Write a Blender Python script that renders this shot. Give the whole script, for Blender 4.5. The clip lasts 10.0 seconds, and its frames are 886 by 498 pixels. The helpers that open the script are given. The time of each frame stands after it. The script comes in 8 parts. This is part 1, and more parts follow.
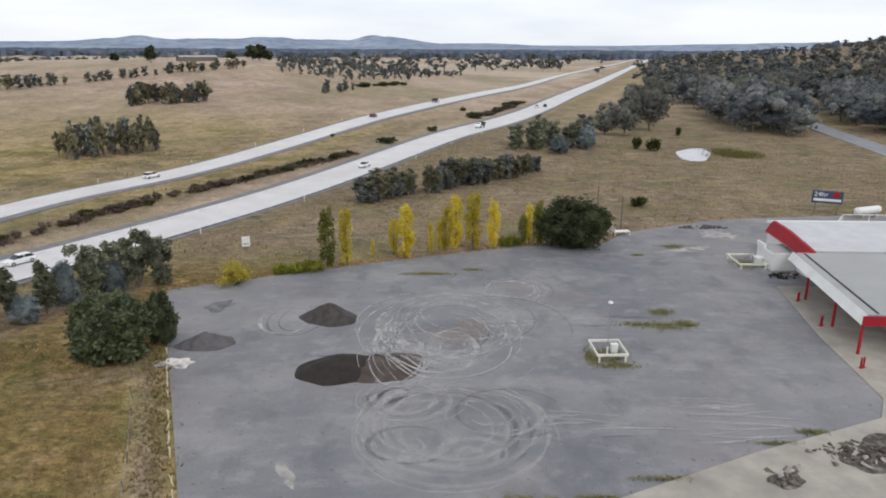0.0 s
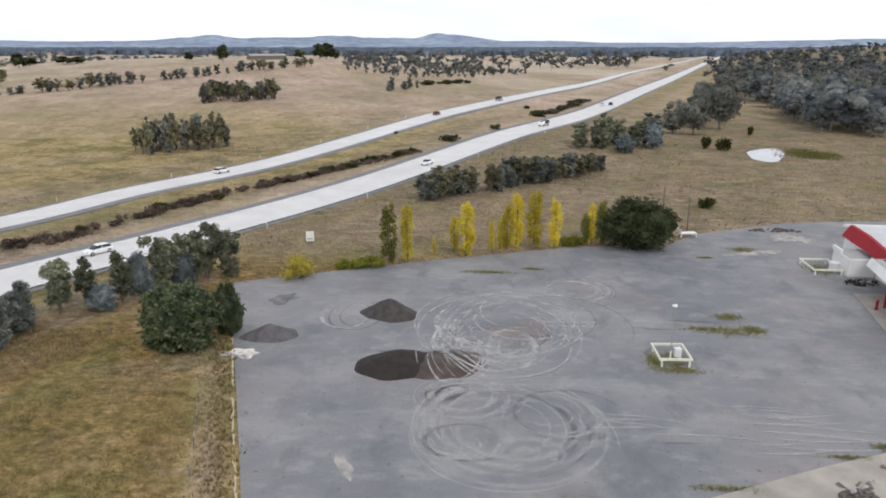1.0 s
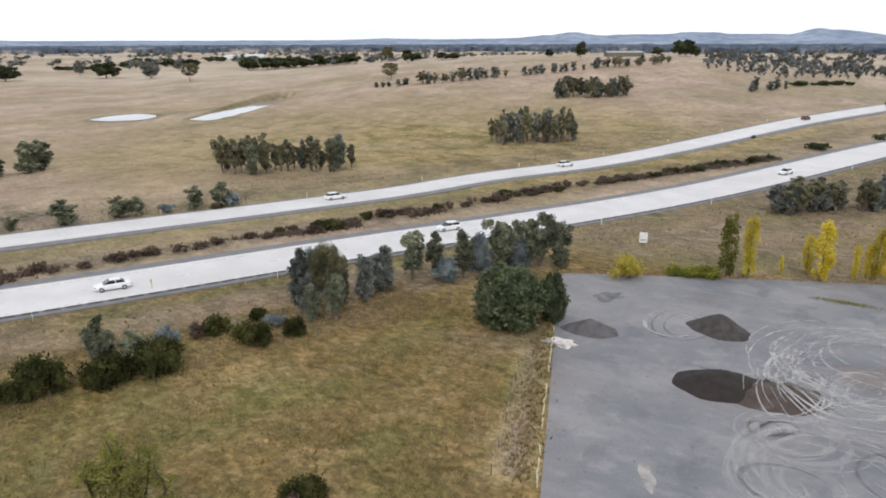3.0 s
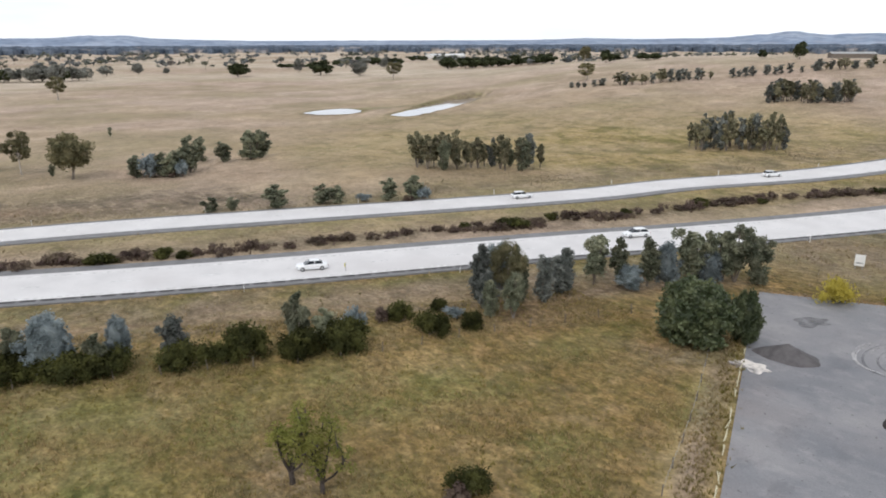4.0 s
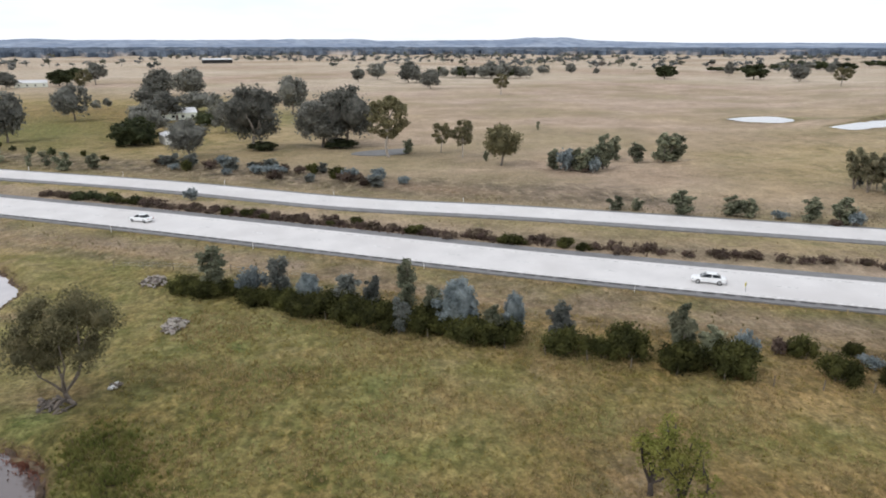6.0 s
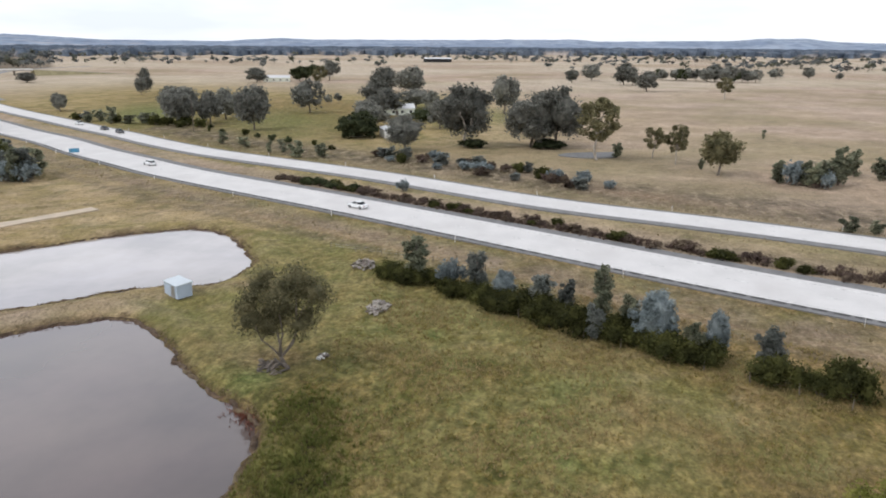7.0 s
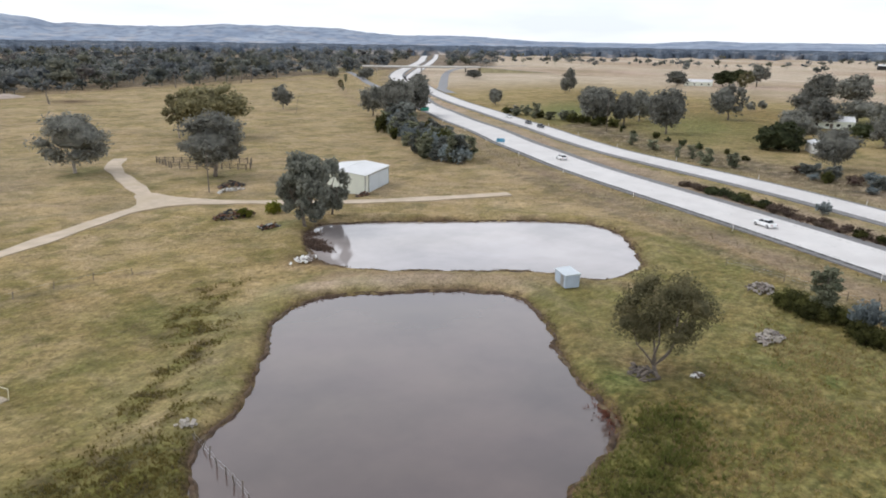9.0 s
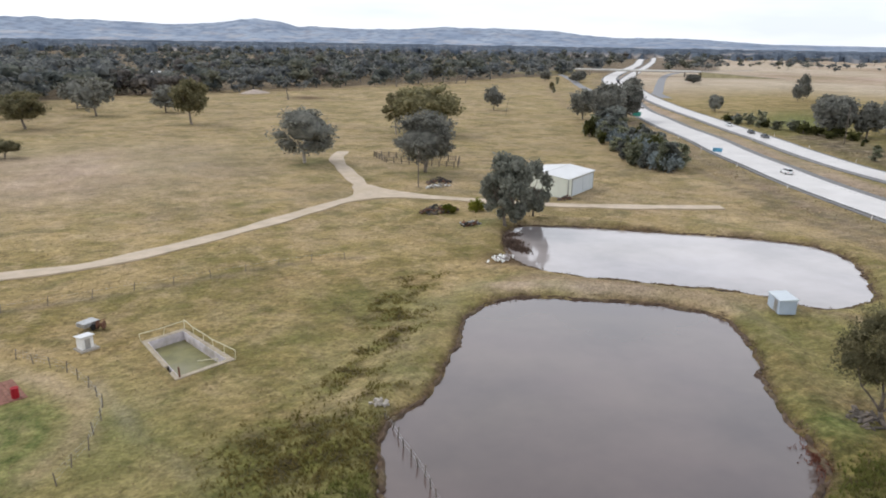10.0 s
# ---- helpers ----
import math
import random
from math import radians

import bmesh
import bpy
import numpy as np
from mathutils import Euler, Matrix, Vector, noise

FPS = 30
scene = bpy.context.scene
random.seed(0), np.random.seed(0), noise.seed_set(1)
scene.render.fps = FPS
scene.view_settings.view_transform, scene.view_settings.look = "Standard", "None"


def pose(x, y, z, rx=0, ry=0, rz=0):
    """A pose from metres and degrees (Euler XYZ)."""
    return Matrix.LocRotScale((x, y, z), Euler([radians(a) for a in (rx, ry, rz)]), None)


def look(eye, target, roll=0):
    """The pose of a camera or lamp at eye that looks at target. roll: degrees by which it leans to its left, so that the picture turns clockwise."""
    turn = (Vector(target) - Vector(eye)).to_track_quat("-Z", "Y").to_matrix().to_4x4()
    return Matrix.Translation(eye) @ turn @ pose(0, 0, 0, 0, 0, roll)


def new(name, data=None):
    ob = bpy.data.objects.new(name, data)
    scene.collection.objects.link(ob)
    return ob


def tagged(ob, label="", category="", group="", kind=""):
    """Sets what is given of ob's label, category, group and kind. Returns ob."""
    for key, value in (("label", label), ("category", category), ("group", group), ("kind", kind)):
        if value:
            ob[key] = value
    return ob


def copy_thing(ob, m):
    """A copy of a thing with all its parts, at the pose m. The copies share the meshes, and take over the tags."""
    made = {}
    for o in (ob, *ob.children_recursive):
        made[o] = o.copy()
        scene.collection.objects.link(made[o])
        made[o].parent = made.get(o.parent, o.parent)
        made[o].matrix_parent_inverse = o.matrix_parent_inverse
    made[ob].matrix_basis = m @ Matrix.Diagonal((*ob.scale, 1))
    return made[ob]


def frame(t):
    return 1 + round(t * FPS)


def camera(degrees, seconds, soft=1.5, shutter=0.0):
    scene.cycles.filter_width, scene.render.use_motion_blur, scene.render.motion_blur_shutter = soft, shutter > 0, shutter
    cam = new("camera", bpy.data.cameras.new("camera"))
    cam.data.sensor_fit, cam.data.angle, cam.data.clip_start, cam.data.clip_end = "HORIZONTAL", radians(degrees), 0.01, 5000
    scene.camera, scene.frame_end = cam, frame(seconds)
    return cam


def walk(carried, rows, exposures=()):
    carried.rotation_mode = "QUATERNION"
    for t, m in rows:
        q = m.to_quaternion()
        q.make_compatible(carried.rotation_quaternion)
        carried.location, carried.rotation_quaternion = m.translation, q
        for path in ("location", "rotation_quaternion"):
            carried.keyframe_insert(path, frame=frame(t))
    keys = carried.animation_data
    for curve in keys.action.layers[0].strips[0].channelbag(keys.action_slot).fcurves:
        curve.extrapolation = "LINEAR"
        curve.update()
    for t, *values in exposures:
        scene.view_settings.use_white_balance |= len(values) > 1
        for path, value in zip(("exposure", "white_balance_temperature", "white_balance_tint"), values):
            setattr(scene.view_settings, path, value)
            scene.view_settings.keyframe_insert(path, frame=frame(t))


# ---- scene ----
# ---- camera: a drone that turns on the spot, 32 m over the ground ----
cam = camera(64.24, 10.0, soft=1.85)
PATH = [
    (0, pose(0, 0, 32, 73.944, -0.305, 0.686)),
    (0.5, pose(0, 0, 32, 73.857, -0.189, 1.740)),
    (1, pose(0, 0, 32, 73.766, -0.034, 5.727)),
    (1.5, pose(0, 0, 32, 73.675, -0.011, 12.926)),
    (2, pose(0, 0, 32, 73.620, 0.065, 19.482)),
    (2.5, pose(0, 0, 32, 73.585, 0.133, 25.746)),
    (3.8, pose(0, 0, 32, 73.590, 0.172, 45.640)),
    (4, pose(0, 0, 32, 73.603, 0.171, 48.487)),
    (4.5, pose(0, 0, 32, 73.663, 0.136, 55.792)),
    (5, pose(0, 0, 32, 73.664, 0.056, 63.560)),
    (5.5, pose(0, 0, 32, 73.726, 0.072, 72.087)),
    (6, pose(0, 0, 32, 73.775, -0.040, 81.240)),
    (7.5, pose(0, 0, 32, 73.731, -0.473, 105.792)),
    (8, pose(0, 0, 32, 73.714, -0.575, 113.619)),
    (8.5, pose(0, 0, 32, 73.678, -0.704, 122.002)),
    (9, pose(0, 0, 32, 73.634, -0.783, 130.341)),
    (9.5, pose(0, 0, 32, 73.627, -0.777, 138.659)),
    (10, pose(0, 0, 32, 73.586, -0.903, 146.973)),
]
# the exposure opens a little as the view turns away from the brightest sky
walk(cam, PATH, [(0, -0.12), (0.7, 0.0), (2.2, 0.09), (10, 0.10)])

# ---- sky and sun: a bright, thin overcast ----
SUN_EL, SUN_AZ = radians(48), radians(150)
world = bpy.data.worlds.new("sky")
scene.world = world
world.use_nodes = True
wt = world.node_tree
wt.nodes.clear()
w_out = wt.nodes.new("ShaderNodeOutputWorld")
w_bg = wt.nodes.new("ShaderNodeBackground")
w_sky = wt.nodes.new("ShaderNodeTexSky")
w_sky.sky_type, w_sky.sun_disc = "NISHITA", False
w_sky.sun_elevation, w_sky.sun_rotation = SUN_EL, SUN_AZ
w_dim = wt.nodes.new("ShaderNodeVectorMath")
w_dim.operation = "SCALE"
w_dim.inputs["Scale"].default_value = 0.10
w_co = wt.nodes.new("ShaderNodeTexCoord")
w_map = wt.nodes.new("ShaderNodeMapping")
w_map.inputs["Scale"].default_value = (1.5, 1.5, 9.0)
w_noise = wt.nodes.new("ShaderNodeTexNoise")
w_noise.inputs["Scale"].default_value, w_noise.inputs["Detail"].default_value = 2.2, 5
w_ramp = wt.nodes.new("ShaderNodeValToRGB")
w_ramp.color_ramp.elements[0].position, w_ramp.color_ramp.elements[1].position = 0.30, 0.62
w_ramp.color_ramp.elements[0].color = (0.81, 0.87, 0.98, 1)
w_ramp.color_ramp.elements[1].color = (1.03, 1.06, 1.11, 1)
w_mix = wt.nodes.new("ShaderNodeMix")
w_mix.data_type = "RGBA"
w_mix.inputs["Factor"].default_value = 0.86
wt.links.new(w_sky.outputs["Color"], w_dim.inputs[0])
wt.links.new(w_co.outputs["Generated"], w_map.inputs["Vector"])
wt.links.new(w_map.outputs["Vector"], w_noise.inputs["Vector"])
wt.links.new(w_noise.outputs["Fac"], w_ramp.inputs["Fac"])
wt.links.new(w_dim.outputs["Vector"], w_mix.inputs["A"])
w_sep = wt.nodes.new("ShaderNodeSeparateXYZ")
wt.links.new(w_co.outputs["Generated"], w_sep.inputs["Vector"])
w_up = wt.nodes.new("ShaderNodeValToRGB")
w_up.color_ramp.interpolation = "EASE"
for at_z, level in ((0.05, 0.55), (0.30, 0.74), (0.75, 0.36)):
    stop = w_up.color_ramp.elements.new(at_z)
    stop.color = (level, level, level, 1)
w_up.color_ramp.elements.remove(w_up.color_ramp.elements[-1])
w_up.color_ramp.elements.remove(w_up.color_ramp.elements[0])
w_gain = wt.nodes.new("ShaderNodeMath")
w_gain.operation = "MULTIPLY"
w_gain.inputs[1].default_value = 1.8
wt.links.new(w_sep.outputs["Z"], w_up.inputs["Fac"])
wt.links.new(w_up.outputs["Color"], w_gain.inputs[0])
w_grad = wt.nodes.new("ShaderNodeVectorMath")
w_grad.operation = "SCALE"
wt.links.new(w_ramp.outputs["Color"], w_grad.inputs[0])
wt.links.new(w_gain.outputs["Value"], w_grad.inputs["Scale"])
wt.links.new(w_grad.outputs["Vector"], w_mix.inputs["B"])
wt.links.new(w_mix.outputs["Result"], w_bg.inputs["Color"])
wt.links.new(w_bg.outputs["Background"], w_out.inputs["Surface"])
w_bg.inputs["Strength"].default_value = 1.12

sun = new("sun", bpy.data.lights.new("sun", "SUN"))
sun.data.energy, sun.data.angle, sun.data.color = 1.1, radians(18), (1.0, 0.98, 0.95)
sun.matrix_world = look((0, 0, 100), (-math.sin(SUN_AZ) * math.cos(SUN_EL), -math.cos(SUN_AZ) * math.cos(SUN_EL), 100 - math.sin(SUN_EL)))


# ---- materials ----
def material(name, rough=0.8, metal=0.0):
    m = bpy.data.materials.new(name)
    m.use_nodes = True
    b = m.node_tree.nodes["Principled BSDF"]
    b.inputs["Roughness"].default_value, b.inputs["Metallic"].default_value = rough, metal
    return m, m.node_tree, b


def node(nt, kind, **values):
    n = nt.nodes.new(kind)
    for key, value in values.items():
        n.inputs[key.replace("_", " ")].default_value = value
    return n


def mix(nt, fac, a, b, blend="MIX"):
    n = nt.nodes.new("ShaderNodeMix")
    n.data_type, n.blend_type = "RGBA", blend
    for key, value in (("Factor", fac), ("A", a), ("B", b)):
        sock = n.inputs[key]
        if isinstance(value, bpy.types.NodeSocket):
            nt.links.new(value, sock)
        elif key == "Factor":
            sock.default_value = value
        else:
            sock.default_value = (*value, 1)
    return n.outputs["Result"]


def grain(nt, scale, detail=4, lo=0.35, hi=0.65, stretch=None, rough=0.55):
    """Noise at a size in metres, pulled to the range 0..1."""
    co = nt.nodes.new("ShaderNodeNewGeometry").outputs["Position"]
    if stretch:
        mp = nt.nodes.new("ShaderNodeMapping")
        mp.inputs["Scale"].default_value, mp.inputs["Rotation"].default_value = stretch[0], (0, 0, stretch[1])
        nt.links.new(co, mp.inputs["Vector"])
        co = mp.outputs["Vector"]
    n = node(nt, "ShaderNodeTexNoise", Scale=1.0 / scale, Detail=detail, Roughness=rough)
    nt.links.new(co, n.inputs["Vector"])
    r = nt.nodes.new("ShaderNodeMapRange")
    r.inputs["From Min"].default_value, r.inputs["From Max"].default_value = lo, hi
    nt.links.new(n.outputs["Fac"], r.inputs["Value"])
    return r.outputs["Result"]


def bump(nt, b, height_socket, strength, distance):
    n = node(nt, "ShaderNodeBump", Strength=strength, Distance=distance)
    nt.links.new(height_socket, n.inputs["Height"])
    nt.links.new(n.outputs["Normal"], b.inputs["Normal"])


def surface(name, colour, rough=0.8, metal=0.0, spread=0.25, size=0.6, fine=0.06, relief=0.15, dirt=None):
    """A plain surface with grain and stains at two sizes."""
    m, nt, b = material(name, rough, metal)
    dark = [c * (1 - spread) for c in colour]
    lite = [min(1, c * (1 + spread * 0.6)) for c in colour]
    c = mix(nt, grain(nt, size), dark, lite)
    c = mix(nt, 0.25, c, mix(nt, grain(nt, fine), dark, lite))
    if dirt:
        c = mix(nt, grain(nt, size * 3, lo=0.5, hi=0.75), c, dirt)
    nt.links.new(c, b.inputs["Base Color"])
    bump(nt, b, grain(nt, fine * 2), relief, 0.03)
    return m


def leaf_material(name, low, high, tip, gloss=0.7, stand=0.0, shine=0.10):
    """Foliage: tone by leaf, by plant and by clump."""
    m, nt, b = material(name, gloss)
    geo = nt.nodes.new("ShaderNodeNewGeometry").outputs["Random Per Island"]
    per = nt.nodes.new("ShaderNodeObjectInfo").outputs["Random"]
    soft = nt.nodes.new("ShaderNodeMapRange")
    soft.inputs["To Min"].default_value, soft.inputs["To Max"].default_value = 0.18, 0.72
    nt.links.new(geo, soft.inputs["Value"])
    c = mix(nt, soft.outputs["Result"], low, high)
    c = mix(nt, mul(nt, grain(nt, 1.6, lo=0.42, hi=0.70), 0.8), c, tip)
    c = mix(nt, mul(nt, grain(nt, 2.6, 3, 0.50, 0.66), 0.35), c, low)
    if stand:
        c = mix(nt, 0.85, c, mix(nt, grain(nt, stand, 2, 0.36, 0.64), (0.50, 0.54, 0.60), (1.45, 1.38, 1.22)), "MULTIPLY")
    shade = nt.nodes.new("ShaderNodeMapRange")
    shade.inputs["To Min"].default_value, shade.inputs["To Max"].default_value = 0.70, 1.28
    nt.links.new(per, shade.inputs["Value"])
    hsv = node(nt, "ShaderNodeHueSaturation")
    nt.links.new(shade.outputs["Result"], hsv.inputs["Value"])
    nt.links.new(c, hsv.inputs["Color"])
    nt.links.new(hsv.outputs["Color"], b.inputs["Base Color"])
    b.inputs["Specular IOR Level"].default_value = shine
    thin = nt.nodes.new("ShaderNodeBsdfTranslucent")
    nt.links.new(hsv.outputs["Color"], thin.inputs["Color"])
    both = nt.nodes.new("ShaderNodeMixShader")
    both.inputs["Fac"].default_value = 0.44
    nt.links.new(b.outputs["BSDF"], both.inputs[1])
    nt.links.new(thin.outputs["BSDF"], both.inputs[2])
    nt.links.new(both.outputs["Shader"], nt.nodes["Material Output"].inputs["Surface"])
    return m


def ground_material():
    m, nt, b = material("pasture", 0.95)

    def attr(name):
        n = nt.nodes.new("ShaderNodeAttribute")
        n.attribute_name = name
        return n.outputs["Fac"]

    # dry country: pinkish straw, with yellower and browner stretches
    straw = mix(nt, grain(nt, 16, 6, 0.26, 0.74, ((1, 0.7, 1), 0.5)), (0.400, 0.292, 0.228), (0.580, 0.446, 0.362))
    straw = mix(nt, mul(nt, grain(nt, 70, 5, 0.45, 0.62), 0.55), straw, (0.440, 0.345, 0.225))
    straw = mix(nt, mul(nt, grain(nt, 4.5, 7, 0.52, 0.70, ((1, 0.7, 1), 0.9)), 0.60), straw, (0.242, 0.184, 0.139))
    straw = mix(nt, mul(nt, grain(nt, 55, 7, 0.46, 0.60, ((1, 0.75, 1), 0.8)), 0.60), straw, (0.270, 0.232, 0.133))
    straw = mix(nt, mul(nt, grain(nt, 26, 7, 0.54, 0.68), 0.45), straw, (0.450, 0.330, 0.255))
    # distance haze put into the colour: far straw turns paler in patches
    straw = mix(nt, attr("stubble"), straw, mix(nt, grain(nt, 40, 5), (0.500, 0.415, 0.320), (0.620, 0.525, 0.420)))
    # grazed pasture: yellow-olive with worn and fresher patches
    pasture = mix(nt, grain(nt, 12, 7, 0.38, 0.60), (0.248, 0.202, 0.077), (0.427, 0.317, 0.156))
    pasture = mix(nt, mul(nt, grain(nt, 3.2, 7, 0.50, 0.64, ((1, 0.7, 1), 0.7)), 0.65), pasture, (0.462, 0.347, 0.200))
    pasture = mix(nt, mul(nt, grain(nt, 5.0, 7, 0.52, 0.66, ((0.75, 1, 1), 0.2)), 0.75), pasture, (0.154, 0.143, 0.046))
    pasture = mix(nt, mul(nt, grain(nt, 1.4, 6, 0.55, 0.66), 0.60), pasture, (0.150, 0.116, 0.055))
    # greener field: olive, worn brown and fresh green tussocks
    lush = mix(nt, grain(nt, 9, 7, 0.40, 0.60), (0.107, 0.083, 0.021), (0.205, 0.126, 0.044))
    lush = mix(nt, mul(nt, grain(nt, 6.0, 8, 0.48, 0.60, ((1, 0.7, 1), 1.1)), 0.55), lush, (0.277, 0.164, 0.067))
    lush = mix(nt, mul(nt, grain(nt, 10.0, 8, 0.48, 0.60, ((0.7, 1, 1), 0.3)), 0.45), lush, (0.124, 0.122, 0.020))
    lush = mix(nt, mul(nt, grain(nt, 2.4, 8, 0.51, 0.58, ((0.6, 1, 1), 0.6)), 0.65), lush, (0.066, 0.048, 0.015))
    lush = mix(nt, mul(nt, grain(nt, 1.7, 8, 0.52, 0.58, ((0.5, 1, 1), 0.9)), 0.75), lush, (0.322, 0.198, 0.079))
    lush = mix(nt, mul(nt, grain(nt, 0.8, 6, 0.54, 0.62), 0.55), lush, (0.347, 0.221, 0.090))

    def span(a, b):
        r = nt.nodes.new("ShaderNodeMapRange")
        r.inputs["From Min"].default_value, r.inputs["From Max"].default_value = a, b
        nt.links.new(attr("dry"), r.inputs["Value"])
        return r.outputs["Result"]

    c = mix(nt, span(0.0, 0.5), lush, pasture)
    c = mix(nt, span(0.5, 1.0), c, straw)
    c = mix(nt, 0.42, c, mix(nt, grain(nt, 22, 6, 0.35, 0.65), (0.72, 0.72, 0.72), (1.22, 1.22, 1.22)), "MULTIPLY")
    green = mix(nt, grain(nt, 1.8, 7, 0.40, 0.60), (0.092, 0.122, 0.032), (0.225, 0.237, 0.084))
    c = mix(nt, attr("green"), c, green)
    rank = mix(nt, grain(nt, 2.4, 7, 0.42, 0.58), (0.058, 0.045, 0.022), (0.176, 0.168, 0.048))
    c = mix(nt, attr("rank"), c, rank)
    scrub = mix(nt, grain(nt, 3.0, 7, 0.40, 0.60), (0.082, 0.066, 0.046), (0.215, 0.168, 0.124))
    scrub = mix(nt, mul(nt, grain(nt, 2.4, 7, 0.52, 0.62, ((0.45, 1, 1), 0.15)), 0.75), scrub, (0.400, 0.320, 0.225))
    c = mix(nt, mul(nt, attr("scrub"), 0.85), c, scrub)
    bare = mix(nt, grain(nt, 1.2, 6), (0.230, 0.150, 0.095), (0.360, 0.270, 0.190))
    c = mix(nt, attr("bare"), c, bare)
    mud = mix(nt, grain(nt, 0.7, 6), (0.060, 0.036, 0.022), (0.130, 0.080, 0.050))
    c = mix(nt, attr("mud"), c, mud)
    c = mix(nt, 0.24, c, mix(nt, grain(nt, 3.4, 6, 0.40, 0.60, ((1, 0.75, 1), 0.4)), (0.66, 0.66, 0.63), (1.30, 1.29, 1.30)), "MULTIPLY")
    tussock = nt.nodes.new("ShaderNodeMapRange")
    tussock.inputs["From Min"].default_value, tussock.inputs["From Max"].default_value = 0.05, 0.55
    tussock.inputs["To Min"].default_value, tussock.inputs["To Max"].default_value = 0.62, 0.22
    nt.links.new(attr("dry"), tussock.inputs["Value"])
    c = mix(nt, tussock.outputs["Result"], c, mix(nt, grain(nt, 0.85, 6, 0.40, 0.60, ((0.7, 1, 1), 0.9)), (0.50, 0.50, 0.46), (1.42, 1.38, 1.40)), "MULTIPLY")
    fine = grain(nt, 0.35, 5, 0.3, 0.7)
    c = mix(nt, 0.40, c, mix(nt, fine, (0.3, 0.3, 0.3), (1.6, 1.6, 1.6)), "MULTIPLY")
    nt.links.new(c, b.inputs["Base Color"])
    bump(nt, b, grain(nt, 0.9, 6), 0.7, 0.40)
    b.inputs["Specular IOR Level"].default_value = 0.15
    return m


def mul(nt, sock, k):
    n = nt.nodes.new("ShaderNodeMath")
    n.operation = "MULTIPLY"
    n.inputs[1].default_value = k
    nt.links.new(sock, n.inputs[0])
    return n.outputs[0]


def asphalt_material():
    m, nt, b = material("old_asphalt", 0.85)
    c = mix(nt, grain(nt, 14, 5, 0.36, 0.64), (0.160, 0.163, 0.178), (0.232, 0.228, 0.234))
    c = mix(nt, mul(nt, grain(nt, 7, 8, 0.50, 0.70, ((0.55, 1, 1), 0.35), 0.62), 0.55), c, (0.358, 0.336, 0.328))
    c = mix(nt, mul(nt, grain(nt, 2.6, 9, 0.52, 0.72, ((0.65, 1, 1), 0.15), 0.66), 0.52), c, (0.390, 0.365, 0.354))
    c = mix(nt, mul(nt, grain(nt, 1.2, 8, 0.56, 0.72, ((0.5, 1, 1), -0.15), 0.6), 0.25), c, (0.375, 0.360, 0.352))
    c = mix(nt, mul(nt, grain(nt, 3.8, 8, 0.53, 0.68, ((1, 0.55, 1), -0.4), 0.64), 0.60), c, (0.124, 0.124, 0.138))
    c = mix(nt, mul(nt, grain(nt, 16, 6, 0.52, 0.66), 0.45), c, (0.255, 0.216, 0.205))
    c = mix(nt, mul(nt, grain(nt, 24, 7, 0.50, 0.64, ((0.5, 1, 1), -0.6), 0.6), 0.40), c, (0.330, 0.308, 0.302))
    c = mix(nt, mul(nt, grain(nt, 0.5, 5, 0.64, 0.70), 0.7), c, (0.090, 0.088, 0.090))
    c = mix(nt, 0.15, c, mix(nt, grain(nt, 0.15), (0.5, 0.5, 0.5), (1.4, 1.4, 1.4)), "MULTIPLY")
    nt.links.new(c, b.inputs["Base Color"])
    bump(nt, b, grain(nt, 0.2, 4), 0.25, 0.02)
    return m


def worn_paint(name, colour, cover, size=0.7):
    """Thin marks that let the ground under them show through in flecks."""
    m, nt, b = material(name, 0.9)
    b.inputs["Base Color"].default_value = (*colour, 1)
    nt.links.new(mul(nt, grain(nt, size, 5, 0.25, 0.75), cover), b.inputs["Alpha"])
    return m


def water_material(name, colour, rough, ior):
    m, nt, b = material(name, rough)
    c = mix(nt, grain(nt, 18, 5), [k * 0.75 for k in colour], [k * 1.2 for k in colour])
    nt.links.new(c, b.inputs["Base Color"])
    b.inputs["IOR"].default_value = ior
    bump(nt, b, grain(nt, 1.6, 3), 0.04, 0.02)
    return m


GROUND = ground_material()
ASPHALT = asphalt_material()
CONCRETE = surface("weathered_concrete", (0.40, 0.36, 0.31), 0.9, spread=0.22, size=2.5, dirt=(0.26, 0.235, 0.20))
ROAD = surface("highway_concrete", (0.66, 0.635, 0.62), 0.85, spread=0.10, size=6, fine=0.3, dirt=(0.58, 0.55, 0.535))
SHOULDER = surface("bitumen_shoulder", (0.20, 0.195, 0.195), 0.9, spread=0.2, size=2)
SIDE_ROAD = surface("grey_bitumen", (0.26, 0.26, 0.27), 0.9, spread=0.2, size=4)
PAINT_LINE = worn_paint("road_line_paint", (0.82, 0.82, 0.80), 1.4)
TYRE_MARK = worn_paint("pale_scuffed_rubber", (0.55, 0.53, 0.515), 0.88, 1.8)
TYRE_FAINT = worn_paint("faded_tyre_scuff", (0.50, 0.485, 0.475), 0.62, 2.0)
TYRE_DARK = worn_paint("dark_tyre_scuff", (0.11, 0.11, 0.12), 0.5, 2.0)
DUST = worn_paint("pale_dust", (0.52, 0.48, 0.44), 1.1, 2.5)
SEALANT = worn_paint("dark_stain", (0.085, 0.085, 0.090), 0.55, 1.6)
GRAVEL = surface("gravel_track", (0.55, 0.45, 0.345), 0.95, spread=0.18, size=3, dirt=(0.47, 0.38, 0.27))
WATER = water_material("dam_water", (0.112, 0.079, 0.071), 0.03, 1.85)
MILKY_WATER = water_material("milky_dam_water", (0.36, 0.320, 0.310), 0.05, 1.75)
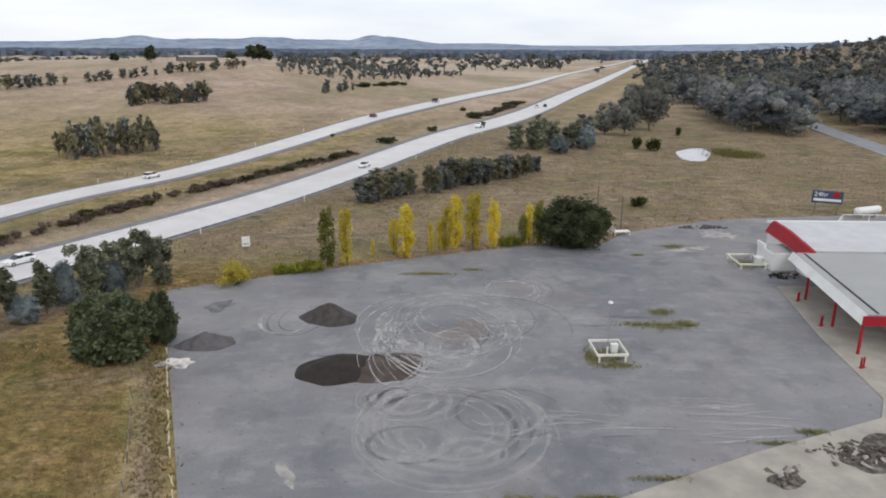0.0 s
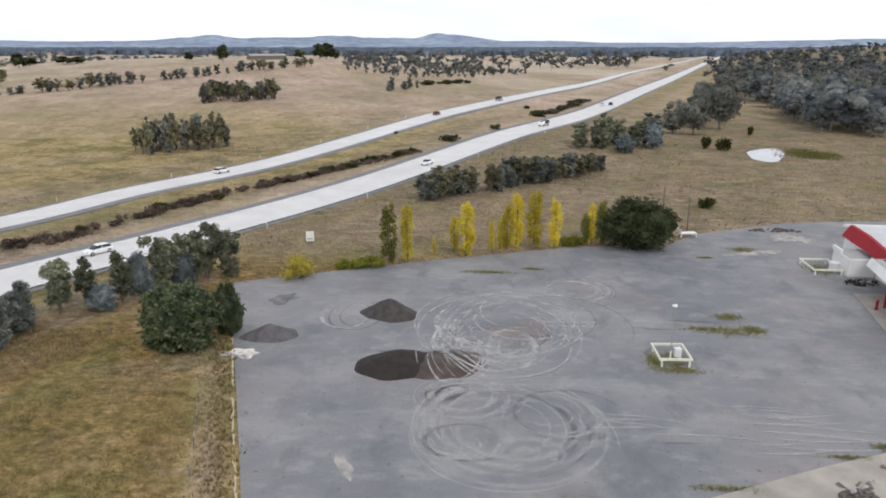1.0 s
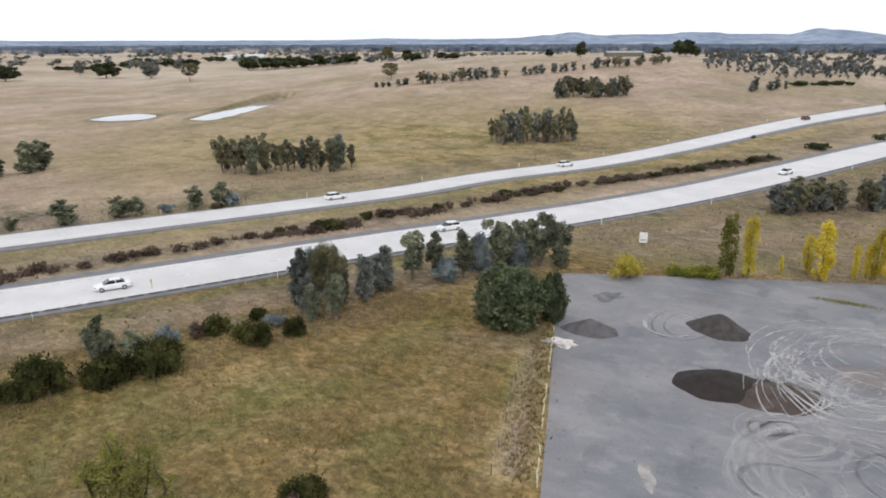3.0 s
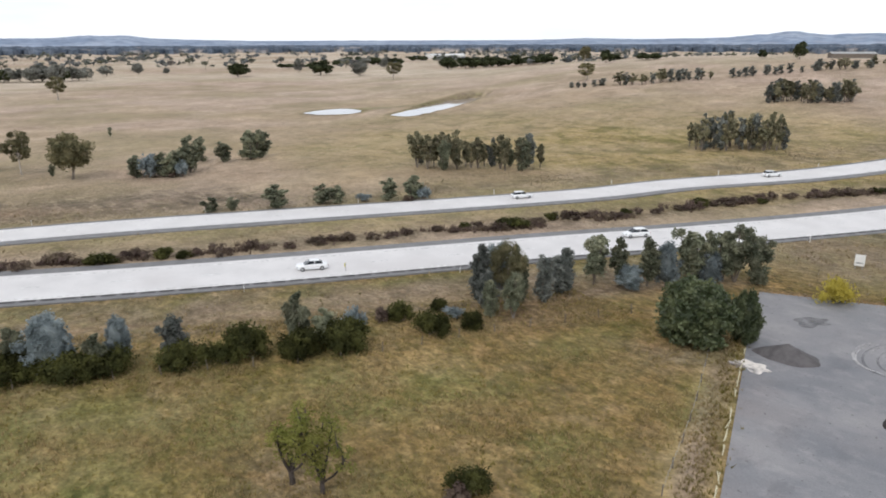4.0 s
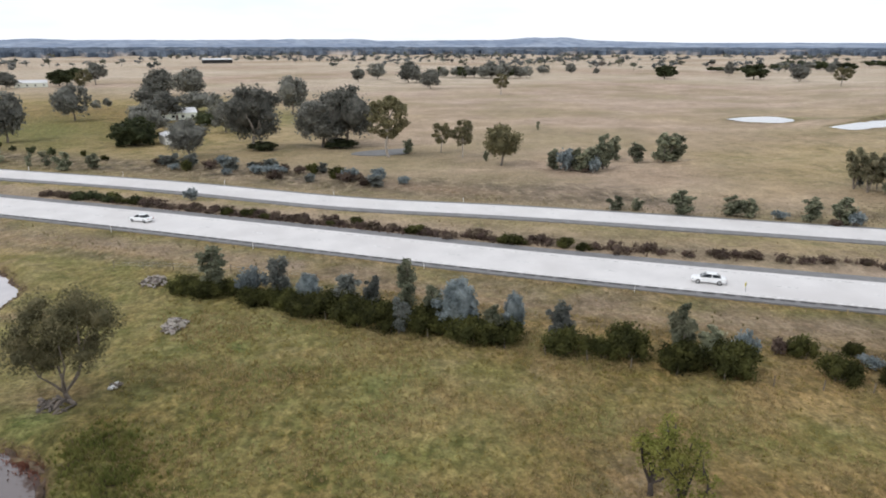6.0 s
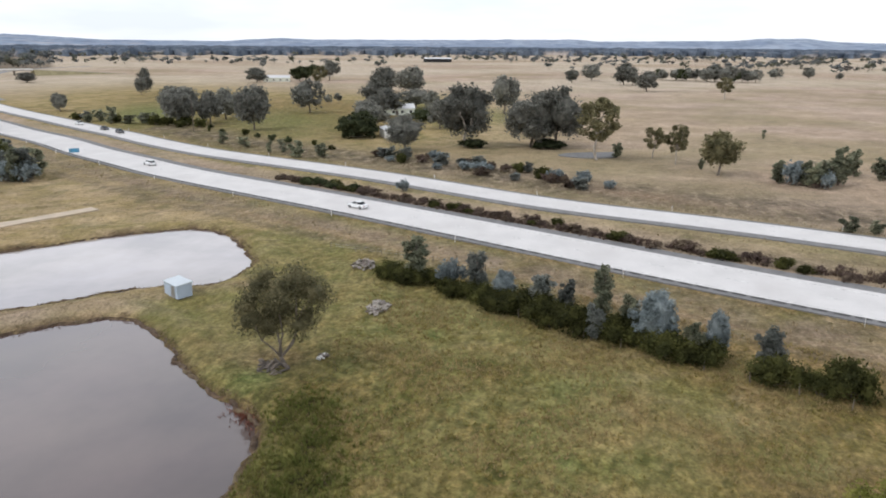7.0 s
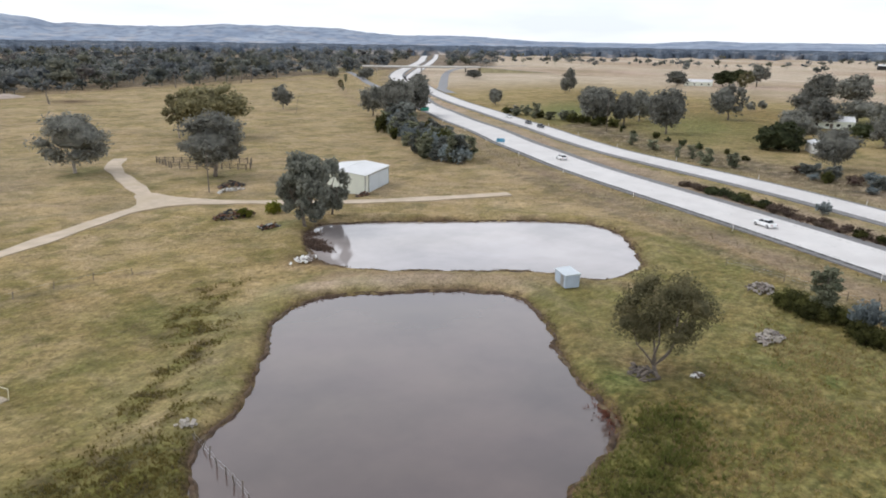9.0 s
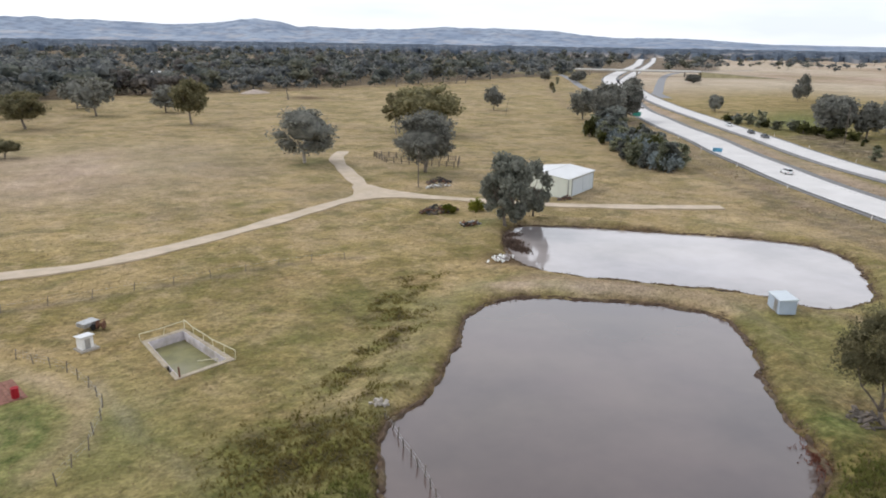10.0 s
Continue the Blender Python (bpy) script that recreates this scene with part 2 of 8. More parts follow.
BARK = surface("grey_bark", (0.20, 0.165, 0.135), 0.9, spread=0.4, size=0.8)
DARK_BARK = surface("dark_twiggy_bark", (0.062, 0.048, 0.040), 0.9, spread=0.4, size=0.5)
PALE_BARK = surface("pale_gum_bark", (0.40, 0.35, 0.30), 0.85, spread=0.4, size=0.9)
LEAF = {
    "gum": leaf_material("grey_green_gum_leaf", (0.088, 0.090, 0.079), (0.276, 0.274, 0.238), (0.372, 0.362, 0.312)),
    "dusky": leaf_material("dusky_gum_leaf", (0.079, 0.088, 0.078), (0.246, 0.261, 0.233), (0.348, 0.351, 0.319)),
    "silver": leaf_material("silvery_gum_leaf", (0.154, 0.163, 0.133), (0.407, 0.420, 0.349), (0.553, 0.552, 0.469)),
    "bronze": leaf_material("olive_bronze_gum_leaf", (0.070, 0.067, 0.038), (0.260, 0.240, 0.130), (0.390, 0.340, 0.190)),
    "young": leaf_material("green_gum_leaf", (0.078, 0.090, 0.059), (0.299, 0.316, 0.213), (0.437, 0.425, 0.293)),
    "blue": leaf_material("blue_gum_leaf", (0.092, 0.112, 0.116), (0.276, 0.320, 0.326), (0.400, 0.440, 0.440)),
    "dark": leaf_material("dark_green_leaf", (0.018, 0.024, 0.011), (0.082, 0.098, 0.046), (0.150, 0.165, 0.085)),
    "glossy": leaf_material("glossy_dark_leaf", (0.022, 0.031, 0.014), (0.101, 0.129, 0.057), (0.215, 0.236, 0.121), 0.42, 0.0, 0.45),
    "shrub": leaf_material("olive_shrub_leaf", (0.020, 0.022, 0.009), (0.086, 0.091, 0.030), (0.168, 0.165, 0.054)),
    "russet": leaf_material("russet_shrub_leaf", (0.080, 0.054, 0.046), (0.195, 0.142, 0.118), (0.200, 0.160, 0.105)),
    "yellow": leaf_material("yellow_autumn_leaf", (0.412, 0.324, 0.023), (0.784, 0.626, 0.058), (0.823, 0.691, 0.098)),
    "gold": leaf_material("dull_gold_leaf", (0.28, 0.23, 0.040), (0.56, 0.46, 0.090), (0.62, 0.52, 0.12)),
    "twig": leaf_material("olive_twig_leaf", (0.110, 0.125, 0.028), (0.270, 0.275, 0.072), (0.350, 0.315, 0.100)),
    "grove": leaf_material("olive_gum_leaf", (0.078, 0.078, 0.050), (0.316, 0.301, 0.186), (0.458, 0.398, 0.256)),
    "lime": leaf_material("yellow_green_leaf", (0.10, 0.12, 0.018), (0.24, 0.25, 0.045), (0.34, 0.31, 0.06)),
    # leaves of distant woods: lighter and bluer, with haze mixed into the tones
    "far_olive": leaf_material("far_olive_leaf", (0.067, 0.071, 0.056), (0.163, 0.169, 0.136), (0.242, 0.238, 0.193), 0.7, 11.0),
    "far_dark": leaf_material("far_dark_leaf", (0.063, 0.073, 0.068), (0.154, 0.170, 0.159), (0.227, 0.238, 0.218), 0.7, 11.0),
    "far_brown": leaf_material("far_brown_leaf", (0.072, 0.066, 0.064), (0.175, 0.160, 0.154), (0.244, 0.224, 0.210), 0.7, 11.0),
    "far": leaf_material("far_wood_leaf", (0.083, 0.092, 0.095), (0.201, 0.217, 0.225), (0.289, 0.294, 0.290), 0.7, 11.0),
}
GRASS_BLADE = leaf_material("dry_grass_blade", (0.25, 0.190, 0.110), (0.44, 0.345, 0.215), (0.36, 0.285, 0.155), 0.9)
GREEN_BLADE = leaf_material("rank_grass_blade", (0.118, 0.106, 0.030), (0.262, 0.212, 0.068), (0.32, 0.245, 0.095), 0.9)
CUT_SOIL = surface("eroded_bank_soil", (0.105, 0.068, 0.042), 0.95, spread=0.5, size=0.9, relief=0.5, dirt=(0.190, 0.150, 0.080))
SOIL_TOP = surface("grey_soil", (0.066, 0.056, 0.052), 0.95, spread=0.4, size=0.8, relief=0.5)
SOIL = surface("dark_soil", (0.030, 0.023, 0.019), 0.95, spread=0.4, size=0.8, relief=0.5)
SOIL_GREY = surface("grey_spoil", (0.112, 0.102, 0.102), 0.95, spread=0.35, size=0.9, relief=0.5, dirt=(0.08, 0.072, 0.068))
SOIL_BROWN = surface("brown_gravel_soil", (0.125, 0.105, 0.090), 0.95, spread=0.3, size=0.9, relief=0.5, dirt=(0.07, 0.06, 0.052))
WHITE = surface("white_paint", (0.78, 0.77, 0.74), 0.5, spread=0.06, size=1.5, dirt=(0.66, 0.64, 0.60))
CREAM = surface("cream_sheet_metal", (0.74, 0.76, 0.66), 0.45, spread=0.06, size=2)
ZINC = surface("galvanised_sheet", (0.42, 0.49, 0.58), 0.5, 0.0, spread=0.10, size=1.2)
ROOF_WHITE = surface("white_roof_sheet", (0.69, 0.69, 0.69), 0.45, spread=0.05, size=2, dirt=(0.58, 0.58, 0.57))
STATION_ROOF = surface("weathered_white_roof", (0.56, 0.56, 0.565), 0.6, spread=0.10, size=2.5, dirt=(0.46, 0.455, 0.45))
ROOF_PALE = surface("pale_blue_roof_sheet", (0.56, 0.61, 0.65), 0.45, spread=0.06, size=1.5)
ROOF_GREY = surface("grey_roof_sheet", (0.36, 0.36, 0.35), 0.6, spread=0.10, size=3, dirt=(0.34, 0.33, 0.32))
RED = surface("red_paint", (0.33, 0.004, 0.013), 0.8, spread=0.18, size=1.0)
BRICK = surface("red_brown_brick", (0.26, 0.12, 0.085), 0.9, spread=0.3, size=0.4)
DARK = surface("dark_interior", (0.02, 0.02, 0.02), 0.8)
TYRE = surface("black_rubber", (0.02, 0.02, 0.02), 0.85)
STEEL = surface("grey_steel", (0.42, 0.42, 0.42), 0.45, 0.6)
RUST = surface("rusty_scrap", (0.16, 0.075, 0.045), 0.9, spread=0.5, size=0.4)
RUBBLE = surface("broken_masonry", (0.42, 0.38, 0.36), 0.95, spread=0.4, size=0.5, dirt=(0.2, 0.15, 0.13))
TIMBER = surface("grey_timber", (0.17, 0.14, 0.115), 0.9, spread=0.35, size=0.4)
RAIL_OLD = surface("faded_cream_rail", (0.62, 0.57, 0.40), 0.7, spread=0.15, size=0.8)
TRIM_CREAM = surface("cream_rail_paint", (0.73, 0.71, 0.60), 0.6, spread=0.1, size=0.8)
NAVY = surface("navy_board", (0.045, 0.060, 0.115), 0.5, spread=0.1)
CAR_WHITE = surface("white_car_paint", (0.80, 0.80, 0.80), 0.25, spread=0.03)
CAR_DARK = surface("dark_car_paint", (0.05, 0.05, 0.055), 0.25, spread=0.1)
CAR_RED = surface("maroon_car_paint", (0.14, 0.03, 0.03), 0.25, spread=0.1)
GLASS, _nt, _b = material("tinted_glass", 0.08)
_b.inputs["Base Color"].default_value = (0.02, 0.025, 0.03, 1)


# distant land whose colours carry the haze of the air
def hazed_material(name, low, high, size, glow, field):
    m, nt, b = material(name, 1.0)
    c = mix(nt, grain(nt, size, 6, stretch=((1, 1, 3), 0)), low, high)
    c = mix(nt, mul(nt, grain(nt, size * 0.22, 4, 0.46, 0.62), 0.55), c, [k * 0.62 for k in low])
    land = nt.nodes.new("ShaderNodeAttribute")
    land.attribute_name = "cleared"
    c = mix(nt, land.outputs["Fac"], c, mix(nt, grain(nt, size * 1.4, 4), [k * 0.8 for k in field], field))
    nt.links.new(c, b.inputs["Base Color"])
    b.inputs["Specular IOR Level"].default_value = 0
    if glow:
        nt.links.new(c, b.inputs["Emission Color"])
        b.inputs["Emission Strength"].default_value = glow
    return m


# canopy: its own green gives way to a painted blue haze
FAR_WOOD = hazed_material("far_canopy", (0.076, 0.096, 0.126), (0.165, 0.190, 0.228), 110, 0, (0.46, 0.40, 0.35))
# hills: haze painted as blue-grey, plus a faint glow though nothing there shines
FAR_HILL = hazed_material("far_hills", (0.200, 0.245, 0.325), (0.300, 0.345, 0.420), 260, 0.18, (0.47, 0.44, 0.43))

# ---- lie of the land ----
HILL_AZ = [-180, -12, -5, 2, 8, 15, 22, 30, 39, 46, 56, 180]
HILL_Z = [0, 0, 3, 9, 15, 21.5, 22.5, 21, 15.5, 7, 0, 0]
WOOD_AZ = [-180, -100, -60, -40, -31, -24, -18, -13, 180]
WOOD_Z = [0, 0, 60, 66, 46, 20, 7, 0, 0]


def height(x, y):
    """Height of the open country: a low grassed hill and a wooded one."""
    x, y = np.asarray(x, float), np.asarray(y, float)
    r, az = np.hypot(x, y), np.degrees(np.arctan2(-x, y))
    near = np.clip((r - 140) / 160, 0, 1)
    near = near * near * (3 - 2 * near)
    hill = np.interp(az, HILL_AZ, HILL_Z) * np.exp(-((r - 560) / 175) ** 2 / 2)
    wood = np.interp(az, WOOD_AZ, WOOD_Z) * np.exp(-((r - 1700) / 480) ** 2 / 2)
    return near * (hill + wood)


def spline(points, n=14):
    """A smooth line through points of the plan."""
    p = np.array(points, float)
    p = np.vstack([2 * p[0] - p[1], p, 2 * p[-1] - p[-2]])
    out = []
    for i in range(1, len(p) - 2):
        u = np.linspace(0, 1, n, endpoint=False)[:, None]
        a, b, c, d = p[i - 1:i + 3]
        out.append(0.5 * (2 * b + (c - a) * u + (2 * a - 5 * b + 4 * c - d) * u ** 2 + (3 * b - a - 3 * c + d) * u ** 3))
    return np.vstack(out + [p[-2][None]])


def edge_distance(x, y, poly):
    """Distance to a closed outline, negative inside."""
    best, inside = np.full(x.shape, 1e9), np.zeros(x.shape, bool)
    for (x0, y0), (x1, y1) in zip(poly, np.roll(poly, -1, axis=0)):
        dx, dy = x1 - x0, y1 - y0
        u = np.clip(((x - x0) * dx + (y - y0) * dy) / (dx * dx + dy * dy + 1e-12), 0, 1)
        best = np.minimum(best, np.hypot(x - x0 - u * dx, y - y0 - u * dy))
        if y0 != y1:
            inside ^= ((y0 > y) != (y1 > y)) & (x < dx * (y - y0) / dy + x0)
    return np.where(inside, -best, best)


def line_distance(x, y, pts):
    best = np.full(np.shape(x), 1e9)
    for (x0, y0), (x1, y1) in zip(pts[:-1], pts[1:]):
        dx, dy = x1 - x0, y1 - y0
        u = np.clip(((x - x0) * dx + (y - y0) * dy) / (dx * dx + dy * dy + 1e-12), 0, 1)
        best = np.minimum(best, np.hypot(x - x0 - u * dx, y - y0 - u * dy))
    return best


def closed(points, n=8):
    pts = list(points)
    return spline([*pts, pts[0]], n)[:-1]


NEAR_LANE = spline([(-1500, -1330), (-1150, -1030), (-930, -838), (-768, -705), (-700, -650), (-585, -558), (-486, -469), (-380, -355), (-318, -292), (-279, -249), (-258, -220.5), (-236, -191), (-216, -161), (-196, -135), (-182.5, -115), (-164, -87), (-135, -34), (-98, 31), (-70, 87), (-56, 114), (-35, 160), (-4, 245), (35, 340), (101, 556), (307, 1230), (520, 1900)])
FAR_LANE = spline([(-1460, -1262), (-1098, -952), (-990, -863), (-838, -738), (-700, -628), (-600, -547), (-482, -447), (-415, -374), (-364, -318), (-312, -254), (-277, -206), (-255, -176), (-236, -149), (-220, -128), (-203, -103), (-193, -84), (-171, -40), (-146, 2), (-130, 41), (-95, 116), (-84, 148), (-62, 195), (-24, 311), (53, 552), (135, 864), (262, 1250), (480, 1900)])
BIG_DAM = closed([(-20.0, -37.5), (-25.8, -48.0), (-31.5, -50.6), (-40.6, -58.7), (-47.2, -65.6), (-55.5, -68.0), (-63.4, -62.6), (-71.0, -55.2), (-73.2, -48.6), (-67.4, -40.6), (-58.6, -32.2), (-55.0, -26.5), (-52.0, -23.5), (-47.0, -22.4), (-40.4, -21.9), (-33, -19), (-24, -20), (-18, -28)])
SMALL_DAM = closed([(-75.4, -95.0), (-82.8, -96.1), (-97.7, -82.9), (-113.5, -65.6), (-113.2, -55.1), (-101.0, -45.0), (-95.5, -42.5), (-86.8, -44.3), (-84.6, -52.4), (-76.0, -62.5), (-67.6, -72.7), (-66.8, -81.8)])
HILL_DAM = closed([(-249.7, 191.8), (-240.5, 195.6), (-251.7, 223.5), (-266.9, 256.7), (-281.9, 279.3), (-294.3, 285.6), (-286.6, 259.3), (-268.4, 224.2)], 5)
PLAIN_DAM = closed([(-291.0, 171.4), (-279.1, 173.6), (-273.8, 185.2), (-281.3, 196.7), (-295.9, 197.1), (-297.1, 184.8)], 5)
SCRUB_DAM = closed([(72.0, 227.0), (69.8, 211.5), (75.8, 209.8), (84.4, 233.0), (79.6, 235.4)], 5)
POOL_PIT = np.array([(-11.5, -77.1), (-12.5, -65.9), (-18.8, -67.5), (-16.4, -78.5)], float)
DAMS = ((BIG_DAM, -0.35, 0.55), (SMALL_DAM, -0.35, 0.55), (HILL_DAM, None, 0.0), (PLAIN_DAM, None, 0.0), (SCRUB_DAM, -0.2, 0.0))
TRACK = spline([(30, -116), (14, -112), (0.5, -110.0), (-9.9, -109.2), (-22.4, -112.6), (-38.2, -119.0), (-53.3, -126.6), (-61.5, -130.6), (-69.0, -131.4), (-75.0, -128.0), (-80.4, -123.0), (-94.2, -108.5), (-110, -97), (-127, -87)])
TRACK_SPUR = spline([(-66.0, -132.0), (-71.0, -142.2), (-76.6, -162), (-82.2, -180), (-90, -192)])
LOT = np.array([(-2, 1), (-18.2, 40.5), (-24.1, 54.8), (-31.9, 73.4), (-38.3, 89.8), (-24.2, 96.9), (-9.3, 104.3), (9.7, 112.5), (26.2, 115.8), (31.7, 122.8), (50.4, 132.8), (64.7, 135.7), (120, 142), (120, 1)], float)


def water_level(poly, level):
    if level is not None:
        return level
    return float(np.min(height(poly[:, 0], poly[:, 1]))) + 0.3


def ground(x, y, fine=True):
    """Height of the ground sheet, with the dams dug in and their banks heaped up."""
    x, y = np.atleast_1d(np.asarray(x, float)), np.atleast_1d(np.asarray(y, float))
    z = height(x, y)
    for poly, level, heap in DAMS:
        level = water_level(poly, level)
        near = (np.abs(x - poly[:, 0].mean()) < np.ptp(poly[:, 0]) / 2 + 16) & (np.abs(y - poly[:, 1].mean()) < np.ptp(poly[:, 1]) / 2 + 16)
        if not near.any():
            continue
        s = edge_distance(x[near], y[near], poly)
        s = s + 0.45 * np.sin(x[near] * 1.3 + 0.6 * np.sin(y[near] * 0.9)) * np.cos(y[near] * 1.1)
        bank = heap * np.exp(-((s - 3.2) / 2.2) ** 2)
        rim = np.clip(level + 0.62 * s, level - (1.6 if heap else 0.6), 99)
        zz = z[near] + bank
        zz = np.where(s < 3, np.minimum(zz, rim), zz)
        if not heap:
            zz = np.where((s > 0.3) & (s < 6), np.maximum(zz, level + 0.06), zz)
        z[near] = zz
    pit = (np.abs(x + 15) < 6) & (np.abs(y + 72.5) < 8)
    if pit.any():
        z[pit] = np.where(edge_distance(x[pit], y[pit], POOL_PIT) < 0, -1.6, z[pit])
    return z


def at(x, y):
    return float(ground(x, y)[0])


# ---- mesh helpers ----
def mesh_of(name, verts, faces, mat, smooth=False):
    me = bpy.data.meshes.new(name)
    me.from_pydata(np.asarray(verts).tolist(), [], faces.tolist() if isinstance(faces, np.ndarray) else faces)
    me.materials.append(mat)
    if smooth:
        me.shade_smooth()
    me.update()
    return me


def part(name, bm, mat, parent=None, label="", smooth=False):
    """Links a bmesh as one mesh object, under a thing or a part if one is given."""
    me = bpy.data.meshes.new(name)
    bm.to_mesh(me)
    bm.free()
    me.materials.append(mat)
    if smooth:
        me.shade_smooth()
    return child(name, me, parent, label)


def child(name, me, parent=None, label=""):
    ob = new(name, me)
    if parent is not None:
        ob.parent = parent
    if label:
        tagged(ob, label=label)
    return ob


def thing(name, m, label, category, group="", kind=""):
    ob = new(name)
    ob.empty_display_size = 0.2
    ob.matrix_basis = m
    return tagged(ob, label, category, group, kind)


def box(bm, x0, x1, y0, y1, z0, z1, bevel=0.0):
    r = bmesh.ops.create_cube(bm, size=1.0, matrix=Matrix.Translation(((x0 + x1) / 2, (y0 + y1) / 2, (z0 + z1) / 2)) @ Matrix.Diagonal((x1 - x0, y1 - y0, z1 - z0, 1)))
    if bevel:
        edges = {e for v in r["verts"] for e in v.link_edges}
        bmesh.ops.bevel(bm, geom=list(edges), offset=bevel, segments=1, affect="EDGES")
    return bm


def boxes(*specs, bevel=0.0):
    bm = bmesh.new()
    for s in specs:
        box(bm, *s, bevel=bevel)
    return bm


def rod(bm, a, b, r0, r1=None, sides=8):
    a, b = Vector(a), Vector(b)
    r1 = r0 if r1 is None else r1
    m = Matrix.Translation((a + b) / 2) @ (b - a).to_track_quat("Z", "Y").to_matrix().to_4x4()
    bmesh.ops.create_cone(bm, cap_ends=True, segments=sides, radius1=r0, radius2=r1, depth=(b - a).length, matrix=m)
    return bm


def rods(*specs, sides=8):
    bm = bmesh.new()
    for s in specs:
        rod(bm, *s, sides=sides)
    return bm


def prism(bm, outline, z0, z1):
    """An upright slab on a closed outline of the plan."""
    lo = [bm.verts.new((x, y, z0)) for x, y in outline]
    hi = [bm.verts.new((x, y, z1)) for x, y in outline]
    n = len(lo)
    bm.faces.new(hi)
    bm.faces.new(lo[::-1])
    for i in range(n):
        bm.faces.new((lo[i], lo[(i + 1) % n], hi[(i + 1) % n], hi[i]))
    bmesh.ops.recalc_face_normals(bm, faces=bm.faces)
    return bm


def ribbon(line, width, lift, thick=0.0, shift=0.0):
    """Verts and faces of a strip along a line of the plan that follows the ground."""
    line = np.asarray(line, float)
    d = np.gradient(line, axis=0)
    d /= np.linalg.norm(d, axis=1, keepdims=True)
    nrm = np.stack([-d[:, 1], d[:, 0]], 1)
    k = max(2, int(np.ceil(np.max(width) / 3)) + 1)
    offs = np.linspace(-0.5, 0.5, k)
    w = np.broadcast_to(width, (len(line),))
    rows = []
    for o in offs:
        p = line + nrm * (o * w + shift)[:, None]
        rows.append(np.column_stack([p, ground(p[:, 0], p[:, 1]) + lift]))
    v = np.stack(rows, 1)
    if thick:
        lo0, lo1 = v[:, 0].copy(), v[:, -1].copy()
        lo0[:, 2] -= thick
        lo1[:, 2] -= thick
        v = np.concatenate([lo0[:, None], v, lo1[:, None]], 1)
    n, k = v.shape[:2]
    idx = np.arange(n * k).reshape(n, k)
    f = np.stack([idx[:-1, :-1], idx[1:, :-1], idx[1:, 1:], idx[:-1, 1:]], -1).reshape(-1, 4)
    return v.reshape(-1, 3), f[:, ::-1]


def resample(line, step):
    line = np.asarray(line, float)
    s = np.concatenate([[0], np.cumsum(np.linalg.norm(np.diff(line, axis=0), axis=1))])
    t = np.arange(0, s[-1], step)
    return np.column_stack([np.interp(t, s, line[:, 0]), np.interp(t, s, line[:, 1])])


# ---- ground: one sheet to the horizon ----
def blob(x, y, cx, cy, rx, ry, turn=0.0):
    c, s = math.cos(radians(turn)), math.sin(radians(turn))
    u, v = (x - cx) * c + (y - cy) * s, -(x - cx) * s + (y - cy) * c
    return np.exp(-((u / rx) ** 2 + (v / ry) ** 2))


def ripple(x, y, size):
    return 0.5 + 0.25 * (np.sin(x / size * 6.1 + 1.7 * np.sin(y / size * 2.3)) + np.sin(y / size * 5.3 + 1.3 * np.sin(x / size * 3.1)))


HOLLOW = spline([(-49, -84), (-44, -76), (-38, -68.5), (-34, -64), (-30, -59.5), (-26.5, -54)])


def marsh(x, y):
    """Where rank growth stands: a hollow behind the bank, the dam's head and its outfall."""
    k = 0.66 * np.exp(-(line_distance(x + 2.0 * np.sin(y * 0.45), y, HOLLOW) / 3.4) ** 2) * np.clip(ripple(x + 1.5 * np.sin(y * 1.3), y, 5.0) * 2.4 - 0.55, 0, 1)
    for cx, cy, rx, ry, turn, top in ((-19.0, -47.0, 7.5, 6.0, 0, 1.0), (-22, -33, 5, 9, 0, 0.9), (-45, -17.5, 9.5, 3.6, 8, 1.0), (-54, -20, 4.0, 3.0, 0, 1.0), (-35, -14, 7, 3.5, 10, 0.6), (89, 221.5, 6.8, 9.0, 0, 1.0)):
        k = np.maximum(k, top * blob(x, y, cx, cy, rx, ry, turn))
    return k


def west_of_highway(x, y):
    order = np.argsort(NEAR_LANE[:, 1])
    return np.interp(y, NEAR_LANE[order, 1], NEAR_LANE[order, 0]) - x


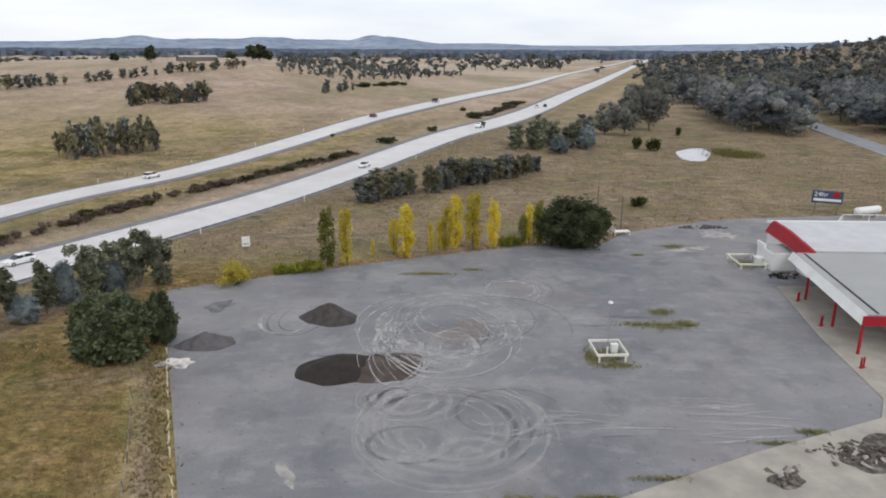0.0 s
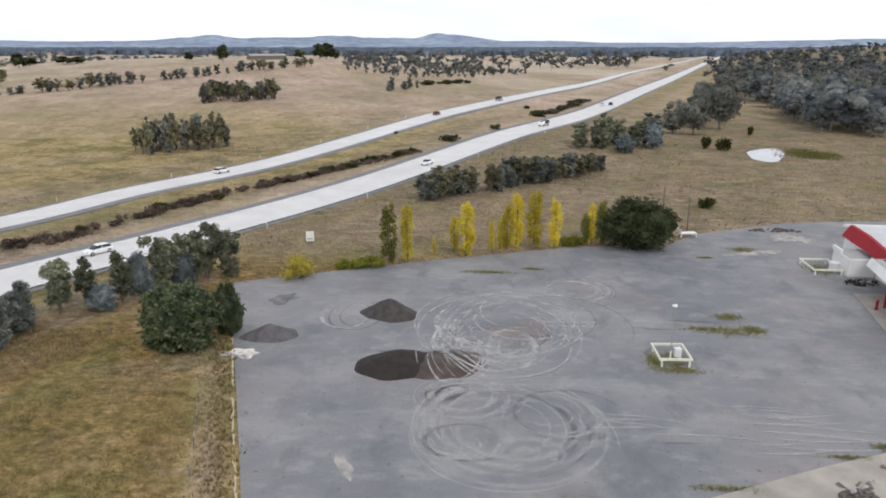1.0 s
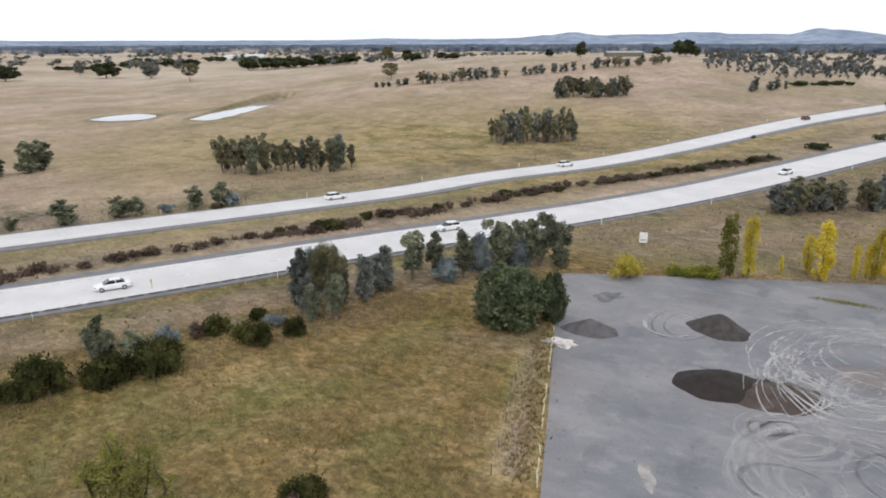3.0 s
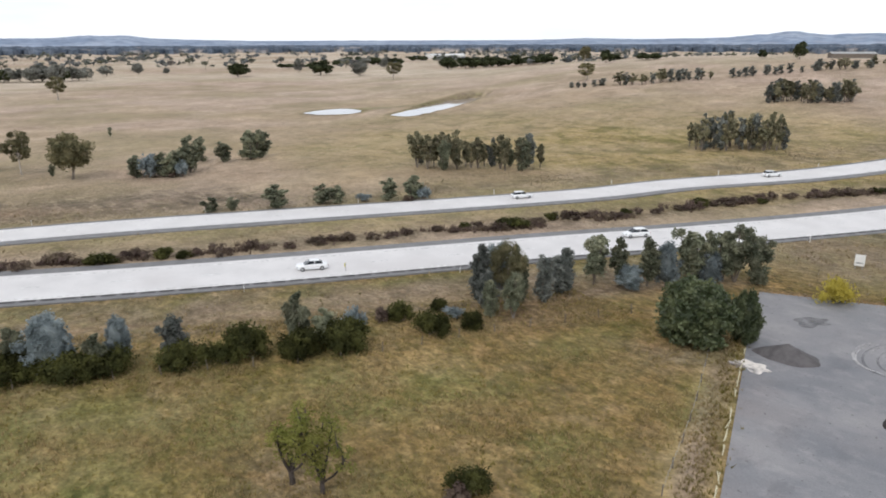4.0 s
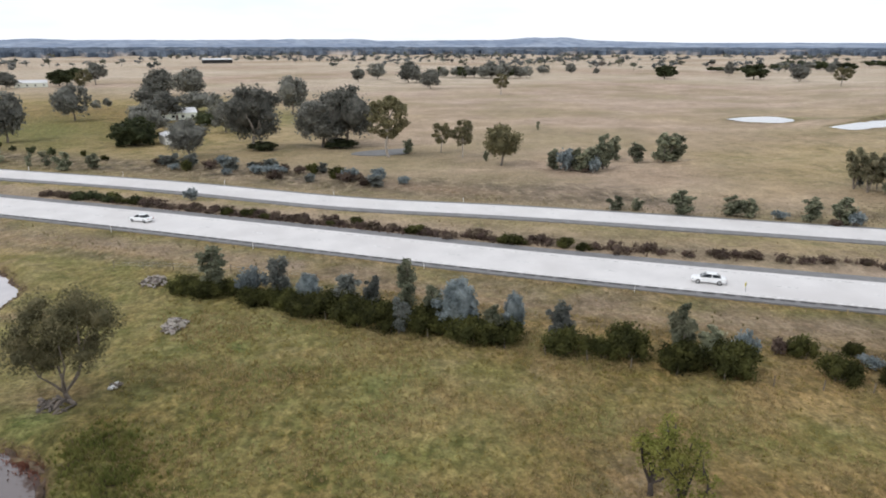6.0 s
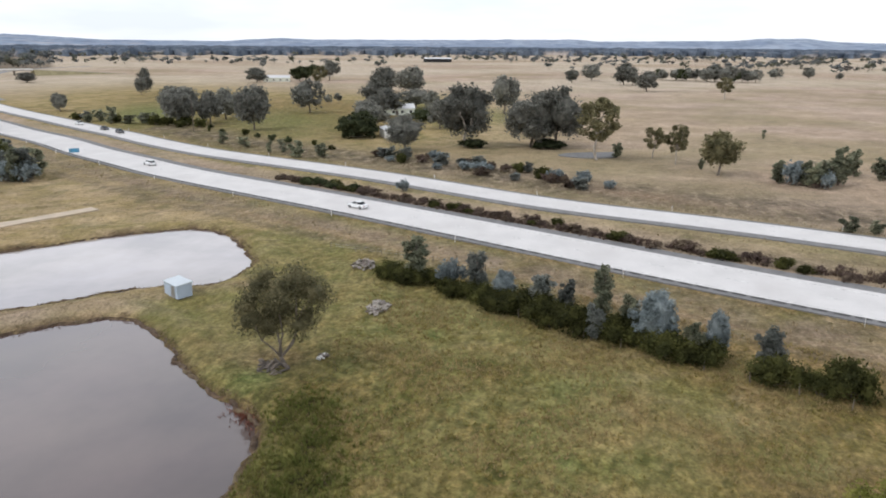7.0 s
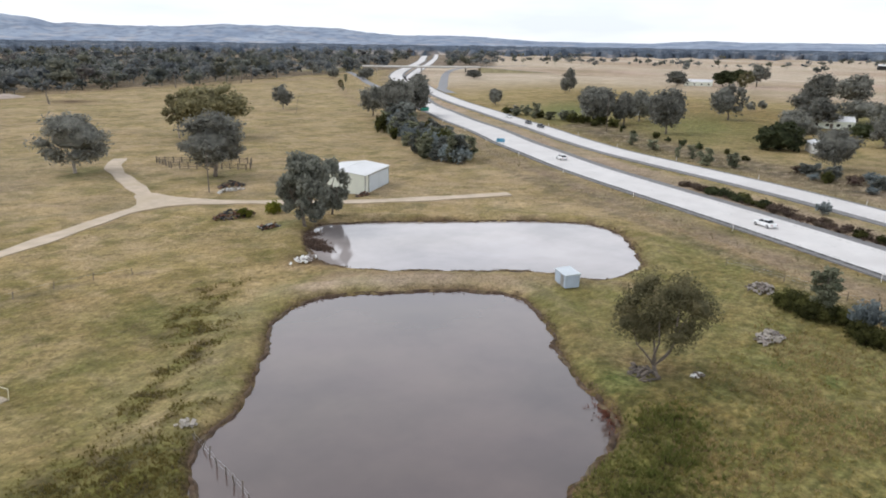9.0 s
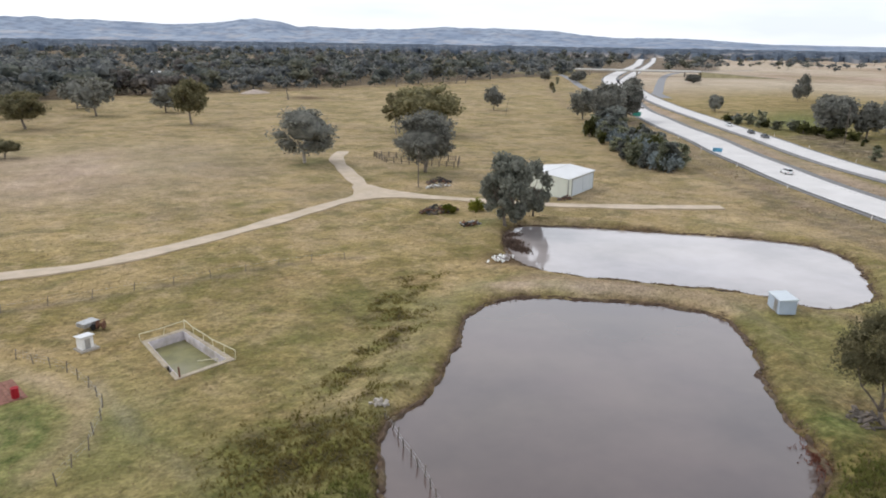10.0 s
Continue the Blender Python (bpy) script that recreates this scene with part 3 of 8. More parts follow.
def build_ground():
    az = np.radians(np.concatenate([np.arange(-36, 184, 0.5), np.arange(184, 324, 4.0)]))
    rr = 12 * (4900 / 12) ** (np.arange(0, 341) / 340)
    A, Rr = np.meshgrid(az, rr, indexing="ij")
    x, y = -np.sin(A) * Rr, np.cos(A) * Rr
    n, k = x.shape
    x, y = x.ravel(), y.ravel()
    z = ground(x, y)
    rolling = 0.10 * np.sin(x * 0.11 + np.sin(y * 0.07)) + 0.08 * np.sin(y * 0.17 + 2 * np.sin(x * 0.05))
    off = np.clip(edge_distance(x, y, LOT) / 6, 0, 1)
    r = np.hypot(x, y)
    z = z + rolling * off * np.clip((r - 30) / 40, 0, 1) * 0.5 - 0.06
    verts = np.column_stack([x, y, z])
    idx = np.arange(n * k).reshape(n, k)
    nxt = np.roll(idx, -1, axis=0)
    faces = np.stack([idx[:, :-1], idx[:, 1:], nxt[:, 1:], nxt[:, :-1]], -1).reshape(-1, 4).tolist()
    faces.append(idx[:, 0].tolist())
    me = mesh_of("ground", verts, [f[::-1] for f in faces], GROUND, True)

    west = west_of_highway(x, y)
    jitter = ripple(x, y, 9) * 0.6 + ripple(x, y, 31) * 0.4
    lot = edge_distance(x, y, LOT)
    dry = np.clip((west + 6) / 14, 0, 1) * 0.95
    north = np.clip((y - 96) / 14, 0, 1) * (west < 4)
    dry = np.maximum(dry, north * (0.60 + 0.25 * jitter))
    south = np.clip((-y - 20) / 30, 0, 1) * (west < 6)
    near_dam = np.clip((150 - r) / 60, 0, 1)
    dry = np.maximum(dry, south * (0.50 - 0.16 * near_dam + 0.20 * jitter))
    dry = np.maximum(dry, blob(x, y, -15, -200, 110, 90) * (0.80 + 0.14 * jitter))
    dry = np.maximum(dry, (0.26 - 0.11 * np.clip((y - 5) / 20, 0, 1)) * jitter + 0.07 * np.clip((y - 2 - 0.3 * (x + 40)) / 30, 0, 1))
    dry = dry - 0.62 * blob(x, y, -370, -205, 180, 100, 35) * (west > 20)
    dry = dry - 0.50 * blob(x, y, -330, -80, 130, 75, 10) * (west > 20)
    dry = dry - 0.18 * np.exp(-((west - 27) / 17) ** 2) * (y < 330) * (y > -330)
    dry = dry - 0.38 * blob(x, y, -112, 190, 105, 62, 40) * (west > 18) * (0.55 + 0.6 * ripple(x, y, 40))
    dry = dry + 0.06 * blob(x, y, -52, 36, 16, 30, -25) + 0.05 * blob(x, y, -30, 45, 12, 30, -20) - 0.06 * blob(x, y, -52, -4, 22, 14) + 0.24 * blob(x, y, -78, -4, 16, 30, -28)
    dry = dry + 0.70 * np.exp(-(line_distance(x, y, [(-21.8, 43), (-32.2, 69)]) / 1.7) ** 2)
    dry = dry - 0.17 * blob(x, y, -170, 190, 130, 110) * (west > 18)
    verge = np.exp(-((west + 16) / 7) ** 2)
    dry = np.maximum(dry, (0.42 + 0.24 * (y < -5) + 0.3 * ripple(x, y, 12)) * verge)
    far_near = line_distance(x, y, NEAR_LANE)
    green = 0.62 * blob(x, y, -60, 2, 13, 26, -28) * jitter + 0.28 * np.clip(ripple(x + 4 * np.sin(y * 0.21), y, 15) * 3 - 1.6, 0, 1) * (west < -24) * (y > -24) * (y < 75) + 0.5 * blob(x, y, -50, 34, 10, 5, 60) * jitter
    for cx, cy, rx, ry, turn, k2 in ((-60, -27, 4.5, 3.5, 0, 1.0), (-80, -8, 9, 4, 65, 0.7), (-50, 8, 10, 5, 70, 0.6), (-34, 4, 8, 5, 40, 0.55), (-70, -10, 14, 5, 70, 0.5), (-58, -12, 8, 5, 30, 0.5), (-19.1, -140.4, 4.0, 1.2, -20, 0.9),
                                     (-12.5, -45, 6, 8, 0, 0.7), (-5, -58, 9, 13, 0, 0.55), (-12, -46, 5, 3, 0, 0.5), (-72.3, -177, 9, 3, 40, 0.6), (-93.5, -150, 7, 5, 0, 0.5),
                                     (-310, -180, 60, 22, 30, 0.85), (-360, -60, 70, 24, 20, 0.6), (-290, -110, 60, 30, 20, 0.65), (-330, -20, 50, 12, 10, 0.45), (-290, 200, 26, 8, 60, 0.5), (-33, 66, 6, 2.0, 60, 0.8), (-74, -101, 5, 3, 20, 0.7), (74, 142, 16, 5, 10, 0.6), (-42, -72, 5, 13, 40, 0.5), (-32, -56, 2, 6, 40, 0.5), (-52, -20, 3, 2, 0, 0.8), (-75, -4, 10, 4, 70, 0.45), (-64, 14, 6, 3, 60, 0.45)):
        green = np.maximum(green, k2 * blob(x, y, cx, cy, rx, ry, turn))
    green = np.maximum(green, 0.60 * np.exp(-((west + 11.5) / 2.2) ** 2) * (y > -60) * jitter)
    green = np.maximum(green, 0.42 * np.exp(-((line_distance(x, y, FAR_LANE) - 8.5) / 2.6) ** 2) * (y > -160) * (y < 140) * (west > 8) * jitter)
    green = np.maximum(green, north * 0.55 * np.clip(ripple(x, y, 27) * 2 - 0.9, 0, 1) * (y < 330))
    green = np.maximum(green, 0.50 * np.exp(-((far_near - 12) / 4.0) ** 2) * (west < 0) * (y > 70) * (y < 260) * ripple(x, y, 30))
    green = np.maximum(green, 0.58 * np.clip((22 - y) / 25, 0, 1) * (west < -22) * (y > -48) * (0.4 + 0.7 * jitter))
    for line, wide, k2 in (([(-88, -21), (-78, -13), (-66.4, -8.4), (-58.6, -2.3), (-51.2, 2.5), (-40, 9)], 2.0, 0.95), ([(-74, -17), (-62, -11), (-50, -5), (-36, 3)], 2.6, 0.55), ([(-84, -9), (-74, 2), (-64, 12), (-58, 24)], 1.6, 0.45)):
        green = np.maximum(green, k2 * np.exp(-(line_distance(x, y, spline(line)) / wide) ** 2) * (0.25 + 0.75 * ripple(x, y, 6)))
    rank = np.clip(marsh(x, y) * (0.65 + 0.8 * ripple(x, y, 5)), 0, 1)
    far_side = line_distance(x, y, FAR_LANE) * np.sign(west)
    strip = np.exp(-((far_side - 17) / 8.5) ** 2) * (west > 22) * (y > -140) * (y < 190)
    rank = np.maximum(rank, (0.42 + 0.38 * (y < 40)) * strip * np.clip(ripple(x + 3 * np.sin(y * 0.3), y, 17) * 1.7 - 0.3, 0, 1))
    rank = np.maximum(rank, 0.45 * verge * np.clip(ripple(x + 4 * np.sin(y * 0.2), y, 13) * 1.8 - 0.3, 0, 1))
    rank = np.maximum(rank, 0.42 * blob(x, y, 105, 190, 45, 60) * (0.4 + 0.8 * ripple(x, y, 16)))
    rank = np.maximum(rank, north * (0.14 + 0.62 * ripple(x, y, 15) * ripple(x, y, 37)) * np.clip((420 - y) / 150, 0, 1))
    bare_edge = 0.6 * np.exp(-(line_distance(x, y, [(-60, -440), (-149, -444), (-267, -469), (-426, -488)]) / 7) ** 2) + 0.5 * np.exp(-(line_distance(x, y, [(-426, -488), (-319, -357), (-255, -273)]) / 2.5) ** 2)
    to_far = line_distance(x, y, FAR_LANE)
    past_far = to_far * np.where(west > np.interp(y, FAR_LANE[:, 1], west_of_highway(FAR_LANE[:, 0], FAR_LANE[:, 1])), 1, -1)
    blot = np.clip(ripple(x + 4 * np.sin(y * 0.23), y + 3 * np.sin(x * 0.31), 14) * 1.6 - 0.15, 0, 1)
    scrub = np.clip(1.1 * np.exp(-((past_far - 21) / 12) ** 2) * (y > -150) * (y < 70), 0, 1) * (0.55 + 0.45 * blot)
    scrub = np.maximum(scrub, 0.55 * np.exp(-((past_far - 15) / 7) ** 2) * (y >= 70) * (y < 300) * blot)
    scrub = np.maximum(scrub, 0.75 * np.clip(1 - np.abs(past_far + 20) / 11, 0, 1) * (west > 7) * (y > -170) * (y < 300) * (0.4 + 0.6 * blot))
    scrub = np.maximum(scrub, 0.9 * (np.exp(-((far_near - 14.6) / 1.1) ** 2) + np.exp(-((far_near - 20.6) / 1.6) ** 2)) * (west < -6) * (y < 84) * (y > -150) * (0.5 + 0.5 * jitter))
    scrub = np.maximum(scrub, (0.85 - 0.45 * (y < -5)) * verge * (west < -8) * (0.25 + 0.75 * blot) * (y < 92))
    scrub = np.maximum(scrub, north * np.clip((420 - y) / 120, 0, 1) * (0.04 + 0.66 * blot))
    scrub = np.maximum(scrub, 0.75 * np.exp(-(line_distance(x, y, [(6, -94.5), (-20, -95), (-37, -95.5), (-46, -93)]) / 0.7) ** 2))
    for poly in (HILL_DAM, PLAIN_DAM):
        s = edge_distance(x, y, poly)
        rank = np.maximum(rank, 0.75 * np.clip(1 - np.abs(s - 1.5) / 3.5, 0, 1))
    ring = edge_distance(x, y, BIG_DAM)
    green = np.maximum(green, 0.45 * np.exp(-((ring - 4.5) / 3.5) ** 2) * ripple(x, y, 11))
    bearing = np.degrees(np.arctan2(-x, y))
    woods = np.clip(0.85 * (r > 430) * (bearing < -15) + 1.0 * (r > np.interp(bearing, [126, 133, 139, 146, 152, 158, 164, 170, 178], [1015, 890, 730, 602, 540, 500, 474, 448, 402])) * (bearing > 126), 0, 1)
    rank = np.maximum(rank, 0.55 * blob(x, y, -37, -68, 9, 24, 40) * ripple(x, y, 9))
    green = np.maximum(green, 0.40 * blob(x, y, -26, -62, 14, 22, 20) * (0.3 + 0.7 * jitter))
    lawn = np.clip(1.5 * blob(x, y, 1.2, -62.5, 4.6, 8.5), 0, 1)
    mown = np.clip(0.5 + 0.5 * np.cos(np.hypot(x - 3.5, y + 62.5) * 3.0), 0, 1)
    green = np.maximum(green, lawn * (0.60 + 0.35 * mown))
    bare = bare_edge + 0.65 * blob(x, y, -34, 64.5, 6, 3.0, 60) + 0.55 * blob(x, y, -42, 22, 5, 4) + 0.85 * blob(x, y, -157, 23, 14, 5, 60) + 0.5 * blob(x, y, -54, 60, 10, 4, 60)
    bare = bare + 0.45 * blob(x, y, -128, 120, 28, 8, 45) + 0.35 * blob(x, y, -98, 200, 18, 7, 45) + 0.4 * blob(x, y, -85, -50, 4, 7, 30) + 0.35 * blob(x, y, -66, -28, 4, 4) + 0.3 * blob(x, y, -178, 75, 26, 8, 60)
    bare = np.maximum(bare, north * (0.02 + 0.50 * ripple(x + 5 * np.sin(y * 0.13), y, 19)) * np.clip((420 - y) / 150, 0, 1))
    bare = np.maximum(bare, 0.40 * verge * ripple(x, y, 14))
    bare = np.maximum(bare, 0.65 * np.exp(-((far_near - 17.5) / 1.3) ** 2) * (west < 0) * (y > -60) * (y < 84))
    bare = np.maximum(bare, 0.75 * np.exp(-(line_distance(x, y, [(-58, 58), (-52, 76), (-43, 91)]) / 2.8) ** 2) * (0.4 + 0.6 * jitter))
    path = line_distance(x, y, spline([(-5.9, -69.1), (-6.7, -63.5), (-7.2, -60.8), (-7.3, -57.7), (-8.2, -55.0), (-9.5, -50.8), (-10, -45)]))
    dry = dry + 0.38 * np.exp(-(path / 0.9) ** 2) * (0.4 + 0.8 * jitter)
    rut = line_distance(x, y, spline([(1.5, -78), (-2.5, -71), (-4.0, -65), (-2.8, -59.5), (0.5, -55)]))
    dry = dry + 0.24 * np.exp(-(rut / 1.7) ** 2)
    green = green * (1 - 0.7 * np.exp(-(rut / 1.4) ** 2))
    bare = np.maximum(bare, 0.60 * np.exp(-(line_distance(x, y, spline([(-88, -36), (-80, -50), (-73, -60), (-66, -69), (-60, -73)])) / 1.1) ** 2))
    bare = np.maximum(bare, 0.75 * np.exp(-(lot / 1.0) ** 2) * (y > 80) * (0.3 + jitter))
    small_ring = edge_distance(x, y, SMALL_DAM)
    dry = dry + (0.50 * np.exp(-((ring - 2.6) / 1.8) ** 2) * (0.4 + 0.6 * jitter) * np.exp(-(np.maximum(small_ring - 4, 0) / 9) ** 2))
    dry = dry + 0.16 * np.exp(-((ring - 5) / 3.5) ** 2) * (y < -30)
    bare = np.maximum(bare, 0.35 * np.exp(-(line_distance(x, y, [(-21.0, 43), (-30.0, 67)]) / 1.0) ** 2))
    bare = np.maximum(bare, 0.7 * blob(x, y, -35.5, 64.0, 5.0, 1.6, 20))
    mud = np.zeros_like(x)
    for poly, _level, _heap in DAMS:
        s = edge_distance(x, y, poly)
        mud = np.maximum(mud, np.clip(1.0 - np.abs(s - 0.1) / 0.9, 0, 1) * (1.0 if _heap else 0.35))
    scrub = np.maximum(scrub, 0.95 * woods)
    mud = np.maximum(mud, 0.12 * woods)
    mud = np.maximum(mud, 0.85 * blob(x, y, 88.5, 221.5, 6, 8))
    rank = np.maximum(rank, 0.75 * blob(x, y, 82, 222, 17, 13) * (0.4 + 0.6 * jitter))
    mud = np.maximum(mud, 1.0 * blob(x, y, -158, -383, 10, 11, 20))
    mud = np.maximum(mud, 0.9 * blob(x, y, -64.5, -80, 3.0, 5, 20))
    # grows with distance west of the highway, in place of real haze
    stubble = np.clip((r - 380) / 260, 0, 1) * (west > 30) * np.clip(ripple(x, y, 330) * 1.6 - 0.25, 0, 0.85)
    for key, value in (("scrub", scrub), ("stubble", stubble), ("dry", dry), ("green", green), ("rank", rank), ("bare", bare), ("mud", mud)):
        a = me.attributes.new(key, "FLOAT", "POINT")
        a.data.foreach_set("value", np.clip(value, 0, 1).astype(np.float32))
    tagged(new("ground", me), "dry olive and straw coloured pasture with worn patches", "ground", kind="structure")


build_ground()

for poly, level, _heap in DAMS:
    level = water_level(poly, level)
    c = poly.mean(0)
    bm = bmesh.new()
    vs = [bm.verts.new((*(c + (p - c) * 1.06), level)) for p in poly]
    bmesh.ops.triangle_fill(bm, use_beauty=True, use_dissolve=False, edges=[bm.edges.new((vs[i], vs[(i + 1) % len(vs)])) for i in range(len(vs))])
    bmesh.ops.recalc_face_normals(bm, faces=bm.faces)
    for f in bm.faces:
        if f.normal.z < 0:
            f.normal_flip()
    tagged(part("water", bm, WATER if poly is BIG_DAM else MILKY_WATER), "still brown dam water that mirrors the pale sky", "water", kind="structure")



def cut_bank(poly, level, seed):
    """The eroded rim of a dam: a low broken step of bare soil down to the water."""
    rng = np.random.RandomState(seed)
    line = resample(np.vstack([poly, poly[:1]]), 0.45)
    n = len(line)
    d = np.roll(line, -1, 0) - np.roll(line, 1, 0)
    d /= np.linalg.norm(d, axis=1, keepdims=True)
    nrm = np.stack([d[:, 1], -d[:, 0]], 1)
    if np.sum(nrm * (line - poly.mean(0))) < 0:
        nrm = -nrm
    wob = np.convolve(rng.normal(0, 0.55, n + 4), np.ones(5) / 5, "valid")[:, None]
    rows = []
    for off, up in ((-0.25, -0.5), (-0.12, 0.02), (0.0, 0.20), (0.12, 0.25), (0.45, 0.12)):
        q = line + nrm * (off + wob + rng.normal(0, 0.06, (n, 1)))
        rows.append(np.column_stack([q, level + up + (rng.normal(0, 0.04, n) if 0.1 < up else 0 * q[:, 0])]))
    v = np.stack(rows, 1)
    idx = np.arange(n * 5).reshape(n, 5)
    nxt = np.roll(idx, -1, 0)
    f = np.stack([idx[:, :-1], nxt[:, :-1], nxt[:, 1:], idx[:, 1:]], -1).reshape(-1, 4)
    tagged(new("bank", mesh_of("bank", v.reshape(-1, 3), f, CUT_SOIL)), "low eroded brown soil bank round the dam", "bank", kind="structure")


cut_bank(BIG_DAM, -0.35, 1)
cut_bank(SMALL_DAM, -0.35, 2)

# ---- highway, shoulders, lines ----
for nm, line, width, shoulders in (("near", NEAR_LANE, 11.4, (1.7, 2.6)), ("far", FAR_LANE, 8.6, (2.4, 1.3))):
    line = resample(line, 6.0)
    v, f = ribbon(line, width, 0.16, 0.4)
    tagged(new("road", mesh_of("road", v, f, ROAD)), "pale concrete highway carriageway", "road", kind="structure")
    for side, shoulder in zip((-1, 1), shoulders):
        v, f = ribbon(line, shoulder, 0.12, 0.4, side * (width + shoulder) / 2)
        tagged(new("road", mesh_of("road", v, f, SHOULDER)), "grey bitumen shoulder beside the highway", "road shoulder", kind="structure")
    nearby = line[(np.hypot(line[:, 0], line[:, 1]) < 420)]
    for off in (-width / 2 + 0.5, width / 2 - 1.3):
        v, f = ribbon(nearby, 0.18, 0.165, 0, off)
        tagged(new("trim", mesh_of("trim", v, f, PAINT_LINE)), "white edge line on the highway", "road line", kind="structure")
    dashes = resample(line, 3.0)
    dashes = dashes[np.hypot(dashes[:, 0], dashes[:, 1]) < 300]
    vs, fs, base = [], [], 0
    for i in range(0, len(dashes) - 2, 4):
        v, f = ribbon(dashes[i:i + 2], 0.15, 0.166, 0, -0.4)
        vs.append(v), fs.append(f + base)
        base += len(v)
    tagged(new("trim", mesh_of("trim", np.vstack(vs), np.vstack(fs), PAINT_LINE)), "dashed white lane line on the highway", "road line", kind="structure")
# dashes along the shoulder next to the field
edge = resample(NEAR_LANE, 0.6)
edge = edge[(np.hypot(edge[:, 0], edge[:, 1]) < 260)]
vs, fs, base = [], [], 0
for i in range(0, len(edge) - 4, 4):
    v, f = ribbon(edge[i:i + 4], 0.62, 0.17, 0, -6.1)
    vs.append(v), fs.append(f + base)
    base += len(v)
tagged(new("trim", mesh_of("trim", np.vstack(vs), np.vstack(fs), surface("dark_bitumen_strip", (0.07, 0.068, 0.066), 0.9))), "dark broken edge strip of the highway", "road line", kind="structure")

for line, width, mat, label in ((spline([(-362, -300), (-389, -331), (-409, -347), (-480, -406), (-600, -503), (-700, -570), (-790, -600), (-900, -600)]), 7, SIDE_ROAD, "grey slip road that joins the highway"),
                                (spline([(-330, -318), (-365, -370), (-403, -421), (-455, -485), (-511, -559), (-552, -618), (-600, -690)]), 6, SIDE_ROAD, "grey slip road beside the highway"),
                                (spline([(230, 480), (190, 390), (158, 322), (139, 227), (132, 180), (140, 120)]), 9, SIDE_ROAD, "grey bitumen road along the woodland")):
    v, f = ribbon(resample(line, 6), width, 0.13, 0.4)
    tagged(new("road", mesh_of("road", v, f, mat)), label, "road", kind="structure")
for line, width, up in ((TRACK, 3.4, 0.10), (TRACK_SPUR, 3.8, 0.09)):
    line = resample(line, 1.0)
    v, f = ribbon(line, width + 0.7 * np.sin(np.arange(len(line)) * 0.35) * np.sin(np.arange(len(line)) * 0.11), up, 0.25)
    tagged(new("road", mesh_of("road", v, f, GRAVEL)), "pale gravel farm track", "track", kind="structure")

fork = spline([(-56.5, -128.8), (-62.0, -132.2), (-66.5, -136.5), (-69.3, -143.5), (-73.2, -143.0), (-74.6, -136.0), (-79.5, -125.6), (-73.5, -127.6), (-65.5, -130.6), (-56.5, -128.8)], 6)[:-1]
bm = bmesh.new()
prism(bm, fork.tolist(), -0.2, 0.106)
tagged(part("road", bm, GRAVEL), "pale gravel where two farm tracks meet", "track", kind="structure")

pad = spline([(-223.0, 22.0), (-219.0, 9.0), (-213.0, 5.0), (-209.5, 12.0), (-213.0, 22.0), (-223.0, 22.0)], 6)[:-1]
bm = bmesh.new()
prism(bm, pad.tolist(), -0.2, 0.12)
tagged(part("road", bm, SHOULDER), "grey bitumen turning pad beneath gum trees", "road", kind="structure")

# ---- the old service station's yard ----
bm = bmesh.new()
prism(bm, LOT.tolist(), -0.4, 0.02)
YARD = tagged(part("pavement", bm, ASPHALT), "weathered blue-grey asphalt yard with dust and stains", "asphalt yard", kind="structure")
APRON = [(0, 38.4), (13.3, 45.3), (25.4, 51.4), (38.9, 57.2), (41.2, 60.8), (42.6, 75.3), (45.6, 93.5), (78, 95), (78, 4), (0, 4)]
bm = bmesh.new()
prism(bm, APRON, -0.3, 0.10)
tagged(part("pavement", bm, CONCRETE), "stained pale concrete forecourt slab", "concrete apron", kind="structure")


SOIL_MID = surface("mid_brown_soil", (0.076, 0.056, 0.046), 0.95, spread=0.35, size=0.9, relief=0.5, dirt=(0.13, 0.105, 0.09))
HEAPS = ((-14.6, 80.2, 3.6, 2.7, 2.0, SOIL_TOP, "steep dark soil heap tipped on the asphalt", 0, 1.15),
         (-27.0, 72.2, 3.2, 2.2, 1.5, SOIL_GREY, "low grey spoil heap on the asphalt", 20, 1.0),
         (-11.3, 66.0, 4.3, 3.5, 1.55, SOIL, "broad dark soil heap on the asphalt yard", 15, 1.45),
         (-7.0, 66.6, 5.0, 3.6, 0.95, SOIL_MID, "brown soil heap flattened and marked by tyres", 10, 1.3),
         (-5.8, 60.4, 2.4, 1.5, 0.45, SOIL_GREY, "low grey heap driven flat by tyres", 25, 1.2))


def over_heaps(q):
    """Height of the yard with its heaps, for marks that run over them."""
    z = np.zeros(len(q))
    for x, y, rx, ry, h, _mat, _label, turn, flat in HEAPS[2:]:
        c, s = math.cos(radians(turn)), math.sin(radians(turn))
        dx, dy = q[:, 0] - x, q[:, 1] - y
        u = np.hypot((dx * c + dy * s) / rx, (-dx * s + dy * c) / ry)
        z = np.maximum(z, np.where(u < 1.05, h * (1 - u ** flat) * 1.07 + 0.09, 0))
    return z


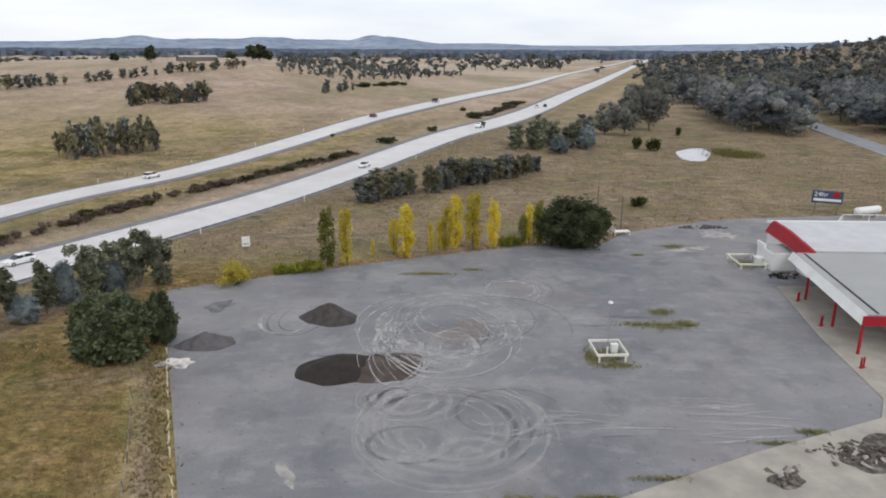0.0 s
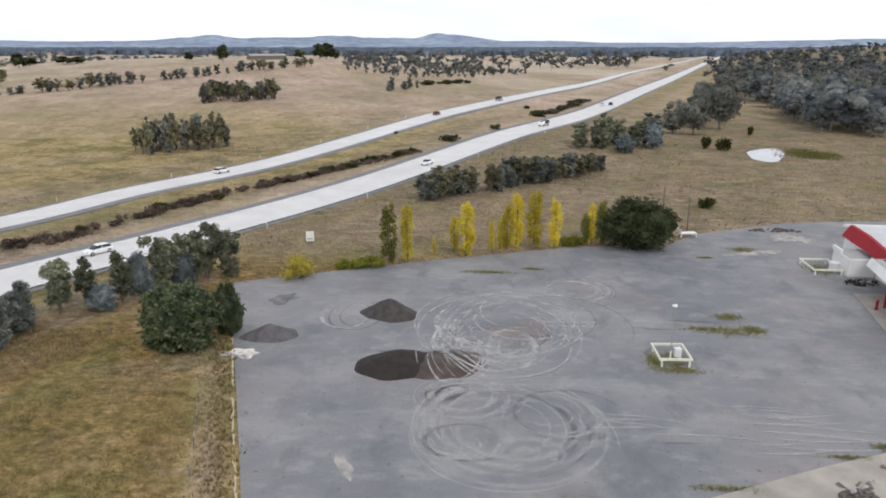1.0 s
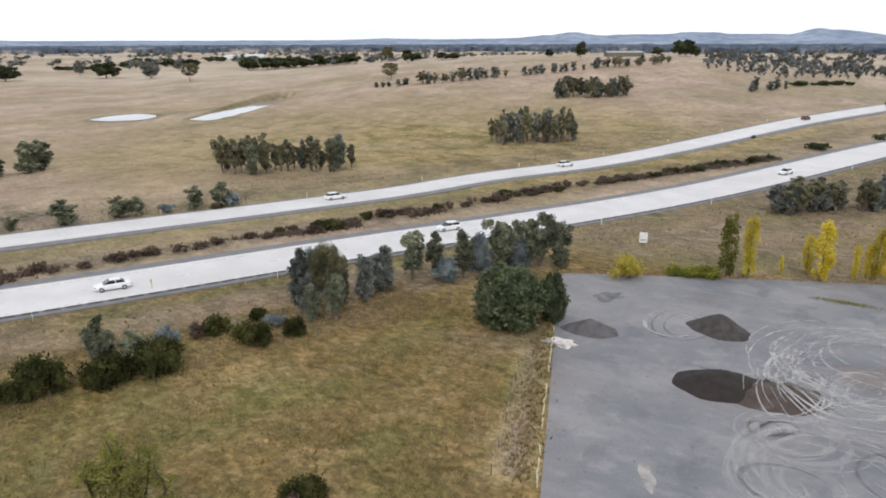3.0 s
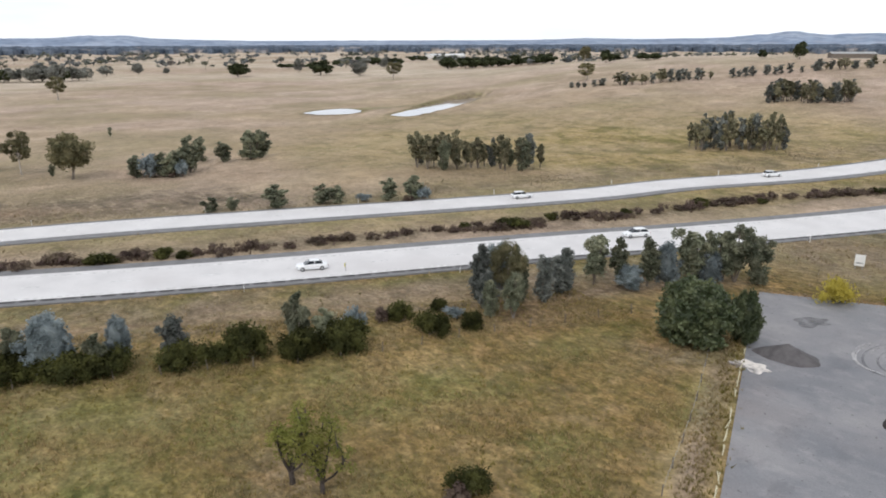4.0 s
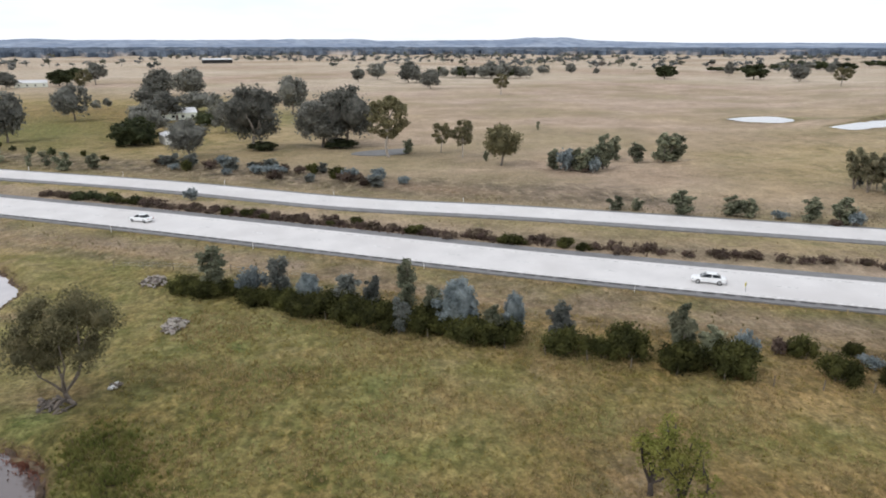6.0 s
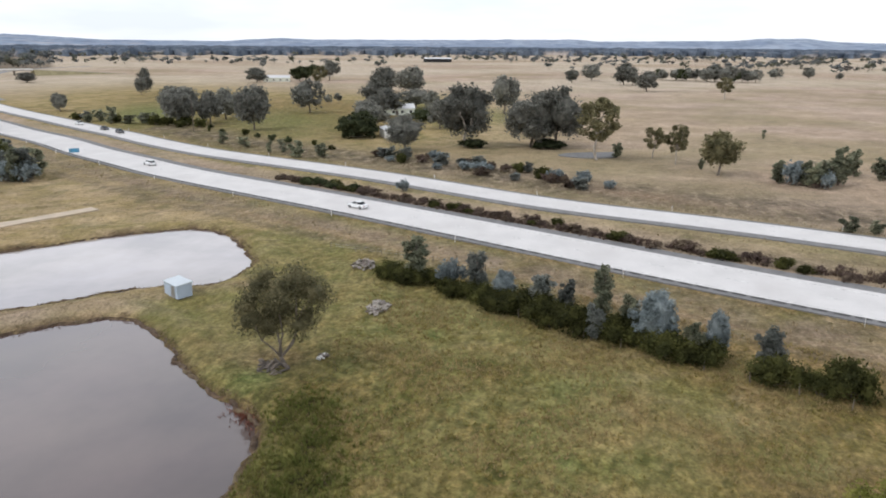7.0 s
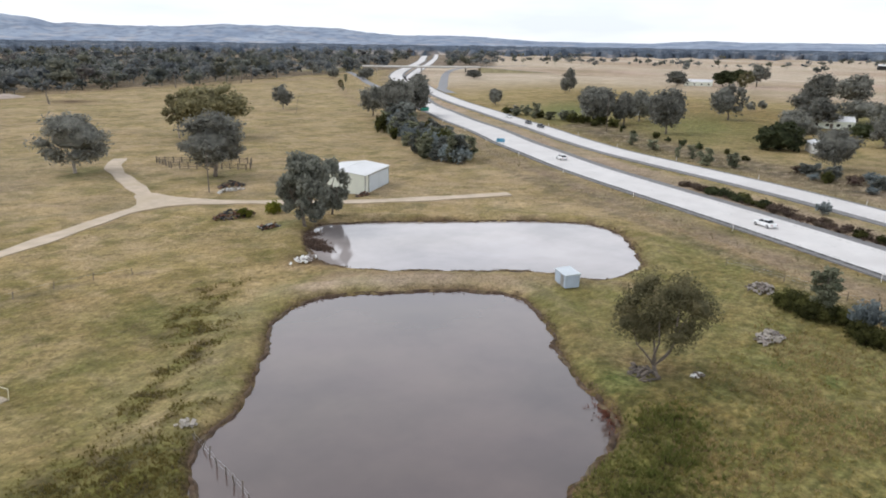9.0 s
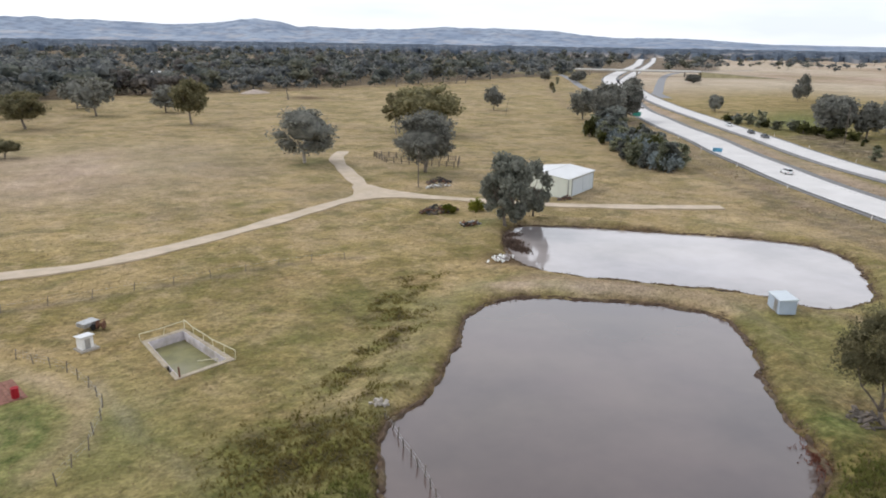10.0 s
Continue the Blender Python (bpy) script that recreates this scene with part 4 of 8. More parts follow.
def tyre_marks():
    """Circles and arcs left by spinning cars: pale ribbons on the asphalt."""
    rng = np.random.RandomState(4)
    lift = 0.026
    swirls = [(-1.2, 76.5, 9.0, 11.5, 14), (0.6, 71.9, 3.2, 4.8, 9), (0.0, 55.0, 8.2, 8.4, 17), (-4.0, 52.6, 4.2, 3.4, 7), (1.6, 51.0, 3.2, 2.6, 7), (-4.6, 60.0, 4.2, 4.2, 8), (4.0, 57.5, 5.0, 4.5, 6), (9.3, 91.3, 4.4, 4.8, 9), (2.5, 80.0, 9.0, 9.5, 9), (-5.0, 67.0, 4.0, 6.0, 8), (-19.5, 80.5, 3.4, 5.0, 6)]
    arcs = []
    for cx, cy, rx, ry, n in swirls:
        for _ in range(n):
            a0, sweep = rng.uniform(0, 6.28), rng.uniform(1.4, 5.2)
            grow = rng.uniform(-0.18, 0.18)
            ox, oy, k = rng.normal(0, 0.15 * rx), rng.normal(0, 0.13 * ry), rng.uniform(0.62, 1.06)
            a = a0 + np.linspace(0, sweep, 34)
            s = k * (1 + grow * np.linspace(-1, 1, 34))
            arcs.append(np.column_stack([cx + ox + rx * s * np.cos(a), cy + oy + ry * s * np.sin(a)]))
    for _ in range(18):
        x0, y0 = rng.uniform(6, 32), rng.uniform(52, 60) if rng.rand() < 0.6 else rng.uniform(76, 80)
        ln, bend = rng.uniform(5, 11), rng.uniform(-1.2, 1.2)
        u = np.linspace(0, 1, 16)
        arcs.append(np.column_stack([x0 - 4 + ln * u, y0 + rng.uniform(-1, 1) * u + bend * u * (1 - u) * 2]))
    # nested circles that crowd together on one side, over the flattened heap
    for i in range(17):
        r = rng.uniform(2.6, 9.4)
        cx, cy = -9.2 + r * 1.02 + abs(rng.normal(0, 1.8)), 71.5 + rng.normal(0, 2.4) + 0.25 * r
        a = rng.uniform(1.6, 2.6) + np.linspace(0, rng.uniform(2.2, 5.6), 40)
        arcs.append(np.column_stack([cx + r * np.cos(a), cy + 1.12 * r * np.sin(a)]))
    for a in arcs:
        d = np.gradient(a, axis=0)
        d /= np.linalg.norm(d, axis=1, keepdims=True)
        nrm = np.stack([-d[:, 1], d[:, 0]], 1)
        bold, mat = (1.05, TYRE_MARK) if a[:, 1].mean() > 65 and a[:, 0].mean() < 14 else (1.6, TYRE_FAINT)
        if rng.rand() < 0.10:
            mat = TYRE_DARK
        for track in ((0.0, 1.35) if rng.rand() < 0.35 else (0.0,)):
            w = bold * rng.uniform(0.13, 0.30) * np.sin(np.linspace(0.25, 2.9, len(a)))[:, None]
            lift += 0.0004
            p, q = a + nrm * (track - w / 2), a + nrm * (track + w / 2)
            v = np.empty((2 * len(a), 3))
            v[0::2, :2], v[1::2, :2] = p, q
            v[:, 2] = lift + over_heaps(v)
            i = np.arange(0, 2 * len(a) - 2, 2)
            child("tyre_mark", mesh_of("tyre_mark", v, np.stack([i, i + 1, i + 3, i + 2], 1)[:, ::-1], mat), YARD)


tyre_marks()


def patch(name, cx, cy, rx, ry, mat, label, category, seed, turn=0.0, z=0.024):
    """A flat stain with a ragged outline, lying on the yard."""
    rng = np.random.RandomState(seed)
    ph = rng.uniform(0, 6.28, 5)
    bm = bmesh.new()
    vs = []
    for i in range(40):
        a = i / 40 * math.tau
        k = 1 + sum(0.11 * math.sin((j + 2) * a + ph[j]) for j in range(5))
        px, py = rx * k * math.cos(a), ry * k * math.sin(a)
        c, s = math.cos(radians(turn)), math.sin(radians(turn))
        vs.append(bm.verts.new((cx + px * c - py * s, cy + px * s + py * c, z)))
    bm.faces.new(vs)
    return tagged(part(name, bm, mat), label, category, kind="structure")


BURNT = worn_paint("burnt_ground", (0.075, 0.060, 0.048), 1.25, 0.9)
patch("trim", 35.8, 51.4, 4.4, 2.1, BURNT, "dark dirt on the concrete slab", "stain", 9, 15, 0.104)
patch("trim", 26.0, 47.4, 1.5, 0.9, BURNT, "dark dirt on the concrete slab", "stain", 10, 15, 0.104)
patch("trim", -28.4, 67.3, 1.7, 1.2, worn_paint("pale_sand", (0.74, 0.68, 0.62), 1.8, 1.5), "pale spill of sand on the asphalt", "stain", 1)
patch("trim", -12.6, 47.6, 0.5, 1.9, DUST, "pale broken streak in the asphalt", "stain", 2, 25)
patch("trim", 48.0, 122.0, 3.5, 3.0, DUST, "pale dust on the asphalt", "stain", 3, 20)
patch("trim", 39.0, 112.0, 4.5, 1.3, DUST, "pale dust on the asphalt", "stain", 5, 20)
patch("trim", -29.3, 84.0, 2.2, 1.4, SEALANT, "dark oil stain on the asphalt", "stain", 6, 60)
patch("trim", -12.0, 69.5, 1.6, 0.4, SEALANT, "dark oil stain on the asphalt", "stain", 7, 10)
patch("trim", 1.5, 76.0, 4.0, 3.0, worn_paint("reddish_dust", (0.34, 0.27, 0.235), 0.6), "reddish dust on the asphalt", "stain", 8, 30, 0.0225)


def mound(name, cx, cy, rx, ry, h, mat, label, seed, turn=0.0, flat=2.0):
    """A heap of tipped soil with a lumpy surface."""
    n, k = 56, 16
    rng = np.random.RandomState(seed)
    ph = rng.uniform(0, 6.28, 6)
    v, f = [(0, 0, h)], []
    for j in range(1, k + 1):
        u = j / k
        for i in range(n):
            a = i / n * math.tau
            e = 1 + 0.07 * math.sin(2 * a + ph[0]) + 0.05 * math.sin(3 * a + ph[1]) + 0.03 * math.sin(7 * a + ph[2])
            x, y = rx * u * e * math.cos(a), ry * u * e * math.sin(a)
            z = h * (1 - u ** flat) * (1 + 0.12 * noise.noise((x * 0.8 + seed, y * 0.8, 0))) + 0.06 * noise.noise((x * 2.5, y * 2.5, seed))
            if j == k:
                z = -0.03
            v.append((x, y, z))
    f += [(0, 1 + i, 1 + (i + 1) % n) for i in range(n)]
    for j in range(k - 1):
        for i in range(n):
            a, b = 1 + j * n + i, 1 + j * n + (i + 1) % n
            f.append((a, a + n, b + n, b))
    ob = new(name, mesh_of(name, v, f, mat, True))
    ob.matrix_basis = pose(cx, cy, 0.02, 0, 0, turn)
    return tagged(ob, label, "soil heap", "soil heaps")


for x, y, rx, ry, h, mat, label, turn, flat in HEAPS:
    mound("soil_mound", x, y, rx, ry, h, mat, label, int(abs(x)), turn, flat)


mound("sand_mound", -142.6, -428, 9.5, 7.0, 2.2, surface("pale_sandy_soil", (0.44, 0.36, 0.30), 0.95, spread=0.25, size=1.5), "pale heap of sandy soil at the wood's edge", 31, 20, 1.3)


# ---- foliage ----
def ico_core(level):
    bm = bmesh.new()
    bmesh.ops.create_icosphere(bm, subdivisions=level, radius=1.0)
    v = np.array([tuple(q.co) for q in bm.verts])
    f = np.array([[q.index for q in g.verts] for g in bm.faces])
    bm.free()
    return v, f


CORE = ico_core(2)
SMALL_CORE = ico_core(1)


class Leaves:
    """Gathers leaf sprays as small bent blades, to be made one mesh."""

    def __init__(self, seed):
        self.rng, self.v, self.f, self.t, self.n = np.random.RandomState(seed), [], [], [], 0

    def spray(self, pts, out, size, up=0.25, slim=0.55):
        n = len(pts)
        nrm = self.rng.normal(0, 0.85, (n, 3)) + 0.45 * out + np.array([0, 0, up + 0.15])
        nrm /= np.linalg.norm(nrm, axis=1, keepdims=True)
        t = np.cross(nrm, self.rng.normal(0, 1, (n, 3)))
        t /= np.linalg.norm(t, axis=1, keepdims=True) + 1e-9
        b = np.cross(nrm, t)
        s = size * self.rng.uniform(0.6, 1.35, (n, 1))
        q = np.stack([pts + t * s, pts + b * s * slim + nrm * s * 0.12, pts - t * s, pts - b * s * slim + nrm * s * 0.12], 1)
        self.v.append(q.reshape(-1, 3))
        self.f.append(np.arange(self.n, self.n + 4 * n).reshape(n, 4))
        self.n += 4 * n

    def clump(self, c, r, n, size, up=0.25, slim=0.55):
        d = self.rng.normal(0, 1, (n, 3))
        d /= np.linalg.norm(d, axis=1, keepdims=True)
        rad = self.rng.uniform(0.25, 1.0, (n, 1)) ** 0.6 * (1 + 0.34 * self.rng.rand(n, 1) ** 3)
        self.spray(np.asarray(c) + d * rad * np.asarray(r), d, size, up, slim)

    def core(self, c, r, fine=False):
        """A lumpy inner mass that keeps a clump from being seen through."""
        v, f = CORE if fine else SMALL_CORE
        k = self.rng.uniform(0.82, 1.12, (len(v), 1))
        self.v.append(np.asarray(c) + v * k * np.asarray(r))
        self.t.append(f + self.n)
        self.n += len(v)

    def mesh(self, name, mat):
        faces = np.vstack(self.f).tolist() + (np.vstack(self.t).tolist() if self.t else [])
        return mesh_of(name, np.vstack(self.v), faces, mat)


def tube_mesh(name, limbs, mat, sides=6):
    """Tapered limbs, each a list of (x, y, z, radius)."""
    v, f = [], []
    for limb in limbs:
        base = len(v)
        for j, (x, y, z, r) in enumerate(limb):
            for i in range(sides):
                a = i / sides * math.tau
                v.append((x + r * math.cos(a), y + r * math.sin(a), z + (0.0 if j else 0.0)))
        for j in range(len(limb) - 1):
            for i in range(sides):
                a, b = base + j * sides + i, base + j * sides + (i + 1) % sides
                f.append((a, b, b + sides, a + sides))
        v.append(limb[-1][:3])
        f += [(base + (len(limb) - 1) * sides + i, base + (len(limb) - 1) * sides + (i + 1) % sides, len(v) - 1) for i in range(sides)]
    return mesh_of(name, v, f, mat, True)


def limb_to(a, b, r0, r1, rng, steps=5, sag=0.12):
    a, b = np.array(a, float), np.array(b, float)
    ln = np.linalg.norm(b - a)
    mid = rng.normal(0, sag * ln, 3) * (1, 1, 0.4)
    out = []
    for u in np.linspace(0, 1, steps):
        p = a + (b - a) * u + mid * math.sin(u * math.pi)
        out.append((*p, r0 + (r1 - r0) * u))
    return out


def make_gum(seed, leaf, bark, clumps=22, leaves=105, size=0.46, h=15.0, w=14.0, fork=0.24, low=0.14, open_crown=0.0, mass=True):
    """Spreading gum: forked trunk, limbs to separate leaf clumps with gaps of sky between."""
    rng = np.random.RandomState(seed)
    lv = Leaves(seed + 50)
    top = np.array([rng.normal(0, 0.4), rng.normal(0, 0.4), h * fork])
    limbs = [limb_to((0, 0, -0.4), top, 0.40, 0.28, rng, 5, 0.04)]
    mains = []
    for i in range(5):
        a = i / 5 * math.tau + rng.uniform(-0.4, 0.4)
        e = top + np.array([math.cos(a) * w * 0.2, math.sin(a) * w * 0.2, h * rng.uniform(0.20, 0.34)])
        limbs.append(limb_to(top, e, 0.22, 0.11, rng))
        mains.append(e)
    mid = h * (low + 1) / 2
    if mass and not open_crown:
        for _ in range(3):
            c = np.array([rng.normal(0, w * 0.09), rng.normal(0, w * 0.09), mid + rng.uniform(-0.06, 0.10) * h])
            r = np.array([w * 0.25, w * 0.25, h * (1 - low) * 0.28])
            lv.core(c, r, True)
            lv.clump(c, r * 1.1, leaves * 2, size)
    for i in range(clumps):
        u, a = rng.uniform(-0.95, 1), i * 2.399 + rng.uniform(-0.5, 0.5)
        rad = math.sqrt(max(0, 1 - u * u)) * rng.uniform(0.70, 1.08)
        c = np.array([math.cos(a) * rad * w * 0.40, math.sin(a) * rad * w * 0.40, h * (low + 1) / 2 + u * h * (1 - low) * 0.40])
        k = rng.uniform(0.10, 0.21) * (1 - open_crown * 0.25)
        near = min(mains, key=lambda m: np.linalg.norm(m - c))
        if i % 2 == 0:
            limbs.append(limb_to(near, c, 0.10, 0.03, rng, 3))
        lv.clump(c, (w * k, w * k, w * k * 0.72), leaves, size)
        if not open_crown:
            lv.core(c, np.array((w * k, w * k, w * k * 0.72)) * 0.52)
        lv.clump(c - np.array([0, 0, w * k * 0.5]), (w * k * 0.7, w * k * 0.7, w * k * 0.5), leaves // 4, size, -0.4)
    return tube_mesh("trunk", limbs, bark, 5), lv.mesh("crown", leaf)


def make_young(seed, leaf, h=8.0, w=4.2, leaves=46, size=0.32, clumps=22, low=0.12):
    """Young plantation gum: a few steep leaders, upright sprays, a ragged top."""
    rng = np.random.RandomState(seed)
    lv = Leaves(seed + 90)
    limbs = []
    leaders = rng.randint(2, 5)
    for j in range(leaders):
        a = j / leaders * math.tau + rng.uniform(-0.5, 0.5)
        reach = w * (0.05 if j == 0 else rng.uniform(0.18, 0.34))
        tall = h * (0.90 if j == 0 else rng.uniform(0.62, 0.90))
        tip = np.array([math.cos(a) * reach, math.sin(a) * reach, tall])
        stem = limb_to((0, 0, -0.3), tip, 0.13, 0.03, rng, 7, 0.03)
        limbs.append(stem)
        share = max(4, clumps * 2 // (leaders + 1))
        for i in range(share):
            u = low + (1.0 - low) * (i + rng.rand()) / share
            c0 = np.array([np.interp(u, np.linspace(0, 1, 7), [q[n] for q in stem]) for n in range(3)])
            spread = w * 0.20 * math.sin(math.pi * (0.20 + 0.66 * (u - low) / (1 - low))) * rng.uniform(0.4, 1.3)
            b = rng.uniform(0, math.tau)
            c = c0 + np.array([math.cos(b) * spread, math.sin(b) * spread, 0.03 * h])
            if i % 3 == 0:
                limbs.append(limb_to(c0 - np.array([0, 0, 0.05 * h]), c, 0.04, 0.015, rng, 3))
            k = rng.uniform(0.10, 0.19) * w * (1.10 - 0.25 * u)
            lv.clump(c, (k, k, k * 1.15), leaves, size, 0.2)
            lv.core(c, np.array((k, k, k * 1.1)) * 0.42)
    return tube_mesh("trunk", limbs, BARK, 5), lv.mesh("crown", leaf)


def make_bush(seed, leaf, h=2.8, w=4.6, leaves=80, size=0.24, clumps=12):
    """Dense shrub: clumps from the ground up on short stems."""
    rng = np.random.RandomState(seed)
    lv = Leaves(seed + 130)
    limbs = []
    for i in range(clumps):
        a, rad = rng.uniform(0, math.tau), math.sqrt(rng.rand()) * 0.36 * w
        z = h * rng.uniform(0.28, 0.72) * (1 - 0.35 * (rad / (0.36 * w)) ** 2)
        c = np.array([math.cos(a) * rad, math.sin(a) * rad, z])
        limbs.append(limb_to((c[0] * 0.2, c[1] * 0.2, -0.2), c, 0.05, 0.02, rng, 3))
        k = rng.uniform(0.16, 0.24) * w
        lv.clump(c, (k, k, min(k, h * 0.34)), leaves, size)
        lv.core(c, np.array((k, k, min(k, h * 0.34))) * 0.54)
    return tube_mesh("stem", limbs, BARK, 4), lv.mesh("crown", leaf)


def make_poplar(seed, leaf, h=9.0, w=2.4, leaves=110, size=0.14, clumps=24):
    """Lombardy poplar: a narrow column of upright sprays."""
    rng = np.random.RandomState(seed)
    lv = Leaves(seed + 170)
    limbs = [limb_to((0, 0, -0.3), (0, 0, h * 0.93), 0.14, 0.03, rng, 6, 0.01)]
    for i in range(clumps):
        u = (i + rng.rand()) / clumps
        z = h * (0.08 + 0.86 * u)
        reach = w * 0.5 * (0.35 + 0.65 * math.sin(math.pi * (0.15 + 0.72 * u)))
        a = rng.uniform(0, math.tau)
        c = np.array([math.cos(a) * reach * 0.55, math.sin(a) * reach * 0.55, z])
        limbs.append(limb_to((0, 0, z - 0.8), c, 0.04, 0.015, rng, 3))
        lv.clump(c, (reach * 0.45, reach * 0.45, h * 0.11), leaves, size, 0.0, 0.5)
    return tube_mesh("trunk", limbs, BARK, 5), lv.mesh("crown", leaf)


def make_round(seed, leaf, h=7.5, w=8.6, leaves=300, size=0.18, clumps=40):
    """Dense broad-leaved tree clothed to the ground."""
    rng = np.random.RandomState(seed)
    lv = Leaves(seed + 210)
    limbs = [limb_to((0, 0, -0.3), (0, 0, h * 0.6), 0.30, 0.12, rng, 5, 0.03)]
    lv.core((0, 0, h * 0.44), (w * 0.36, w * 0.36, h * 0.40), True)
    lv.clump((0, 0, h * 0.44), (w * 0.38, w * 0.38, h * 0.42), leaves * 4, size, 0.3, 0.62)
    for i in range(clumps):
        u, a = -0.75 + 1.7 * (i + 0.5) / clumps, i * 2.4 + rng.uniform(-0.4, 0.4)
        rad = math.sqrt(max(0, 1 - u * u)) * rng.uniform(0.78, 1.12) * (1 + 0.08 * math.sin(2 * a + seed)) * (1 - 0.12 * max(u, 0))
        c = np.array([math.cos(a) * rad * w * 0.39, math.sin(a) * rad * w * 0.39, h * 0.42 + u * h * 0.45])
        limbs.append(limb_to((0, 0, h * 0.3), c, 0.07, 0.02, rng, 3))
        lv.clump(c, (w * 0.135, w * 0.135, w * 0.12), leaves, size, 0.3, 0.62)
        lv.core(c, np.array((w * 0.135, w * 0.135, w * 0.12)) * 0.62)
    return tube_mesh("trunk", limbs, BARK, 5), lv.mesh("crown", leaf)


def make_twiggy(seed, leaf, h=6.0, w=4.2):
    """Small vase-shaped tree: several stems from the foot, thin leaves along the twigs."""
    rng = np.random.RandomState(seed)
    lv = Leaves(seed + 300)
    limbs = [limb_to((0, 0, -0.3), (0.05, 0, h * 0.16), 0.24, 0.19, rng, 3, 0.03)]
    for i in range(6):
        a = i / 6 * math.tau + rng.uniform(-0.4, 0.4)
        tip = np.array([math.cos(a) * w * rng.uniform(0.2, 0.42), math.sin(a) * w * rng.uniform(0.2, 0.42), h * rng.uniform(0.62, 0.95)])
        stem = limb_to((0.05, 0, h * 0.15), tip, 0.14, 0.04, rng, 6, 0.07)
        limbs.append(stem)
        for q in stem[3:]:
            for _ in range(3):
                e = np.array(q[:3]) + rng.normal(0, 0.11, 3) * (w, w, h * 0.7)
                limbs.append(limb_to(q[:3], e, 0.05, 0.018, rng, 3))
                lv.clump(e, (0.52, 0.52, 0.46), 54, 0.11, 0.2)
    return tube_mesh("trunk", limbs, DARK_BARK, 5), lv.mesh("crown", leaf)


